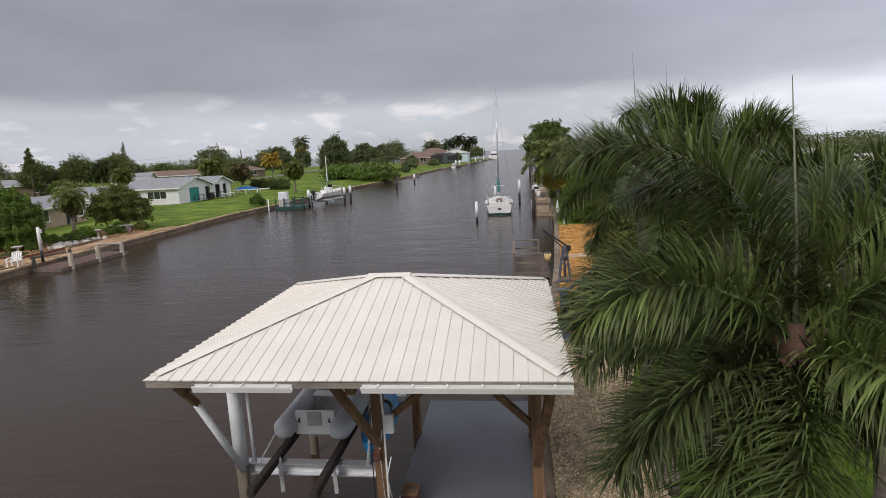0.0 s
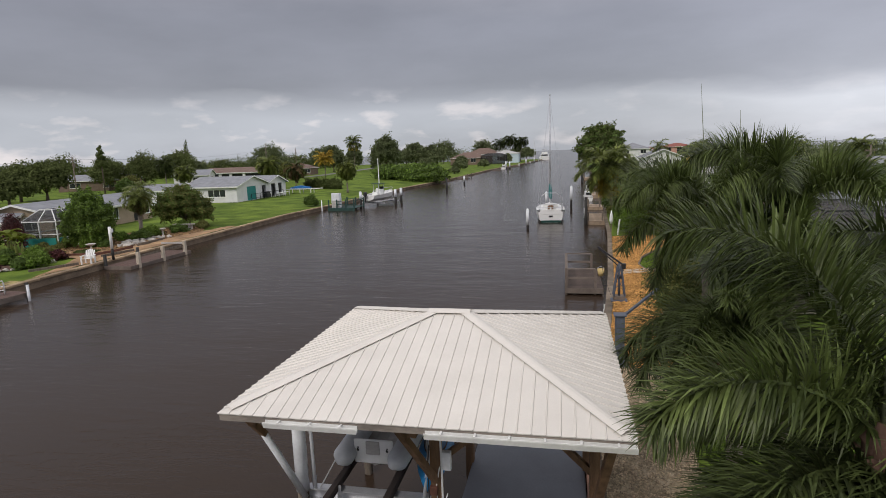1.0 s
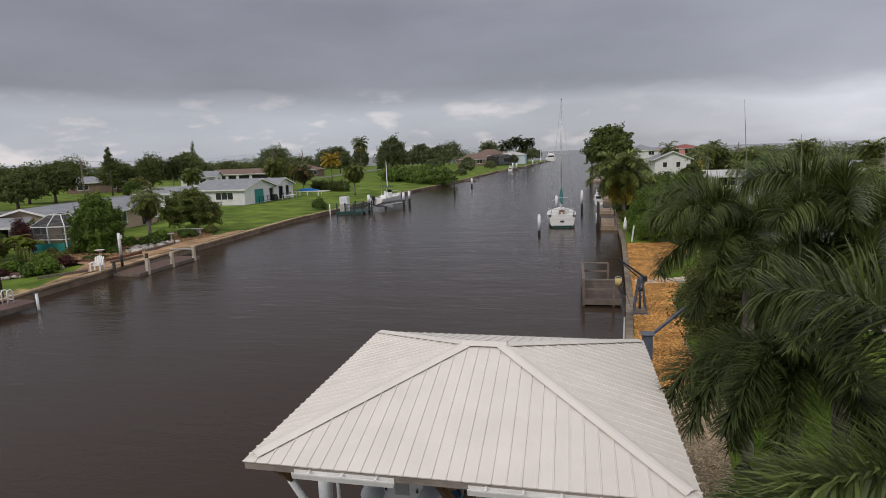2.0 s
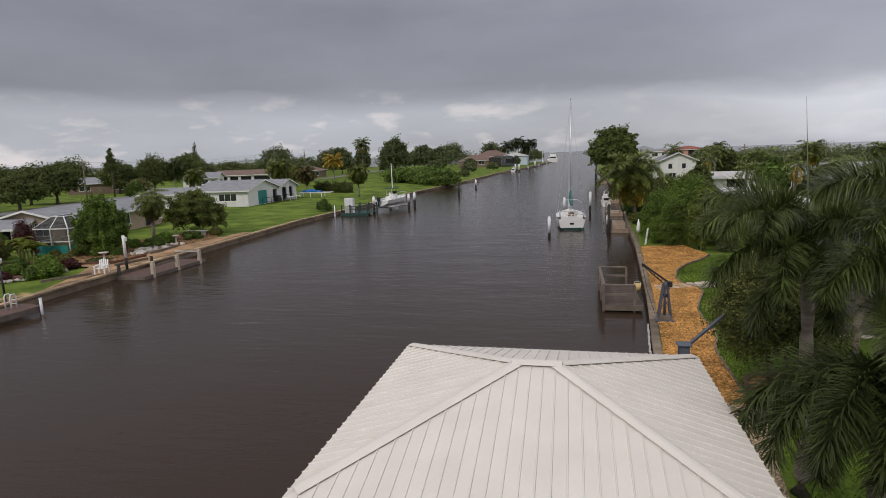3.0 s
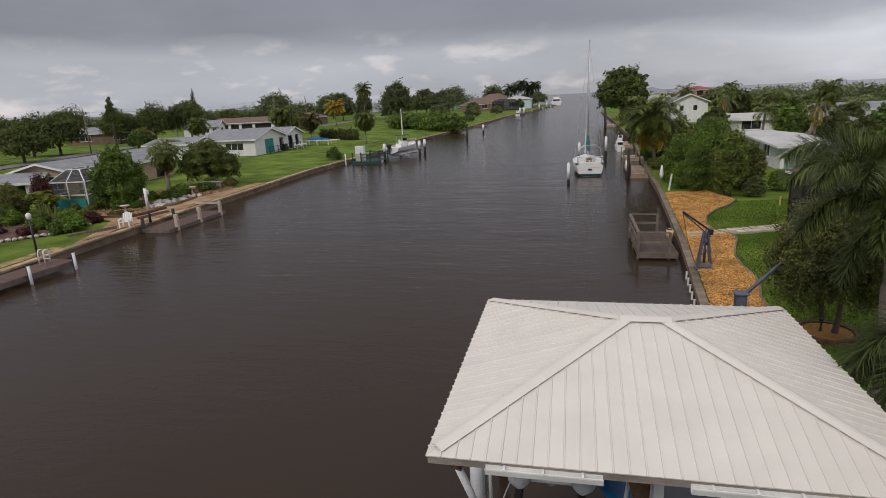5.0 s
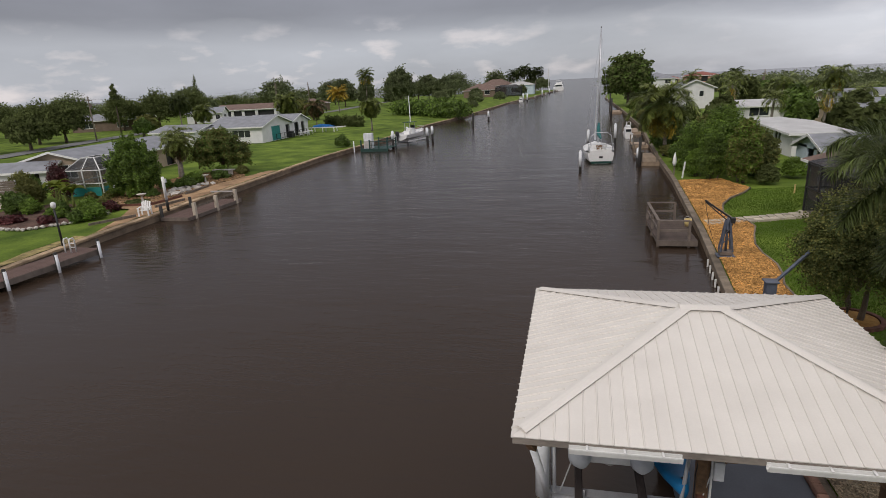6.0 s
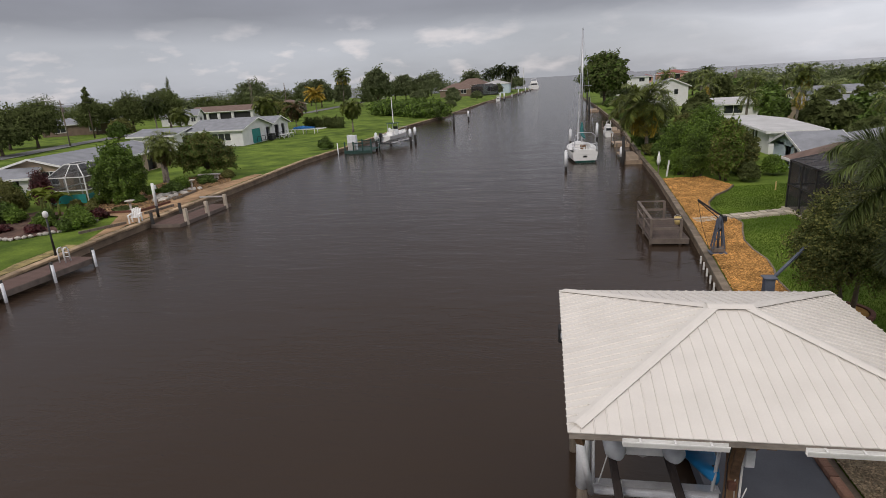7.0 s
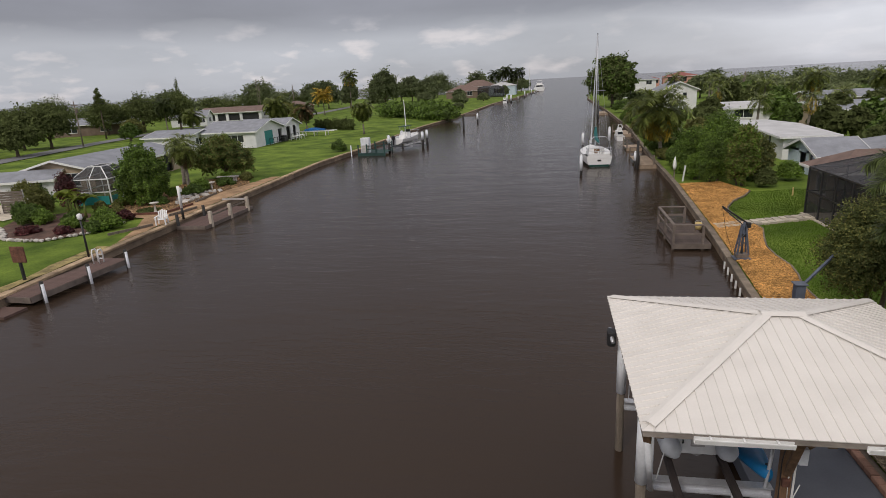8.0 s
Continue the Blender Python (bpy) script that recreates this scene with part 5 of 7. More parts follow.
# green dock and boat lift further along
gr = thing("green_dock", "dark green painted dock with railings and a grey locker", "dock", (-29.4, 79.4, 0.2))
deck(gr, 0, 4.2, 0, 4.4, 0.55, DECK_GREEN, width=0.3)
part("front_board", box(B(), 0, 4.2, -0.06, -0.004, 0.1, 0.56), DECK_GREEN, gr)
for x in (0.1, 1.4, 2.8, 4.1):
    part("post", bar(B(), (x, 0.1, -1.2), (x, 0.1, 1.85), 0.16), DECK_GREEN, gr)
    part("post", bar(B(), (x, 4.3, -1.2), (x, 4.3, 1.85), 0.16), DECK_GREEN, gr)
part("top_rail", bar(B(), (1.4, 0.1, 1.6), (4.1, 0.1, 1.6), 0.12, 0.08), DECK_GREEN, gr)
part("mid_rail", bar(B(), (1.4, 0.1, 1.1), (4.1, 0.1, 1.1), 0.08, 0.08), DECK_GREEN, gr)
part("back_rail", bar(B(), (0.1, 4.3, 1.6), (4.1, 4.3, 1.6), 0.12, 0.08), DECK_GREEN, gr)
part("side_rail", bar(B(), (4.1, 0.1, 1.6), (4.1, 4.2, 1.6), 0.12, 0.08), DECK_GREEN, gr)
locker = thing("dock_locker", "tall grey dock locker on the green dock", "locker", (-29.0, 79.9, 0.752))
part("body", box(B(), 0, 1.3, 0, 0.8, 0, 2.2, bevel=0.02), PVC, locker)
part("door", box(B(), 0.08, 1.22, -0.04, -0.004, 0.08, 1.1, bevel=0.01), FASCIA, locker)
part("door", box(B(), 0.08, 1.22, -0.04, -0.004, 1.15, 2.12, bevel=0.01), PVC, locker)
pile((-30.3, 79.2, 0), 2.0, 0.08, PVC, "white post at the end of the green dock")
for i, (x, y) in enumerate(((-25.7, 83.6), (-21.4, 88.0), (-21.3, 91.0), (-25.6, 91.4))):
    pile((x, y, 0), 2.75, 0.19, PILE_DARK, "black lift pile with a white sleeve", 1.1, "piles of the far boat lift")


def open_boat(loc, rz, label, length=6.5, beam=2.3):
    """A centre-console boat: flared hull, deck, console with a hard top, and an outboard."""
    b = thing("motor_boat", label, "boat", loc, rz)
    bm = B()
    rows = []
    for i in range(12):
        f = i / 11
        w = beam / 2 * (1 - max(0, (f - 0.45) / 0.55) ** 2.2) + 0.03
        y = f * length
        sh = 0.95 + 0.45 * f ** 2
        keel = 0.0 + 0.35 * max(0, f - 0.6) ** 1.5 * 2
        rows.append([(-w * 0.93, y, sh - 0.03), (-w, y, sh), (-w * 0.86, y, 0.45 + keel * 0.6), (-w * 0.5, y, 0.2 + keel), (0, y, keel), (w * 0.5, y, 0.2 + keel), (w * 0.86, y, 0.45 + keel * 0.6), (w, y, sh), (w * 0.93, y, sh - 0.03)])
    r = skin(bm, rows)
    bm.faces.new(r[0])
    part("hull", bm, HULL, b, smooth=False)
    bm = B()
    skin(bm, [[(-abs(q[0][0]), q[0][1], 0.72 + 0.4 * (q[0][1] / length) ** 2), (abs(q[0][0]), q[0][1], 0.72 + 0.4 * (q[0][1] / length) ** 2)] for q in rows])
    part("deck", bm, HULL, b)
    part("console", box(B(), -0.45, 0.45, length * 0.42, length * 0.58, 0.75, 1.7, bevel=0.05), HULL, b)
    part("windscreen", box(B(), -0.42, 0.42, length * 0.58 + 0.004, length * 0.58 + 0.04, 1.5, 2.1), WINDOW, b)
    part("seat", box(B(), -0.5, 0.5, length * 0.30, length * 0.37, 0.75, 1.35, bevel=0.05), HULL, b)
    for x in (-0.5, 0.5):
        for y in (length * 0.36, length * 0.56):
            part("top_post", bar(B(), (x, y, 0.8), (x * 0.95, y, 2.6), 0.05), ALUMINIUM, b)
    part("t_top", box(B(), -0.7, 0.7, length * 0.33, length * 0.6, 2.6, 2.68, bevel=0.02), DECK_GREEN, b, "dark green hard top")
    eng = part("outboard", box(B(), -0.24, 0.24, -0.62, -0.05, 0.85, 1.5, bevel=0.1), BLACK, b, "black outboard motor")
    part("outboard_leg", bar(B(), (0, -0.35, 0.9), (0, -0.40, -0.1), 0.16, 0.22), BLACK, eng)
    part("propeller", lathe(B(), [(0.05, -0.03), (0.17, 0.0), (0.05, 0.03)], 8, (0, -0.5)), ALUMINIUM, eng)
    for s in (-1, 1):
        part("bow_rail", tube(B(), [(s * beam * 0.45, length * 0.5, 1.1), (s * beam * 0.45, length * 0.55, 1.5), (s * beam * 0.3, length * 0.85, 1.75), (s * 0.04, length * 0.99, 1.8)], 0.03, 6), ALUMINIUM, b)
    return b


boat = open_boat((-25.0, 84.4, 1.25), -16, "white centre-console boat with a black outboard raised on a lift", 7.4, 3.0)
part("tall_pole", tube(B(), [(0.3, 3.2, 2.6), (0.0, 3.6, 6.6)], [0.08, 0.05], 8), WHITE, boat, "tall pale leaning pole")
fl = thing("boat_lift", "white and grey lift beams under the raised boat", "boat lift", (-24.8, 84.6, 0.35), -16)
for y in (1.2, 5.2):
    part("cradle_beam", box(B(), -2.2, 2.2, y - 0.1, y + 0.1, 0.5, 0.72), ALUMINIUM, fl)
for x in (-1.0, 1.0):
    part("bunk", box(B(), x - 0.1, x + 0.1, 0.4, 6.0, 0.723, 0.9), WHITE, fl)

# sailing yacht
def yacht(loc, rz):
    y_ = thing("sailing_yacht", "white sailing yacht with a bare mast and teal sail cover", "yacht", loc, rz)
    L, W = 9.5, 3.3
    bm, deckrow, rows = B(), [], []
    for i in range(15):
        f = i / 14
        w = W / 2 * (0.78 + 0.22 * math.sin(math.pi * min(1, f * 1.1 + 0.05))) if f < 0.5 else W / 2 * max(0.02, 1 - ((f - 0.5) / 0.5) ** 2.0)
        sh = 1.15 + 0.25 * f ** 2 + 0.06 * (1 - f) ** 2
        k = 0.15 * (1 - f)
        rows.append([(-w, f * L, sh), (-w * 0.98, f * L, sh - 0.35), (-w * 0.88, f * L, 0.30), (-w * 0.6, f * L, -0.12 + k), (0, f * L, -0.35 + k), (w * 0.6, f * L, -0.12 + k), (w * 0.88, f * L, 0.30), (w * 0.98, f * L, sh - 0.35), (w, f * L, sh)])
        deckrow.append([(-w * 0.98, f * L, sh - 0.02), (0, f * L, sh + 0.03), (w * 0.98, f * L, sh - 0.02)])
    r = skin(bm, rows)
    bm.faces.new(r[0])
    part("hull", bm, HULL, y_)
    bm = B()
    skin(bm, [[(q[2][0] * 1.012, q[2][1] - 0.01, 0.30), (q[3][0] * 1.03, q[3][1] - 0.01, -0.1)] for q in rows])
    skin(bm, [[(q[6][0] * 1.012, q[6][1] - 0.01, 0.30), (q[5][0] * 1.03, q[5][1] - 0.01, -0.1)] for q in rows])
    box(bm, -1.05, 1.05, -0.02, -0.008, 0.02, 0.26)
    part("boot_stripe", bm, GREEN_STRIPE, y_, "dark green stripe at the waterline")
    bm = B()
    skin(bm, deckrow[3:])
    part("deck", bm, HULL, y_)
    bm = B()
    box(bm, -1.15, -0.62, 0.1, 2.5, 1.12, 1.42, bevel=0.05)
    box(bm, 0.62, 1.15, 0.1, 2.5, 1.12, 1.42, bevel=0.05)
    box(bm, -1.15, 1.15, -0.02, 0.12, 0.9, 1.45, bevel=0.03)
    part("cockpit_coaming", bm, HULL, y_)
    part("cockpit_floor", box(B(), -0.62, 0.62, 0.12, 2.5, 0.75, 0.8), DECK_TAN, y_, "tan cockpit sole")
    bm = B()
    skin(bm, [[(-w, yy, 1.2), (-w * 0.8, yy, h), (0, yy, h + 0.08), (w * 0.8, yy, h), (w, yy, 1.2)] for yy, w, h in ((2.5, 0.95, 1.75), (4.0, 0.95, 1.75), (5.6, 0.75, 1.6), (6.6, 0.4, 1.4))])
    bm.verts.ensure_lookup_table()
    bm.faces.new(bm.verts[0:5])
    part("cabin", bm, HULL, y_)
    part("companionway", box(B(), -0.32, 0.32, 2.44, 2.49, 1.0, 1.7), TIMBER, y_, "brown companionway boards")
    part("mast", tube(B(), [(0, 4.2, 1.2), (0, 4.15, 14.0)], [0.10, 0.06], 10), ALUMINIUM, y_, "tall grey aluminium mast", smooth=True)
    part("masthead", box(B(), -0.05, 0.05, 4.0, 4.4, 14.0, 14.08), ALUMINIUM, y_)
    part("spreader", bar(B(), (-1.0, 4.15, 8.0), (1.0, 4.15, 8.0), 0.06, 0.04), ALUMINIUM, y_)
    part("boom", tube(B(), [(0, 4.1, 2.5), (0, 0.6, 2.5)], 0.06, 8), ALUMINIUM, y_)
    bm = B()
    tube(bm, [(0, 4.2, 4.0), (0, 4.05, 3.1), (0, 3.4, 2.72), (0, 2.0, 2.66), (0, 0.7, 2.6)], [0.10, 0.22, 0.20, 0.16, 0.10], 10)
    part("sail_cover", bm, SAIL_COVER, y_, "teal canvas sail cover", smooth=True)
    for a, b in (((1.5, 3.9, 1.3), (0, 4.15, 13.8)), ((-1.5, 3.9, 1.3), (0, 4.15, 13.8)), ((0, 9.3, 1.5), (0, 4.2, 13.8)), ((0, 0.0, 1.4), (0, 4.1, 13.9))):
        part("stay", tube(B(), [a, b], 0.012, 4), ALUMINIUM, y_)
    part("furled_jib", tube(B(), [(0, 9.2, 1.6), (0, 4.6, 12.6)], [0.09, 0.04], 8), PVC, y_)
    pul = [(-1.3, 1.0), (-1.3, -0.05), (1.3, -0.05), (1.3, 1.0)]
    for x, yy in pul:
        part("stanchion", bar(B(), (x, yy, 1.3), (x, yy, 2.05), 0.04), ALUMINIUM, y_)
    part("pushpit_rail", tube(B(), [(p[0], p[1], 2.05) for p in pul], 0.03, 6), ALUMINIUM, y_)
    part("pushpit_rail", tube(B(), [(p[0], p[1], 1.7) for p in pul], 0.025, 6), ALUMINIUM, y_)
    part("stern_arch", tube(B(), [(-1.2, 0.2, 1.4), (-1.05, 0.2, 2.9), (-0.6, 0.2, 3.25), (0.6, 0.2, 3.25), (1.05, 0.2, 2.9), (1.2, 0.2, 1.4)], 0.04, 6), ALUMINIUM, y_)
    part("wheel", tube(B(), [(0.4 * math.cos(a), 0.95, 1.5 + 0.4 * math.sin(a)) for a in [k * math.pi / 8 for k in range(17)]], 0.025, 6), ALUMINIUM, y_)
    part("pedestal", bar(B(), (0, 1.05, 0.8), (0, 1.05, 1.6), 0.16), HULL, y_)
    part("stern_board", box(B(), -0.2, 0.2, -0.05, -0.022, 0.62, 0.80), BLACK, y_)
    return y_


yacht((3.85, 63.0, SEA), 2)


# far boats and small docks at the end of the canal
def cabin_boat(loc, rz, L, label, group="far boats"):
    b = thing("cabin_boat", label, "boat", loc, rz, group=group)
    bm, rows = B(), []
    W = L * 0.32
    for i in range(8):
        f = i / 7
        w = W / 2 * (1 - max(0, (f - 0.5) / 0.5) ** 2) + 0.02
        rows.append([(-w, f * L, 1.3 + 0.5 * f), (-w * 0.8, f * L, 0.1), (0, f * L, -0.3), (w * 0.8, f * L, 0.1), (w, f * L, 1.3 + 0.5 * f)])
    r = skin(bm, rows)
    bm.faces.new(r[0])
    part("hull", bm, HULL, b)
    part("cabin", box(B(), -W * 0.36, W * 0.36, L * 0.15, L * 0.65, 1.2, 2.9, bevel=0.1), HULL, b)
    part("cabin_window", box(B(), -W * 0.30, W * 0.30, L * 0.15 - 0.05, L * 0.15 - 0.004, 1.9, 2.6), WINDOW, b)
    part("flybridge", box(B(), -W * 0.26, W * 0.26, L * 0.2, L * 0.5, 2.905, 3.7, bevel=0.1), HULL, b)
    part("radar_arch", tube(B(), [(-W * 0.26, L * 0.2, 3.7), (-W * 0.2, L * 0.2, 4.7), (W * 0.2, L * 0.2, 4.7), (W * 0.26, L * 0.2, 3.7)], 0.08, 6), HULL, b)
    b.scale = (1.0, 1.0, max(0.5, L / 16))
    return b


cabin_boat((-9.5, 440, SEA), 0, 25, "large white cabin cruiser at the canal mouth")
cabin_boat((8.9, 88.0, SEA), 3, 3.8, "white cabin boat moored at the far dock")
cabin_boat((-20.5, 247, SEA), 0, 6, "white cabin boat moored at a far dock")
for i, (x, y, s) in enumerate(((-24.6, 169, 8), (-22.5, 236, 7), (-18.5, 285, 8), (-15.5, 330, 8), (-13.0, 380, 8), (-11, 420, 8))):
    d = thing("wooden_dock", "grey timber dock against the far seawall", "dock", (x, y, 0), group="docks of the west bank")
    deck(d, -2.0, 1.6, 0, s, 0.8, DECK_GREY, width=0.5)
    part("front_board", box(B(), -2.0, 1.6, -0.08, -0.004, 0.3, 0.81), RAIL_GREY, d)
    for px, py in ((1.5, 0.1), (1.5, s - 0.2)):
        part("post", bar(B(), (px, py, -1.2), (px, py, 1.9), 0.2), PVC if i > 1 else PILE_WOOD, d)
pile((-19.5, 120.1, 0), 3.1, 0.2, PILE_DARK, "lone dark mooring pile in the canal")
pile((-18.6, 137.1, 0), 2.5, 0.2, PILE_DARK, "dark mooring pile with a white sleeve", 1.2)
for x, y in ((-17.8, 248), (-14.5, 305), (-12.5, 350), (-19.8, 252), (-10.5, 385)):
    pile((x, y, 0), 3.6, 0.28, PILE_DARK, "far mooring pile with a white sleeve", 2.4)
mast = thing("sailing_mast", "thin white mast of a yacht behind the far docks", "mast", (-16, 420, 0.9))
part("pole", tube(B(), [(0, 0, 0), (0, 0, 15)], 0.14, 6), WHITE, mast)


# ---- houses ----
def wall_grid(bm, length, height, holes, thick, m):
    """A wall of the given length and height with real openings (u0, u1, v0, v1), as one connected solid."""
    us = sorted({0.0, length} | {h[0] for h in holes} | {h[1] for h in holes})
    vs = sorted({0.0, height} | {h[2] for h in holes} | {h[3] for h in holes})
    nu, nv = len(us) - 1, len(vs) - 1
    full = lambda i, j: 0 <= i < nu and 0 <= j < nv and not any(h[0] < (us[i] + us[i + 1]) / 2 < h[1] and h[2] < (vs[j] + vs[j + 1]) / 2 < h[3] for h in holes)
    made = {}
    def at(i, j, k):
        if (i, j, k) not in made:
            made[i, j, k] = bm.verts.new(m @ Vector((us[i], thick * k, vs[j])))
        return made[i, j, k]
    for i in range(nu):
        for j in range(nv):
            if not full(i, j):
                continue
            bm.faces.new((at(i, j, 0), at(i + 1, j, 0), at(i + 1, j + 1, 0), at(i, j + 1, 0)))
            bm.faces.new((at(i, j + 1, 1), at(i + 1, j + 1, 1), at(i + 1, j, 1), at(i, j, 1)))
            for (di, dj, p, q) in ((-1, 0, (i, j), (i, j + 1)), (1, 0, (i + 1, j + 1), (i + 1, j)), (0, -1, (i + 1, j), (i, j)), (0, 1, (i, j + 1), (i + 1, j + 1))):
                if not full(i + di, j + dj):
                    bm.faces.new((at(*p, 0), at(*q, 0), at(*q, 1), at(*p, 1)))


def window(parent, m, u0, u1, v0, v1, panes=2, frame_mat=None):
    w = part("window", box(B(), u0, u1, 0.09, 0.11, v0, v1, m), WINDOW, parent)
    bm = B()
    t = 0.06
    wall_grid(bm, u1 - u0, v1 - v0, [(t, u1 - u0 - t, t, v1 - v0 - t)], 0.098, m @ Matrix.Translation((u0, -0.01, v0)))
    part("frame", bm, frame_mat or WHITE, w)
    for i in range(1, panes):
        u = u0 + (u1 - u0) * i / panes
        part("mullion", box(B(), u - 0.03, u + 0.03, 0.0, 0.088, v0 + t, v1 - t, m), frame_mat or WHITE, w)
    part("sill", box(B(), u0 - 0.08, u1 + 0.08, -0.08, -0.011, v0 - 0.08, v0, m), frame_mat or WHITE, w)


def house(name, label, loc, rz, L, W, eave, ridge, wall_mat, roof_mat, sides=None, hip=False, over=0.5, doors=(), fascia=WHITE, base=LAND):
    """A house: four walls with openings, gable or hip roof along its length (local x), windows and doors. sides: openings by side."""
    h = thing(name, label, "house", (*loc, base), rz)
    sides = sides or {}
    H = eave - base
    frames = {"s": (L, pose(0, 0, 0)), "n": (L, pose(L, W, 0, 0, 0, 180)), "e": (W - 0.4, pose(L, 0.2, 0, 0, 0, 90)), "w": (W - 0.4, pose(0, W - 0.2, 0, 0, 0, -90))}
    for key, (length, m) in frames.items():
        ops = sides.get(key, [])
        bm = B()
        wall_grid(bm, length, H, [(o[0], o[1], o[2], o[3]) for o in ops], 0.2, m)
        part("wall", bm, wall_mat, h)
        for o in ops:
            if o[4] == "door":
                d = part("door", box(B(), o[0] + 0.03, o[1] - 0.03, 0.06, 0.11, o[2] + 0.0, o[3] - 0.03, m), o[5] if len(o) > 5 else WHITE, h)
                part("door_handle", box(B(), o[1] - 0.2, o[1] - 0.14, 0.02, 0.058, o[2] + 0.95, o[2] + 1.1, m), ALUMINIUM, d)
            elif o[4] == "dark":
                # added black sheet behind the opening stands for the unlit interior
                part("interior_shade_panel", box(B(), o[0], o[1], 0.5, 0.52, o[2], o[3], m), BLACK, h)
            else:
                window(h, m, *o[:4], panes=o[5] if len(o) > 5 else 2)
    R = ridge - base
    t = 0.14
    if hip:
        a = min(W / 2, L / 2 - 0.01)
        bm = B()
        for z, grow in ((0.0, 0.0), (-t, 0.0)):
            pass
        lo = [(-over, -over), (L + over, -over), (L + over, W + over), (-over, W + over)]
        pk = [(a, W / 2), (L - a, W / 2)]
        vb = [bm.verts.new((x, y, H - t)) for x, y in lo]
        ve = [bm.verts.new((x, y, H)) for x, y in lo]
        vp = [bm.verts.new((x, y, R)) for x, y in pk]
        bm.faces.new(vb[::-1])
        for i in range(4):
            j = (i + 1) % 4
            bm.faces.new((vb[i], vb[j], ve[j], ve[i]))
        bm.faces.new((ve[0], ve[1], vp[1], vp[0]))
        bm.faces.new((ve[1], ve[2], vp[1]))
        bm.faces.new((ve[2], ve[3], vp[0], vp[1]))
        bm.faces.new((ve[3], ve[0], vp[0]))
        rf = part("roof", bm, roof_mat, h)
        for (p, q) in ((lo[0], lo[1]), (lo[1], lo[2]), (lo[2], lo[3]), (lo[3], lo[0])):
            part("eave_board", bar(B(), (*p, H - t / 2), (*q, H - t / 2), 0.06, t * 1.15), fascia, rf)
    else:
        sl = (R - H) / (W / 2)
        for s in (0, 1):
            bm = B()
            y0, y1 = (-over, W / 2) if s == 0 else (W + over, W / 2)
            z0 = H - over * sl
            skin(bm, [[(x, y0, z0), (x, y1, R), (x, y1, R + t), (x, y0, z0 + t)] for x in (-over, L + over)], closed=True)
            bm.verts.ensure_lookup_table()
            bm.faces.new(bm.verts[0:4])
            bm.faces.new(bm.verts[4:8])
            rf = part("roof", bm, roof_mat, h)
            part("eave_board", box(B(), -over, L + over, min(y0, y0 + (-0.05 if s == 0 else 0.05)), max(y0, y0 + (-0.05 if s == 0 else 0.05)), z0 - 0.06, z0 + t + 0.02), fascia, rf)
            for x in (-over - 0.04, L + over + 0.004):
                bm = B()
                skin(bm, [[(xx, y0, z0 - 0.05), (xx, y1, R - 0.05), (xx, y1, R + t + 0.02), (xx, y0, z0 + t + 0.02)] for xx in (x, x + 0.036)], closed=True)
                bm.verts.ensure_lookup_table()
                bm.faces.new(bm.verts[0:4])
                bm.faces.new(bm.verts[4:8])
                part("barge_board", bm, fascia, rf)
        for x in (0.0, L - 0.2):
            bm = B()
            tri = [[(xx, 0.0, H), (xx, W, H), (xx, W / 2, R)] for xx in (x, x + 0.2)]
            rows = skin(bm, tri, closed=True)
            bm.faces.new(rows[0])
            bm.faces.new(rows[1][::-1])
            part("gable", bm, wall_mat, h)
    return h


W_ = "window"
GREEN_BIN = material("dark_bin_plastic", (0.02, 0.045, 0.035), 0.6, 0.15)


def skin_box(bm, lo, hi, z0, z1):
    """A square tub that widens upward."""
    r = skin(bm, [[(-a, -a, z), (a, -a, z), (a, a, z), (-a, a, z)] for a, z in ((lo, z0), (hi, z1))], closed=True)
    bm.faces.new(r[0][::-1])
    bm.faces.new(r[1])
    return bm


# white house with a teal door, gable end to the canal
hm = house("house", "white single-storey house with grey roof and teal double door", (-62.8, 92.2), 0, 10.5, 11.0, 3.75, 5.3, HOUSE_WHITE, ROOF_GREY,
           {"s": [(4.6, 8.2, 1.0, 2.3, W_, 3), (1.5, 2.6, 1.0, 2.3, W_, 1)], "e": [(3.2, 6.4, 0.05, 2.6, "door", TEAL_DOOR), (8.6, 10.2, 0.05, 2.5, "dark")]})
house("house", "white porch wing with a grey roof behind the white house", (-62.0, 103.6), 0, 9.5, 7.5, 3.7, 5.0, HOUSE_WHITE, ROOF_GREY, {"s": [], "e": [(1.2, 3.0, 0.05, 2.6, "dark"), (4.2, 5.6, 0.05, 2.6, "dark")]})
wing = house("house", "low white wing with a grey roof beside the garden tree", (-71.5, 88.5), 0, 8.5, 9, 3.5, 4.4, HOUSE_WHITE, ROOF_GREY, {"s": [(5.5, 6.6, 1.0, 2.2, W_, 1)], "e": [(2, 4, 1.0, 2.2, W_, 2)]})
# long grey-roofed house with a screened porch
house("house", "long tan house with a grey metal roof behind the garden", (-48.7, 50.6), 97, 18, 8.2, 3.35, 4.4, HOUSE_TAN, ROOF_GREY,
      {"s": [(3, 5.5, 0.8, 2.2, W_, 3), (9, 11, 0.8, 2.2, W_, 2), (14, 16, 0.05, 2.2, "dark"), (16.4, 17.6, 0.8, 2.2, W_, 1)], "w": [(1.2, 3, 0.8, 2.2, W_, 2), (4.6, 6.4, 0.8, 2.2, W_, 2)]})
shed = house("house", "small cream side building with a white-edged roof", (-56.5, 46.2), 20, 5.4, 4.6, 2.8, 3.5, HOUSE_WHITE, ROOF_GREY, {"s": [(3.4, 4.4, 0.05, 1.8, "dark")], "e": [(1.2, 2.4, 0.8, 1.6, W_, 1)]}, over=0.35)
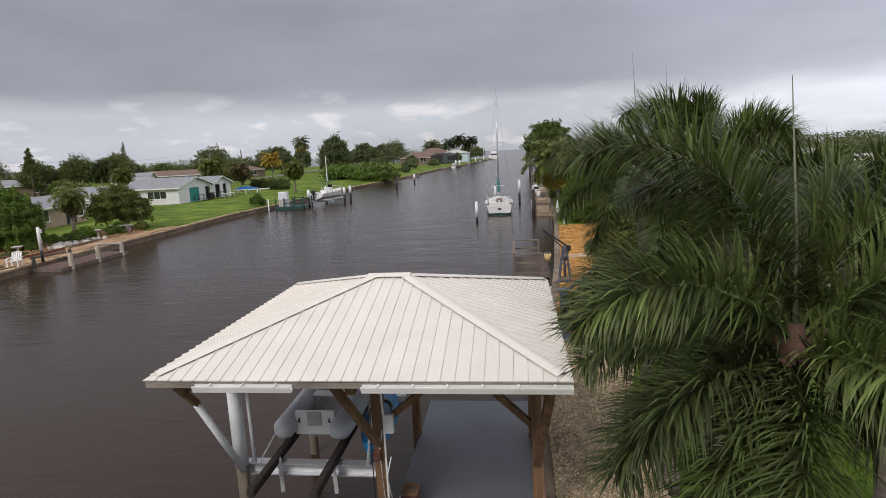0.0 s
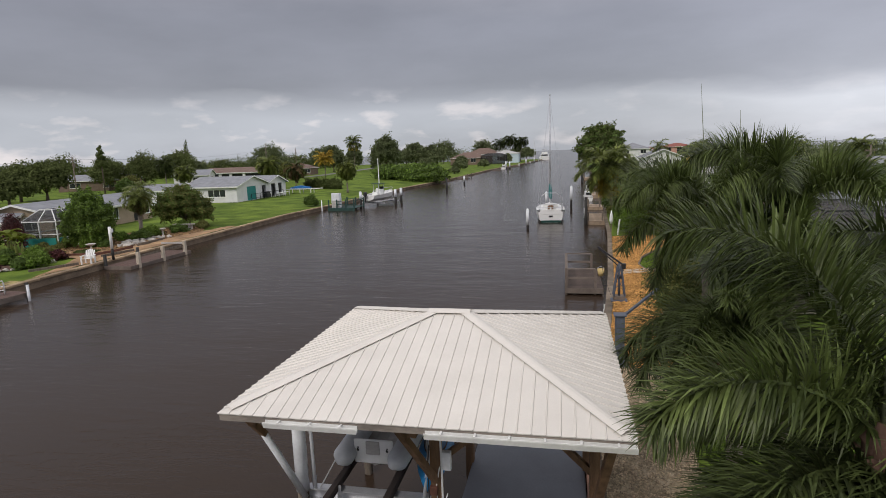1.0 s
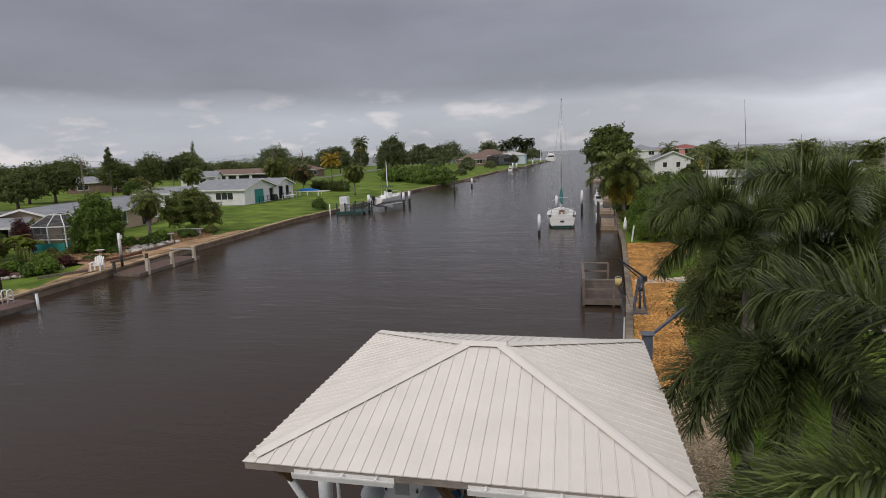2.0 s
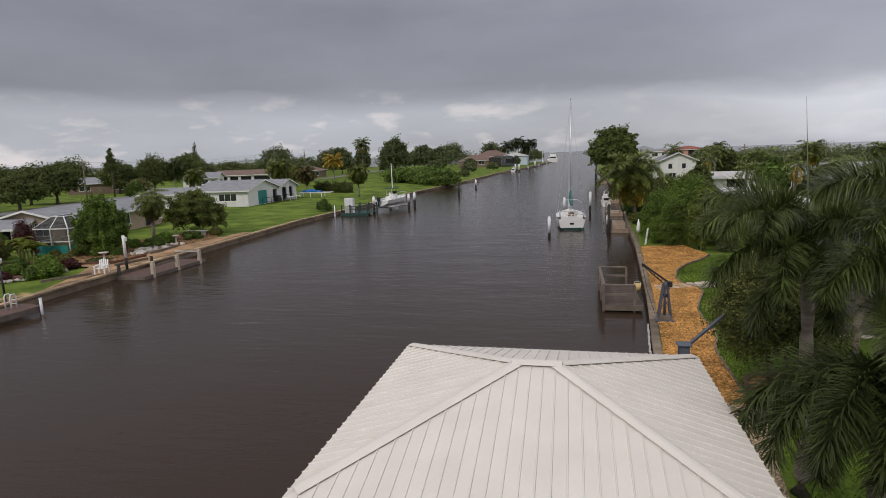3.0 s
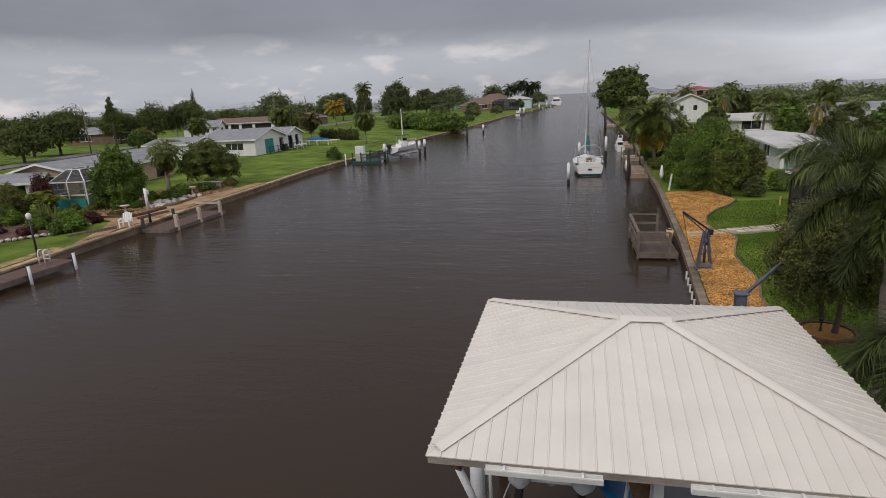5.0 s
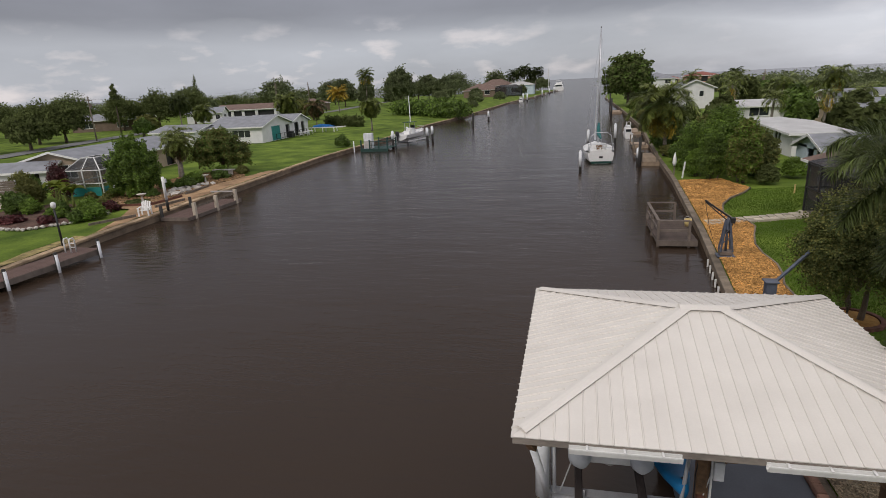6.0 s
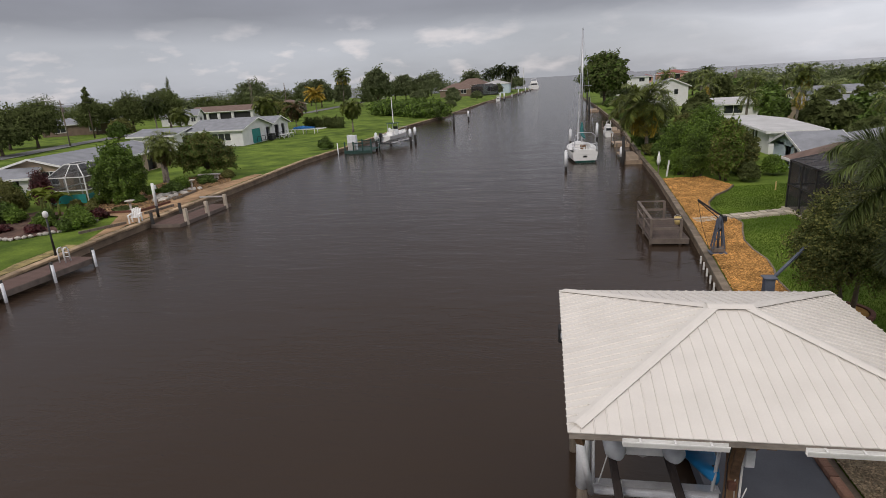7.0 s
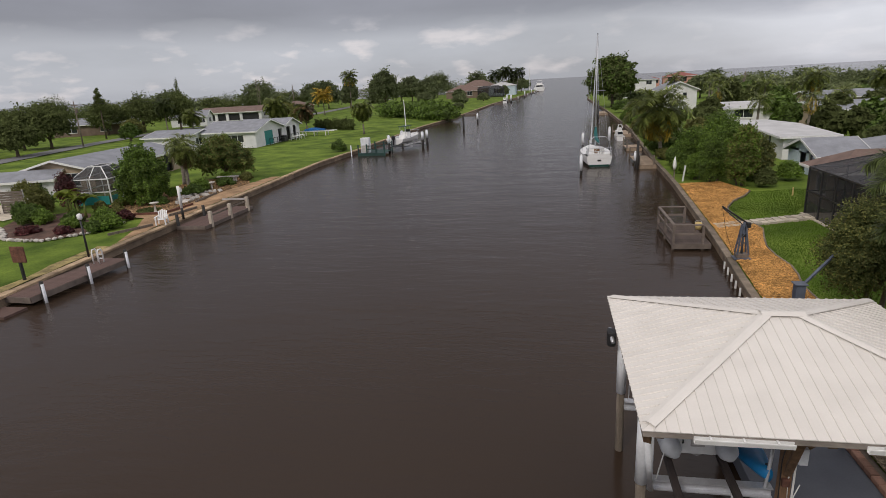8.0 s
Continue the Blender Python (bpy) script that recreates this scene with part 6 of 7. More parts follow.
fence = thing("slat_fence", "short grey slatted privacy fence at the garden corner", "fence", (-49.4, 40.3, LAND), 18)
for i in range(9):
    part("slat", box(B(), 0, 1.9, -0.02, 0.02, 0.1 + i * 0.22, 0.29 + i * 0.22), RAIL_GREY, fence)
for x in (0.0, 0.95, 1.9):
    part("post", bar(B(), (x, 0.08, 0), (x, 0.08, 2.15), 0.1), FASCIA, fence)


can = thing("waste_bin", "dark green wheeled bin beside the slatted fence", "bin", (-49.9, 39.9, LAND))
part("body", skin_box(B(), 0.26, 0.32, 0.0, 0.95), GREEN_BIN, can)
part("lid", box(B(), -0.35, 0.35, -0.36, 0.36, 0.953, 1.03, bevel=0.02), GREEN_BIN, can)


def screen_room(label, loc, rz, L, W, H, R, frame, side, top, bays, rows=2, base=LAND):
    """A screened enclosure: slender frame, screen panels between, and a hipped screen roof."""
    c = thing("screen_enclosure", label, "screen room", (*loc, base), rz)
    t = 0.09
    pts = []
    for i in range(bays[0] + 1):
        pts += [(L * i / bays[0], 0.0), (L * i / bays[0], W)]
    for i in range(1, bays[1]):
        pts += [(0.0, W * i / bays[1]), (L, W * i / bays[1])]
    for x, y in pts:
        part("post", bar(B(), (x, y, 0), (x, y, H), t), frame, c)
    ring = [(0, 0), (L, 0), (L, W), (0, W)]
    for a, b in zip(ring, ring[1:] + ring[:1]):
        for k in range(1, rows + 1):
            part("girt", bar(B(), (*a, H * k / rows), (*b, H * k / rows), t), frame, c)
        bm = B()
        skin(bm, [[(*a, 0.02), (*b, 0.02)], [(*a, H), (*b, H)]])
        part("screen", bm, side, c)
    inset = min(L, W) * 0.32
    inner = [(inset, inset, R), (L - inset, inset, R), (L - inset, W - inset, R), (inset, W - inset, R)]
    for i in range(4):
        j = (i + 1) % 4
        a, b = ring[i], ring[j]
        part("hip_bar", bar(B(), (*a, H), inner[i], t), frame, c)
        part("ridge_bar", bar(B(), inner[i], inner[j], t), frame, c)
        bm = B()
        skin(bm, [[(*a, H + 0.05), (*b, H + 0.05)], [inner[i], inner[j]]])
        part("roof_screen", bm, top, c)
        n = bays[i % 2]
        for k in range(1, n):
            f = k / n
            p = Vector((*a, H)).lerp(Vector((*b, H)), f)
            q = Vector(inner[i]).lerp(Vector(inner[j]), f)
            part("roof_bar", bar(B(), p, q, t * 0.8), frame, c)
    bm = B()
    bm.faces.new([bm.verts.new(Vector(p) + Vector((0, 0, 0.02))) for p in inner])
    part("roof_screen", bm, top, c)
    return c


screen_room("white-framed screen porch with a teal kick panel", (-45.0, 43.7), 8, 3.5, 4.4, 2.4, 3.45, WHITE, SCREEN_LIGHT, SCREEN_ROOF, (2, 2), 2)
kick = thing("kick_panel", "teal panel along the foot of the screen porch", "panel", (-45.0, 43.6, LAND), 8)
part("panel", box(B(), 0.1, 3.4, -0.06, -0.02, 0.05, 0.85), TEAL_DOOR, kick)
part("panel", box(B(), 3.58, 3.62, 0.15, 4.3, 0.05, 0.85), TEAL_DOOR, kick)

# right bank: screened pool cage, brown-roofed house, neighbours
screen_room("tall black-framed screen enclosure behind the lawn", (14.5, 26.5), 0, 8.5, 11.0, 3.0, 4.15, BLACK, SCREEN_DARK, SCREEN_ROOF, (4, 6), 2)
solid("cage_floor", box(B(), 14.3, 23.2, 26.2, 37.7, LAND - 0.05, LAND + 0.06, bevel=0.02), PATH_STONE, "pale concrete footing of the screen enclosure", "floor", kind="structure")
house("house", "brown shingle wing of the house behind the screen enclosure", (16.2, 38.0), 0, 7.4, 3.7, 3.45, 4.6, HOUSE_TAN, ROOF_BROWN, {"w": [(1.0, 2.6, 0.9, 2.2, W_, 2)], "n": [(2, 4, 0.9, 2.2, W_, 2)]}, hip=True)
house("house", "brown shingle hip-roofed house beside the screen enclosure", (24.2, 27.0), 0, 14, 14.6, 3.5, 5.6, HOUSE_TAN, ROOF_BROWN, {"s": [(2, 5, 0.05, 2.2, "dark")], "n": [(2, 4, 0.9, 2.2, W_, 2)], "w": [(2, 4, 0.9, 2.2, W_, 2)]}, hip=True)
house("house", "pale blue house with a grey gable roof and dark door", (20.2, 49.8), 0, 3.6, 6.5, 2.7, 3.8, HOUSE_BLUE, ROOF_GREY, {"w": [(2.0, 3.6, 0.05, 2.0, "dark"), (4.2, 5.0, 0.9, 1.9, W_, 1)]}, over=0.4)
house("house", "grey hip-roofed main part of the pale blue house", (23.8, 49.2), 0, 8.5, 8.0, 2.7, 4.1, HOUSE_BLUE, ROOF_GREY, {"s": [(2, 3.2, 0.9, 1.9, W_, 1), (4, 5.6, 0.9, 1.9, W_, 2)]}, hip=True)
house("house", "long white house with a flat white roof", (21.4, 61.0), 0, 4.6, 20, 3.1, 3.4, HOUSE_WHITE, ROOF_WHITE, {"w": [(1.5, 3, 0.9, 2.2, W_, 2), (6, 8, 0.9, 2.2, W_, 2), (11, 12, 0.05, 2.2, "door", WHITE), (14.5, 16.5, 0.9, 2.2, W_, 2)], "s": [(1.5, 2.6, 0.05, 2.2, "door", WHITE)]})
house("house", "white low house with a shallow white roof among the palms", (26, 104), 0, 12, 7, 3.4, 4.2, HOUSE_WHITE, ROOF_WHITE, {"w": [(2, 5, 0.9, 2.3, W_, 3)], "s": [(3, 6, 0.9, 2.3, W_, 2)]})
house("house", "two-storey white house with a grey-green gable roof", (32.6, 146), 90, 12, 8, 5.6, 7.3, HOUSE_WHITE, ROOF_GREY, {"w": [(1.6, 2.6, 2.7, 4.0, W_, 1), (4.6, 5.6, 2.7, 4.0, W_, 1), (1.8, 3.4, 0.6, 1.8, W_, 2)], "n": [(3, 5, 2.7, 3.9, W_, 2)]}, over=0.6)
house("house", "tall white house with a grey hip roof", (25.2, 226), 0, 11.5, 12, 7.3, 9.6, HOUSE_WHITE, ROOF_GREY, {"s": [(2, 4, 4.6, 6.0, W_, 2), (8, 10, 4.6, 6.0, W_, 2), (2, 4, 1.5, 3.0, W_, 2)], "w": [(4, 6, 4.6, 6.0, W_, 2)]}, hip=True)
house("house", "pink apartment building with a red tile roof far off", (46.5, 268), -8, 14, 12, 7.4, 9.0, HOUSE_PINK, ROOF_RED, {"s": [(2, 4.5, 4.2, 6.2, "dark"), (7, 9.5, 4.2, 6.2, "dark"), (12, 15, 4.2, 6.2, "dark")]}, hip=True)
house("house", "pink upper wing with a red tile roof far off", (39.5, 271), -8, 6.0, 11, 6.6, 7.8, HOUSE_PINK, ROOF_RED, {"s": [(1, 2.6, 4, 5.6, "dark"), (3.8, 5.4, 4, 5.6, "dark")]}, hip=True)
house("house", "low grey-roofed house among the far palms", (48, 122), 0, 18, 10, 3.5, 4.6, HOUSE_TAN, ROOF_GREY, {"w": [(2, 4, 1, 2.4, W_, 2)], "s": [(2, 5, 1, 2.4, W_, 2), (9, 12, 1, 2.4, W_, 2)]})
house("house", "low tan house with a grey roof behind the palms", (37, 92), 0, 14, 10, 3.3, 4.3, HOUSE_TAN, ROOF_GREY, {"w": [(2, 4, 1, 2.4, W_, 2)], "s": [(2, 5, 1, 2.4, W_, 2)]})
house("house", "pale building with a white roof at the street end", (47, 86), 0, 16, 8, 3.7, 4.3, HOUSE_WHITE, ROOF_WHITE, {"w": [(1, 3, 1, 2.3, W_, 3), (4.5, 6.5, 1, 2.3, W_, 3)], "s": [(2, 5, 1, 2.3, W_, 3)]})
# left bank, further off
house("house", "brown hip-roofed house near the canal end", (-60, 330), 0, 20, 14, 4.8, 8.2, HOUSE_BROWN, ROOF_BROWN, {"s": [(4, 7, 1.5, 4, W_, 2), (12, 15, 1.5, 4, W_, 2)]}, hip=True)
house("house", "second brown hip-roofed house behind the first", (-58, 372), 0, 22, 16, 6.5, 10.5, HOUSE_BROWN, ROOF_BROWN, {"s": [(4, 7, 1.5, 4, W_, 2)]}, hip=True)
house("house", "white-roofed house beside the far palms", (-38, 352), 0, 16, 14, 6.5, 8.6, HOUSE_BLUE, ROOF_WHITE, {"s": [(3, 6, 1.5, 4, W_, 2), (9, 12, 1.5, 4, W_, 2)]}, hip=True)
screen_room("dark screened pool cage beside the brown house", (-41, 322), 0, 14, 10, 5.0, 6.2, BLACK, SCREEN_DARK, SCREEN_ROOF, (4, 3), 1)
house("house", "small white house with grey roof across the street", (-121, 166), 20, 11, 9, 4.0, 5.6, HOUSE_WHITE, ROOF_GREY, {"s": [(2, 4, 1, 2.4, W_, 2), (6, 8, 1, 2.4, W_, 2), (9, 10.4, 1, 2.4, W_, 2)], "e": [(3, 6, 1, 2.4, W_, 2)]})
house("house", "low brown-roofed house across the street", (-127, 192), 12, 22, 11, 3.9, 5.6, HOUSE_WHITE, ROOF_BROWN, {"s": [(1.5, 5, 0.1, 2.5, "dark"), (6, 9, 0.1, 2.5, "dark"), (10, 14, 0.1, 2.5, "dark"), (15, 21, 0.1, 2.5, "dark")], "e": [(3, 6, 1, 2.4, W_, 2)]})
house("house", "low tan house under the oaks across the street", (-140, 140), 25, 20, 10, 4.0, 5.6, HOUSE_BROWN, ROOF_GREY, {"s": [(3, 6, 1, 2.4, W_, 2), (12, 15, 1, 2.4, W_, 2)]})
house("house", "tan house with a white trim roof behind the lawn", (-118, 232), 0, 14, 10, 4.0, 6.0, HOUSE_BROWN, ROOF_BROWN, {"s": [(3, 6, 1, 2.6, W_, 2), (12, 15, 1, 2.6, W_, 2)]}, hip=True)

# kayak rack, blue tarp and rails by the white house
rack = thing("boat_rack", "low white rack with a blue tarp beside the house", "rack", (-52.5, 112.5, LAND))
for x in (0, 2.5, 5.0):
    part("leg", bar(B(), (x, 0, 0), (x, 0, 0.9), 0.14), WHITE, rack)
    part("leg", bar(B(), (x, 1.6, 0), (x, 1.6, 0.9), 0.14), WHITE, rack)
part("beam", bar(B(), (-0.6, 0, 0.95), (7.0, 0, 0.95), 0.16), WHITE, rack)
part("beam", bar(B(), (-0.6, 1.6, 0.95), (7.0, 1.6, 0.95), 0.16), WHITE, rack)
tarp = thing("tarp_cover", "crumpled blue tarp over a small boat on the rack", "tarp", (-52.3, 112.6, LAND + 1.04))
bm = B()
rows = []
for i in range(10):
    f = i / 9
    rows.append([(f * 4.6, 1.4 * j / 7, 0.55 * math.sin(math.pi * j / 7) * (0.35 + 0.65 * math.sin(math.pi * min(0.95, f + 0.05))) + 0.10 * noise.noise(Vector((f * 6, j * 0.8, 1))) + 0.05) for j in range(8)])
skin(bm, rows)
bmesh.ops.solidify(bm, geom=bm.faces[:], thickness=0.03)
part("sheet", bm, TARP_BLUE, tarp, smooth=True)
rail = thing("yard_fence", "low black metal fence beside the white house", "fence", (-51.6, 95.5, LAND))
for i in range(9):
    part("baluster", bar(B(), (0.2 + i * 0.02, i * 1.5, 0), (0.2 + i * 0.02, i * 1.5, 1.2), 0.07), BLACK, rail)
part("top_rail", bar(B(), (0.2, 0, 1.2), (0.36, 12, 1.2), 0.07), BLACK, rail)
part("mid_rail", bar(B(), (0.2, 0, 0.4), (0.36, 12, 0.4), 0.05), BLACK, rail)
grill = thing("barbecue", "dark covered barbecue by the white house", "barbecue", (-51.0, 100.5, LAND))
part("cart", box(B(), -0.4, 0.4, -0.7, 0.7, 0.2, 0.95, bevel=0.05), BLACK, grill)
part("hood", box(B(), -0.35, 0.35, -0.6, 0.6, 0.953, 1.35, bevel=0.12), BLACK, grill)
for i, y in enumerate((104.5, 107.0)):
    tb = thing("patio_table", "white patio table beside the white house", "table", (-50.6, y, LAND))
    part("top", box(B(), -0.6, 0.6, -0.9, 0.9, 0.72, 0.78, bevel=0.02), WHITE, tb)
    for px in (-0.5, 0.5):
        for py in (-0.8, 0.8):
            part("leg", bar(B(), (px, py, 0), (px, py, 0.718), 0.07), WHITE, tb)


# parked cars far off
def car(loc, rz, mat, label):
    c = thing("car", label, "car", loc, rz, group="parked cars")
    bm = B()
    prof = [(-2.2, 0.35), (-2.25, 0.8), (-1.6, 0.95), (-1.0, 1.42), (0.6, 1.45), (1.3, 0.98), (2.1, 0.85), (2.25, 0.5), (2.2, 0.35)]
    r = skin(bm, [[(x, y, z) for x, z in prof] for y in (-0.85, 0.85)], closed=True)
    bm.faces.new(r[0])
    bm.faces.new(r[1][::-1])
    part("body", bm, mat, c)
    part("side_glass", box(B(), -0.95, 0.7, -0.862, -0.852, 1.0, 1.36), WINDOW, c)
    part("side_glass", box(B(), -0.95, 0.7, 0.852, 0.862, 1.0, 1.36), WINDOW, c)
    for x in (-1.4, 1.4):
        for y in (-0.8, 0.8):
            part("wheel", tube(B(), [(x, y - 0.1, 0.33), (x, y + 0.1, 0.33)], 0.33, 12), BLACK, c)
    return c


car((-80, 138, LAND), 30, HULL, "white car parked on the grass by the street")
car((18.0, 58.2, LAND), 80, BLUE_STEEL, "blue-grey car parked beside the pale blue house")

# utility poles
for x, y, hh, s in ((-101, 107, 9.6, 1), (-128, 240, 12.5, 2), (-96, 205, 11.5, 3), (-150, 280, 16, 4), (50, 97, 6.4, 5), (44, 150, 8.0, 6)):
    p = thing("utility_pole", "brown wooden utility pole with a short crossarm", "utility pole", (x, y, LAND), 30 * s, group="utility poles")
    part("shaft", tube(B(), [(0, 0, -0.2), (0, 0, hh)], [0.16, 0.11], 8), PILE_WOOD, p, smooth=True)
    part("crossarm", box(B(), -0.7, 0.7, -0.06, 0.06, hh - 0.9, hh - 0.75), PILE_WOOD, p)
    part("transformer", tube(B(), [(0.3, 0, hh - 2.4), (0.3, 0, hh - 1.5)], 0.2, 10), RAIL_GREY, p)
wire = thing("power_line", "thin dark power line between the poles", "power line")
part("wire", tube(B(), [(-101 - 27 * f, 107 + 133 * f, LAND + 9.0 + 3 * f - 1.6 * math.sin(math.pi * f)) for f in [i / 10 for i in range(11)]], 0.02, 4), BLACK, wire)
part("wire", tube(B(), [(-101 - 60 * f, 107 - 60 * f, LAND + 9.0 - 1.2 * math.sin(math.pi * f)) for f in [i / 8 for i in range(9)]], 0.02, 4), BLACK, wire)

# ---- trees and shrubs ----
near_palm((7.9, 4.9, LAND), 4.8, (0.05, 0.05), 11, 2.4,
          [(165, 84, 118, 2.8), (120, 74, 125, 2.7), (184, 46, 110, 2.35), (212, 4, 70, 1.95), (232, -16, 50, 1.8), (300, -12, 50, 1.9), (160, -18, 45, 1.7), (338, -6, 60, 2.0), (345, 48, 95, 2.6), (318, 12, 75, 2.4), (55, 55, 95, 2.6), (255, -8, 60, 2.1), (15, 70, 110, 2.7), (150, 20, 80, 2.3), (285, 30, 90, 2.3), (60, 10, 70, 2.2)],
          "green feather palm with arching plumed fronds beside the gravel")
near_palm((8.4, 10.4, LAND), 4.6, (-0.05, 0.1), 12, 3.4,
          [(184, 10, 110, 2.5), (200, -4, 85, 2.4), (212, -24, 55, 2.2), (250, -14, 65, 2.1), (318, -15, 60, 2.1), (172, -18, 70, 2.2), (246, 54, 130, 2.4), (270, 34, 115, 2.5), (300, 60, 125, 2.6), (335, 48, 115, 2.6), (15, 55, 110, 2.6), (60, 50, 115, 2.3), (290, 0, 75, 2.2), (228, 8, 100, 2.4)],
          "green feather palm with dense plumed fronds and a tall spear")
near_palm((8.85, 14.4, LAND), 5.75, (-0.25, 0.0), 13, 3.1,
          [(184, 50, 108, 2.4), (196, 20, 100, 2.45), (236, 50, 125, 2.6), (285, 40, 115, 2.5), (325, 48, 120, 2.4), (0, 40, 105, 2.4), (40, 48, 115, 2.4), (85, 36, 105, 2.4), (130, 54, 115, 2.5), (160, 62, 125, 2.6), (208, 54, 125, 2.6), (262, 12, 95, 2.3), (226, -4, 85, 2.4), (268, -14, 65, 2.1), (240, 26, 110, 2.5)],
          "green feather palm behind the boathouse with a tall spear")
near_palm((9.45, 11.2, LAND), 5.95, (-0.1, 0.1), 15, 1.2,
          [(180, 70, 125, 2.5), (140, 66, 115, 2.4), (215, 60, 120, 2.5), (250, 70, 130, 2.5), (300, 64, 130, 2.0), (345, 74, 135, 1.8), (30, 68, 125, 1.9), (85, 70, 120, 2.4), (262, 25, 105, 2.2), (200, 22, 100, 2.3)],
          "tall green feather palm on the lawn edge with upright fronds")
near_palm((10.35, 7.4, LAND), 4.9, (0.0, 0.1), 16, 1.4,
          [(175, 72, 112, 2.6), (205, 50, 105, 2.5), (240, 64, 115, 2.5), (285, 45, 100, 2.4), (330, 66, 110, 2.5), (20, 50, 100, 2.5), (70, 70, 110, 2.6), (125, 58, 105, 2.5), (220, 10, 75, 2.2)],
          "dark green feather palm among the others on the lawn")
near_palm((12.9, 21.6, LAND), 3.4, (0.1, 0.0), 14, 1.6,
          [(az, 66 - 22 * (k % 3), 105, 2.1) for k, az in enumerate(range(10, 360, 36))], "green feather palm on the lawn beside the round shrub", 0.5)
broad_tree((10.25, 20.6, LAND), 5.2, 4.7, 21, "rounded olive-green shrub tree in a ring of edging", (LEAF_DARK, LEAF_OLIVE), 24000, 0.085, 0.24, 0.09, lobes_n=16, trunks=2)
ring = solid("tree_ring", lathe(B(), [(0.95, LAND), (0.95, LAND + 0.14), (0.80, LAND + 0.14), (0.80, LAND)], 28), RUST, "round brown edging ring at the foot of the tree", "edging", (10.25, 20.6, 0))
solid("ring_mulch", lathe(B(), [(0.79, LAND), (0.76, LAND + 0.10), (0.1, LAND + 0.13)], 20), MULCH, "dark mulch inside the edging ring", "mulch", (10.25, 20.6, 0))

far_palm((10.4, 64.3, LAND), 5.4, 3.7, 31, "coconut palm with wind-blown green and yellow fronds", (FROND_LIGHT, FROND_GOLD), 58, (-0.5, 0.1), skirt=8, droop=105, leaflets=44, top_rise=80, low=-35)
broad_tree((15.8, 171, LAND), 15.4, 18.5, 41, "large dark rounded shade tree beside the canal", (LEAF_DARK, LEAF), 14000, 0.55, 0.22, 0.4, lobes_n=14)
for i, (x, y, h, w, m, n) in enumerate(((11.8, 54.5, 5.0, 5.2, (LEAF, LEAF_LIGHT), 9000), (13.7, 47.6, 5.6, 3.6, (LEAF_LIGHT, LEAF_OLIVE), 9000), (13.4, 53, 6.6, 6.4, (LEAF_LIGHT, LEAF), 9000), (11.9, 49.3, 4.4, 3.4, (LEAF, LEAF_LIGHT), 6000), (15.6, 50.5, 4.3, 4.4, (LEAF_DARK, LEAF_OLIVE), 8000),
                                         (11.0, 51.0, 2.6, 3.0, (LEAF_LIGHT,), 4000), (17.9, 49.5, 1.9, 3.2, (LEAF_LIGHT,), 4000), (15.2, 46.9, 1.7, 2.4, (LEAF_DARK,), 2500), (15.6, 57, 3.6, 4.4, (LEAF_OLIVE, LEAF_LIGHT), 6000))):
    broad_tree((x, y, LAND), h * 0.93, w * 0.86, 50 + i, "dense green garden shrub beside the mulch bed", m, n, (0.13, 0.2, 0.16)[i % 3], 0.10, 0.07, name="shrub", group="shrubs of the east bank", lobes_n=13, trunks=3)
NEAR_STREET = [(36, 86, 3.2, 4), (30, 60, 3.6, 5), (36, 66, 4.2, 6), (33, 73, 4.4, 6), (40, 74, 4.6, 6), (18.9, 60.6, 2.2, 2.6),
               (38, 57, 3.6, 5), (44, 62, 4.0, 6), (52, 72, 4.4, 7), (44, 80, 4.2, 6), (50, 86, 5, 7), (38, 70, 3.0, 5),
               (58, 84, 5.5, 8), (46, 66, 3.4, 5), (30, 84, 4.6, 5), (34, 82, 4.4, 5), (32.5, 66, 3.4, 4), (33, 62, 3.2, 4),
               (40, 84, 4.6, 5), (21, 88, 4.2, 5), (19, 70, 3.2, 4)]
BETWEEN_HOUSES = [(36, 132, 7.5, 7), (45, 146, 11, 13), (40, 128, 7, 8), (60, 130, 7, 10), (66, 120, 7.5, 11), (46, 92, 4, 6),
                  (76, 108, 6, 10), (90, 140, 8, 14), (41, 96, 5, 6), (36, 105, 6, 7), (54, 110, 6.5, 8), (66, 98, 6, 8),
                  (23, 96, 5.0, 6)]
FAR_EAST = [(20, 190, 6, 9), (27, 203, 3.2, 6), (34, 210, 3.2, 6), (24, 176, 4.6, 7), (46, 200, 8, 12), (30, 250, 10, 16),
            (72, 150, 9, 14), (60, 190, 10, 18), (85, 200, 11, 20), (70, 240, 13, 22), (100, 260, 13, 26)]
for i, (x, y, h, w) in enumerate(NEAR_STREET + BETWEEN_HOUSES + FAR_EAST):
    h = min(h, 8.6 - 0.6 * y * (0.0225 + 0.208 * max(-0.1, x / y - 0.317)))
    # from y 150 on, crowns take the green with haze painted in
    broad_tree((x, y, LAND), h, w, 80 + i, "dark green tree between the far houses", ((LEAF_DARK if i % 2 else LEAF) if y < 150 else LEAF_HAZED,), 3200, 0.5 if y < 160 else 0.7, 0.2, 0.25, group="trees of the east bank", lobes_n=10)
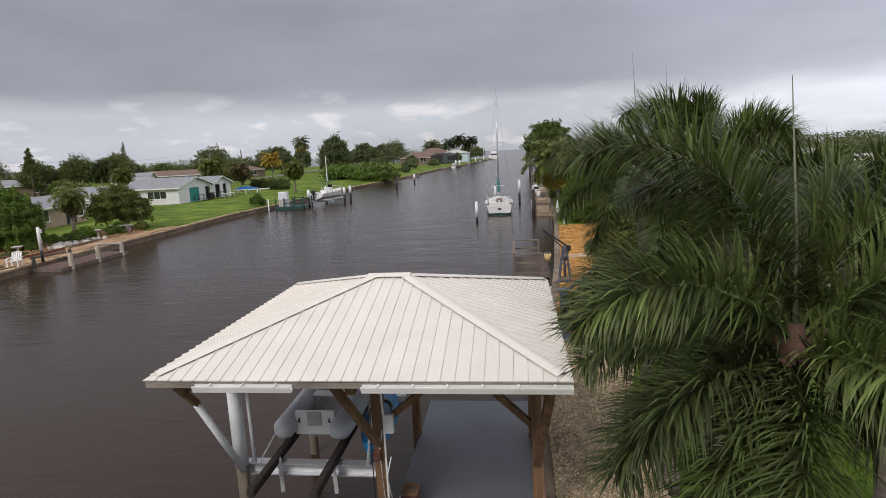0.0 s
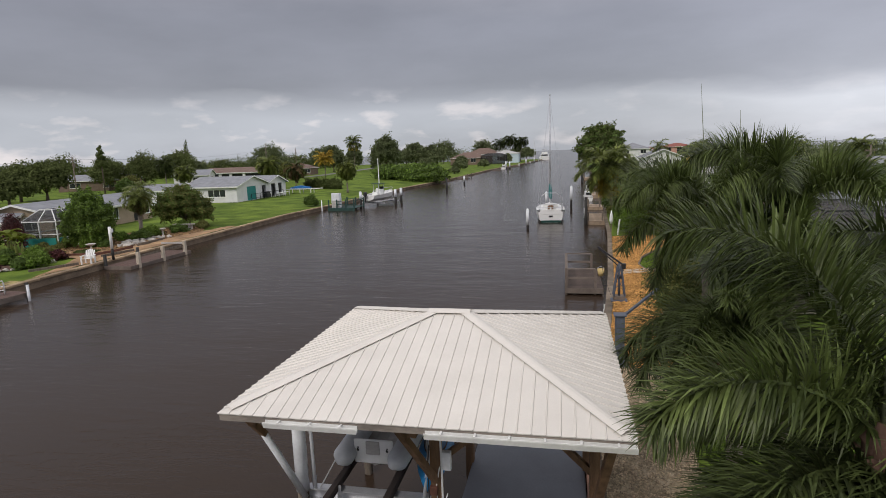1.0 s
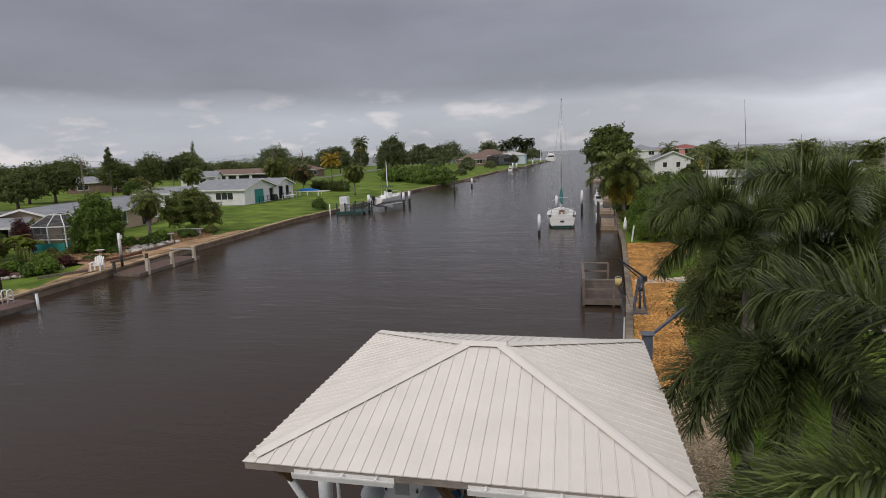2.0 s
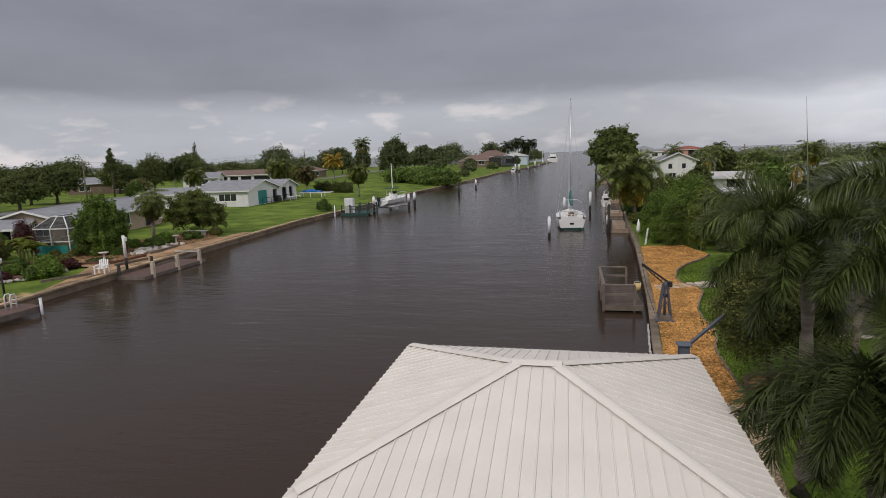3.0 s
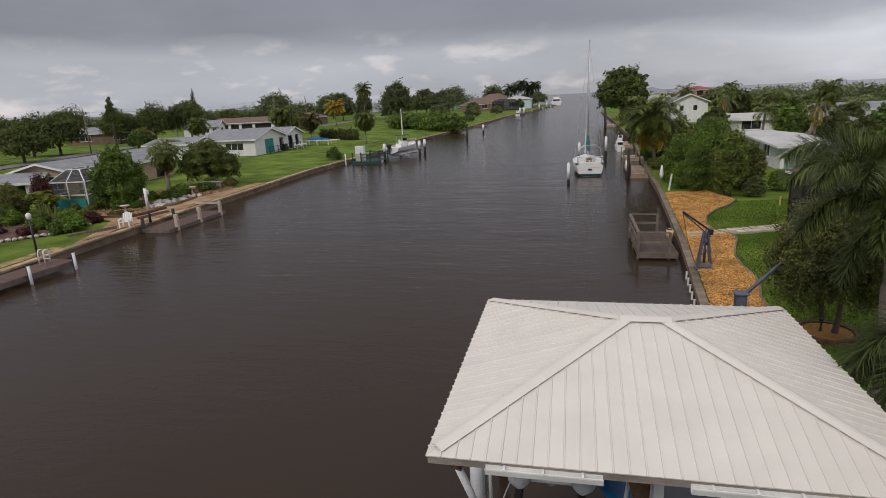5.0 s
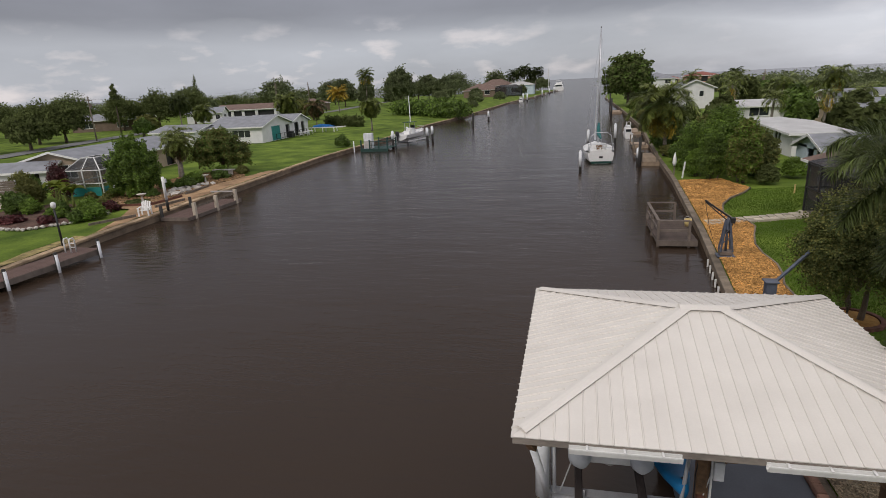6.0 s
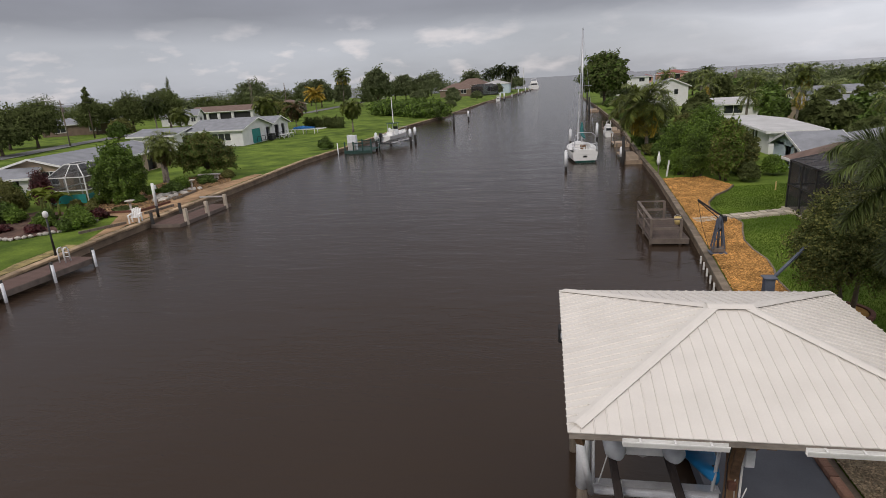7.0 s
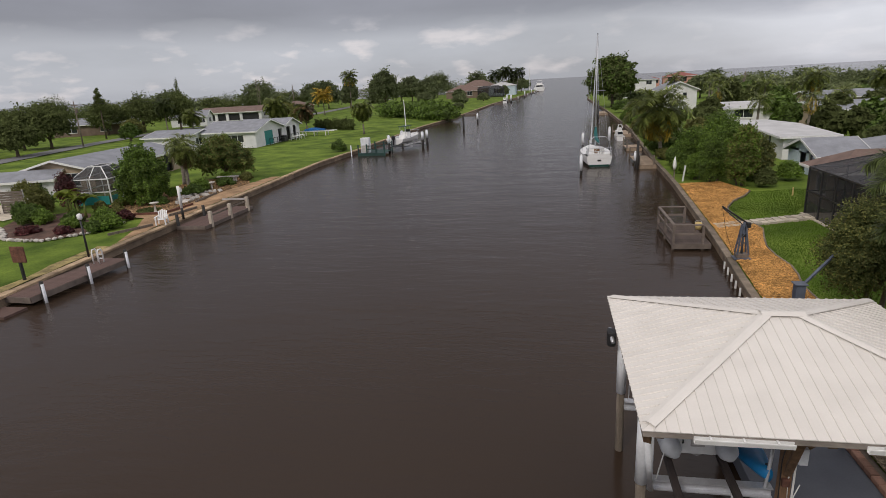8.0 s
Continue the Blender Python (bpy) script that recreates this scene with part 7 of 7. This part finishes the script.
for i, (x, y, h, r) in enumerate(((31, 80, 5.2, 2.8), (27.5, 88, 4.4, 2.6), (36, 70, 4.2, 2.6), (25, 100, 6.0, 3.0), (38, 118, 6.0, 3.2), (47, 121, 8.0, 3.0), (45, 104, 5.0, 2.8), (49, 112, 5.0, 2.6), (33, 130, 7.5, 3.2), (56, 104, 5.0, 3), (28, 150, 8, 3.4), (40, 165, 9, 3.5), (52, 160, 9.5, 3.5), (60, 165, 9.5, 3.5))):
    h = min(h, 7.4 - 0.6 * y * (0.0225 + 0.208 * max(-0.1, x / y - 0.317)))
    far_palm((x, y, LAND), h, r * 0.85, 120 + i, "green palm between the far houses", (FROND_LIGHT,) if i % 3 else (FROND_LIGHT, FROND_GOLD), 20, (0.2, 0), group="palms of the east bank", leaflets=18, skirt=5)

# low growth along the east bank behind the docks
for i, (x, y, h, w, m) in enumerate(((11.2, 59.6, 2.6, 2.8, LEAF_LIGHT), (11.6, 67.5, 1.7, 2.6, LEAF), (13.4, 66, 2.6, 3.6, LEAF_LIGHT), (12.6, 74, 2.0, 3.4, LEAF_DARK), (14.6, 80, 2.8, 4.6, LEAF), (13.4, 88, 2.2, 4.2, LEAF), (15.6, 94, 3.2, 5.4, LEAF_DARK), (14.4, 103, 2.6, 4.6, LEAF),
                                       (16.8, 112, 3.6, 6.6, LEAF_OLIVE), (15.2, 121, 3.0, 5.6, LEAF), (17.4, 133, 4.0, 7.4, LEAF_DARK), (15.6, 145, 3.4, 6.6, LEAF), (19.5, 104, 3.6, 6.0, LEAF_DARK), (18.6, 84, 3.0, 5.0, LEAF_OLIVE), (17.6, 72, 2.6, 4.2, LEAF))):
    broad_tree((x, y, LAND), h, w, 440 + i, "green waterside shrub behind the docks", (m,), 3000, 0.26, 0.06, 0.06, name="shrub", group="waterside shrubs of the east bank", lobes_n=9)

# shrubs that lean over the east seawall
rnd = random.Random(21)
for i in range(17):
    y = 55.5 + i * 4.1 + rnd.uniform(-1, 1)
    m = (LEAF_LIGHT, LEAF, LEAF_OLIVE, LEAF)[i % 4]
    broad_tree((bank_x(RIGHT_BANK, y) + 0.9 + rnd.uniform(0, 0.8), y, LAND), rnd.uniform(1.3, 2.4), rnd.uniform(2.4, 3.6), 700 + i, "green waterside shrub leaning over the seawall", (m,), 2200, 0.2, 0.06, 0.05, name="shrub", group="waterside shrubs of the east bank", lobes_n=8)

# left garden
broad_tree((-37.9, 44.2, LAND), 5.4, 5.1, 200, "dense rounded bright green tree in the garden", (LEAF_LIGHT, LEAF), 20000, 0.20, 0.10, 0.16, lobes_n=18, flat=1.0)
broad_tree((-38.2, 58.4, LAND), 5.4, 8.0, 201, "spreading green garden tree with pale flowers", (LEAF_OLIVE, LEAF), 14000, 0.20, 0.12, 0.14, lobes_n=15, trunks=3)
far_palm((-37.8, 50.6, LAND), 4.1, 1.9, 202, "stout green palm with a brown trunk", (FROND_LIGHT, FROND_DRY), 44, (0, 0), skirt=9)
far_palm((-40.8, 54.2, LAND), 4.5, 1.9, 203, "green palm beside the garden tree", (FROND_LIGHT, FROND_DRY), 44, (0.2, 0), skirt=8)
BANANA = material("banana_leaf", (0.30, 0.36, 0.055), 0.45, 0.25, 1.0, 6.0, 0.1, island=0.3, through_light=0.4)


def banana(loc, seed, height, label):
    """A banana clump: stout stems and long broad arching blades, each split a little along its edge."""
    rnd = random.Random(seed)
    c = thing("banana_plant", label, "plant", loc, group="banana plants")
    for k in range(2):
        x, y, h = rnd.uniform(-0.3, 0.3), rnd.uniform(-0.3, 0.3), height * rnd.uniform(0.75, 1.0)
        part("stem", tube(B(), [(x, y, -0.05), (x * 1.1, y, h * 0.5), (x * 1.3, y, h)], [0.12, 0.10, 0.06], 8), FROND_LIME, c, smooth=True)
        for i in range(7):
            a, ll = i * 2.2 + rnd.uniform(-0.3, 0.3), rnd.uniform(1.1, 1.6)
            d, side = Vector((math.cos(a), math.sin(a), 0)), Vector((-math.sin(a), math.cos(a), 0))
            rise, p, rows = radians(rnd.uniform(55, 80)), Vector((x * 1.3, y, h - 0.1)), []
            for q in range(8):
                f = q / 7
                w = 0.27 * math.sin(math.pi * min(0.97, 0.12 + f * 0.88)) * rnd.uniform(0.85, 1.1)
                rows.append([p - side * w + Vector((0, 0, 0.07)), p, p + side * w + Vector((0, 0, 0.07))])
                p = p + (d * math.cos(rise) + Vector((0, 0, math.sin(rise)))) * ll / 7
                rise -= radians(rnd.uniform(14, 22))
            bm = B()
            skin(bm, rows)
            bmesh.ops.solidify(bm, geom=bm.faces[:], thickness=0.008)
            part("leaf_blade", bm, BANANA, c, smooth=True)
    return c


banana((-41.6, 39.6, LAND), 71, 2.2, "yellow-green banana plant with broad arching leaves in the bed")
banana((-39.6, 38.4, LAND), 72, 1.5, "small yellow-green banana plant in the garden bed")
for i, (x, y, h, w, m) in enumerate(((-44.0, 38.9, 3.4, 2.8, LEAF_OLIVE), (-44.0, 41.9, 4.1, 2.4, LEAF_RED), (-33.9, 34.9, 1.4, 2.4, LEAF_LIGHT), (-34.6, 34.0, 1.0, 1.8, LEAF), (-41.6, 36.6, 1.5, 2.2, LEAF_LIGHT), (-37.4, 35.0, 1.0, 2.0, LEAF_LIGHT), (-39, 36.8, 1.1, 2.0, LEAF), (-35.6, 36.2, 1.5, 2.6, LEAF_LIGHT), (-36.8, 33.4, 0.7, 1.6, LEAF_RED), (-39.8, 33.4, 0.7, 2.2, LEAF_RED), (-42.5, 36.5, 1.8, 2.6, LEAF),
                                       (-36.0, 38.2, 1.1, 2.0, LEAF_OLIVE), (-44.5, 37.6, 2.0, 2.4, LEAF), (-35.5, 47.8, 1.2, 3.0, LEAF), (-36.2, 50.0, 1.3, 3.0, LEAF_LIGHT), (-35.2, 53.0, 1.1, 2.4, LEAF), (-40.5, 41.5, 0.9, 1.6, LEAF_OLIVE), (-33.2, 81.5, 2.0, 3.2, LEAF),
                                       (-35, 40.5, 0.4, 2.4, LEAF_DARK), (-47, 42, 2.6, 3, LEAF), (-53, 46, 2.4, 3, LEAF_OLIVE), (-39.6, 43.0, 0.9, 1.8, LEAF_OLIVE), (-35.9, 43.6, 0.8, 1.5, LEAF), (-37.6, 47.6, 1.0, 1.8, LEAF_LIGHT), (-34.6, 56.3, 1.0, 2.0, LEAF_OLIVE), (-36.6, 55.6, 1.2, 2.0, LEAF_LIGHT), (-42.4, 37.2, 1.6, 1.8, LEAF_LIGHT), (-45.6, 40.6, 1.7, 2.0, LEAF_OLIVE), (-34.9, 37.6, 0.9, 1.6, LEAF_RED))):
    broad_tree((x, y, LAND), h, w, 220 + i, {LEAF_RED: "dark red croton shrub in the garden bed", LEAF_OLIVE: "olive-green garden shrub in the planted bed"}.get(m, "green garden shrub beside the sand strip"), (m,), 2600, 0.15, 0.05, 0.05, name="shrub", group="garden shrubs", lobes_n=9)
far_palm((-38.8, 111.5, LAND), 5.0, 2.7, 240, "shaggy cabbage palm behind the green dock", (FROND_LIGHT, FROND_LIME), 64, (0, 0), leaflets=24, droop=150, top_rise=75, low=-80)
far_palm((-56.5, 124, LAND), 5.0, 2.9, 241, "shaggy brownish palm beside the hedge", (FROND_DRY, FROND_DARK), 30, (0, 0), droop=120, low=-60)
far_palm((-65.5, 128, LAND), 6.2, 3.6, 242, "wide yellow-green palm behind the white house", (FROND_LIME, FROND_LIGHT), 40, (0, 0))
far_palm((-85.6, 208, LAND), 7.0, 4.3, 243, "golden-yellow palm on the far lawn", (FROND_GOLD,), 34, (0, 0), leaflets=26, droop=75, low=-25)
far_palm((-90.0, 252, LAND), 14.0, 4.4, 244, "tall green palm on the far lawn", (FROND_LIGHT, FROND_GOLD), 60, (0, 0), leaflets=26, droop=80, low=-25, skirt=5)
for i in range(5):
    far_palm((-34 + i * 3.1, 362 + (i % 2) * 12, LAND), 12.0 + 1.2 * (i % 3), 5.0, 245 + i, "tall palm of the cluster near the canal end", (FROND_DARK,), 26, (0.6 * (i - 2), 0), leaflets=30, group="palm cluster at the canal end")
far_palm((-78, 113, LAND), 5.2, 2.8, 252, "green palm across the street", (FROND_LIGHT,), 26)
far_palm((-106, 143, LAND), 7.2, 3.4, 253, "green palm across the street", (FROND_DARK,), 22)
far_palm((46.9, 119, LAND), 6.6, 3.0, 256, "date palm with a green and golden crown behind the eastern roofs", (FROND_LIGHT, FROND_GOLD), 48, (0, 0), leaflets=26, droop=100, skirt=6, group="palms of the east bank")
far_palm((47.0, 190, LAND), 7.6, 2.8, 257, "thin tall coconut palm far behind the eastern roofs", (FROND_DARK,), 22, (0.6, 0), leaflets=26, droop=110, group="palms of the east bank")
far_palm((57.0, 116, LAND), 6.0, 2.9, 258, "green palm behind the eastern roofs", (FROND_LIGHT,), 34, (0, 0), leaflets=26, droop=110, group="palms of the east bank")
hedge = thing("hedge", "clipped dark green hedge behind the lawn", "hedge", (-51, 127, LAND), -20)
piece("foliage", leaf_cloud("foliage", [(-5 + i * 1.4, 0, 1.2, 1.1, 1.0, 1.25) for i in range(8)], 6000, 0.28, LEAF_DARK, 260, 0.6), hedge)
mang = thing("mangrove_thicket", "dense dark mangrove thicket at the water's edge", "thicket", (0, 0, LAND))
rnd = random.Random(4)
lob = [(-27 - 24 * f + rnd.uniform(-2, 2), 148 + 28 * f + rnd.uniform(-3, 3), 1.6 + rnd.uniform(0, 0.6), 3.6, 3.6, 2.0 + rnd.uniform(-0.2, 0.5)) for f in [i / 15 for i in range(16)]]
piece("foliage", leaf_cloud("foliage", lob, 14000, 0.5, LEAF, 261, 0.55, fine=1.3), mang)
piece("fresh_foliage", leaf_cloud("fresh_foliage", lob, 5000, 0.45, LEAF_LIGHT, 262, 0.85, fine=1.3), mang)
STREET_OAKS = [(-108, 106, 9.0, 12, LEAF_DARK, 7000), (-100, 90, 6.4, 10, LEAF_DARK, 6000), (-113, 104, 8.5, 12, LEAF_DARK, 5000), (-106, 82, 5.8, 9, LEAF_DARK, 4500), (-117, 148, 10.5, 14, LEAF_DARK, 6000), (-108, 152, 10.5, 12, LEAF_DARK, 5000),
               (-124, 142, 9.5, 12, LEAF_DARK, 5000), (-105, 128, 5, 7, LEAF_OLIVE, 3000), (-98, 118, 4.4, 6, LEAF, 3000), (-66, 128, 4, 6, LEAF, 2500), (-74, 160, 6, 8, LEAF_OLIVE, 3000), (-150, 128, 9.5, 16, LEAF_DARK, 4000),
               (-140, 108, 9.5, 14, LEAF_DARK, 4000), (-135, 86, 9, 16, LEAF_DARK, 4000)]
LAWN_TREES = [(-70, 238, 16.2, 15, LEAF_DARK, 7000), (-62, 290, 12.0, 16, LEAF_DARK, 6000), (-72, 296, 13.0, 15, LEAF_DARK, 6000), (-94, 262, 13, 12, LEAF_OLIVE, 4000), (-108, 270, 13, 16, LEAF_DARK, 5000), (-86, 176, 6.5, 10, LEAF_OLIVE, 3000),
              (-100, 200, 7, 10, LEAF, 3000), (-110, 222, 9, 12, LEAF_OLIVE, 3500), (-80, 262, 7, 12, LEAF, 3000), (-58, 262, 6, 10, LEAF, 3000), (-40, 250, 4, 8, LEAF, 2500), (-33, 200, 2.5, 5, LEAF, 2000),
              (-32, 270, 4, 7, LEAF, 2500), (-180, 250, 14, 24, LEAF_OLIVE, 4000), (-160, 220, 11, 18, LEAF_DARK, 4000), (-140, 205, 9, 12, LEAF_OLIVE, 3500), (-168, 170, 11, 18, LEAF_DARK, 4000)]
END_TREES = [(-48, 300, 6, 9, LEAF, 2500), (-26, 390, 11, 18, LEAF, 3500), (-22, 425, 10, 16, LEAF, 3500), (-28, 340, 6, 8, LEAF_OLIVE, 2500), (-50, 400, 15, 20, LEAF_DARK, 3500), (-75, 380, 15, 24, LEAF_DARK, 3500),
             (-84, 320, 12, 18, LEAF, 3000), (-130, 310, 15, 26, LEAF_OLIVE, 4000), (-160, 300, 15, 26, LEAF_DARK, 4000)]
for i, (x, y, h, w, m, n) in enumerate(STREET_OAKS + LAWN_TREES + END_TREES):
    k = 1.12 if m is LEAF_DARK else 1.0
    # from y 185 on, the leaf colour carries the haze
    broad_tree((x, y, LAND), h * k, w * k, 300 + i, {LEAF_OLIVE: "olive-green tree beyond the canal houses", LEAF: "green tree beyond the canal houses"}.get(m, "dark spreading oak beyond the canal houses"), (m if y < 185 else LEAF_HAZED,), int(n * 1.5), 0.36 if y < 180 else 0.62, 0.2, 0.3, group="trees of the west bank", lobes_n=11)


def conifer(loc, h, r, seed, label, bare=0.3):
    t = thing("conifer", label, "tree", loc)
    part("trunk", tube(B(), [(0, 0, -0.1), (0, 0, h)], [0.22, 0.04], 8), BARK, t, smooth=True)
    lobes = [(0.25 * math.sin(i * 2.1), 0.25 * math.cos(i * 2.1), h * (bare + (1 - bare) * i / 9), r * (1.1 - 0.85 * i / 9), r * (1.1 - 0.85 * i / 9), h * (1 - bare) / 9) for i in range(10)]
    piece("crown", leaf_cloud("crown", lobes, 2600, 0.32, LEAF_DARK, seed, 0.35), t)


conifer((-113, 128, LAND), 12.2, 1.3, 400, "thin tall pine with a narrow crown", 0.62)
conifer((-150, 214, LAND), 15.5, 2.2, 401, "dark narrow conifer behind the houses", 0.1)
conifer((-160, 118, LAND), 11.2, 1.2, 402, "thin tall pine with a narrow crown", 0.5)


# far belts of trees towards the horizon, past counting; their default leaf colour includes haze
def belt(name, pts, h, label, seed, count, mat=LEAF_HAZED):
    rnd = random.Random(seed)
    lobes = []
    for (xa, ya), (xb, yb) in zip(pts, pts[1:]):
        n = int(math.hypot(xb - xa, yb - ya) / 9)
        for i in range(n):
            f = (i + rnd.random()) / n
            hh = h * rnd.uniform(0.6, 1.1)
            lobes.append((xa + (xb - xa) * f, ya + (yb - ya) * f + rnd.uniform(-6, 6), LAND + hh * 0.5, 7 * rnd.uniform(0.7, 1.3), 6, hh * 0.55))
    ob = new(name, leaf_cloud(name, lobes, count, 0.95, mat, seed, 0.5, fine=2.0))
    tagged(ob, label, "woods", kind="stuff")


belt("woods", [(-420, -60), (-330, 80), (-270, 200), (-240, 300), (-200, 400), (-120, 440), (-60, 452), (-24, 452)], 9.5, "far line of dull green trees along the western horizon", 500, 26000)
belt("woods", [(30, 318), (90, 300), (150, 270), (200, 200), (240, 120), (260, 40)], 6.5, "far line of dull green trees along the eastern horizon", 501, 16000)
belt("woods", [(62, 140), (110, 165), (160, 150), (190, 80)], 4.5, "low dull green woods behind the eastern houses", 503, 9000)
belt("woods", [(60, 215), (110, 235), (170, 220)], 6.0, "low dull green woods beyond the eastern street", 504, 7000)
belt("woods", [(-190, 60), (-200, 140), (-190, 220), (-185, 300), (-150, 380)], 9.0, "line of dark green trees behind the street", 502, 16000, LEAF_DARK)

# lawn blades
turf("grass", [(8.5, 4), (8.6, 13), (8.95, 15.5), (9.4, 18.5)] + MULCH_EDGE + [(20, 46), (14.2, 38), (14.2, 26), (16, 20), (16, 4)], 150000, 0.055, "short green lawn grass beside the mulch bed", 601)
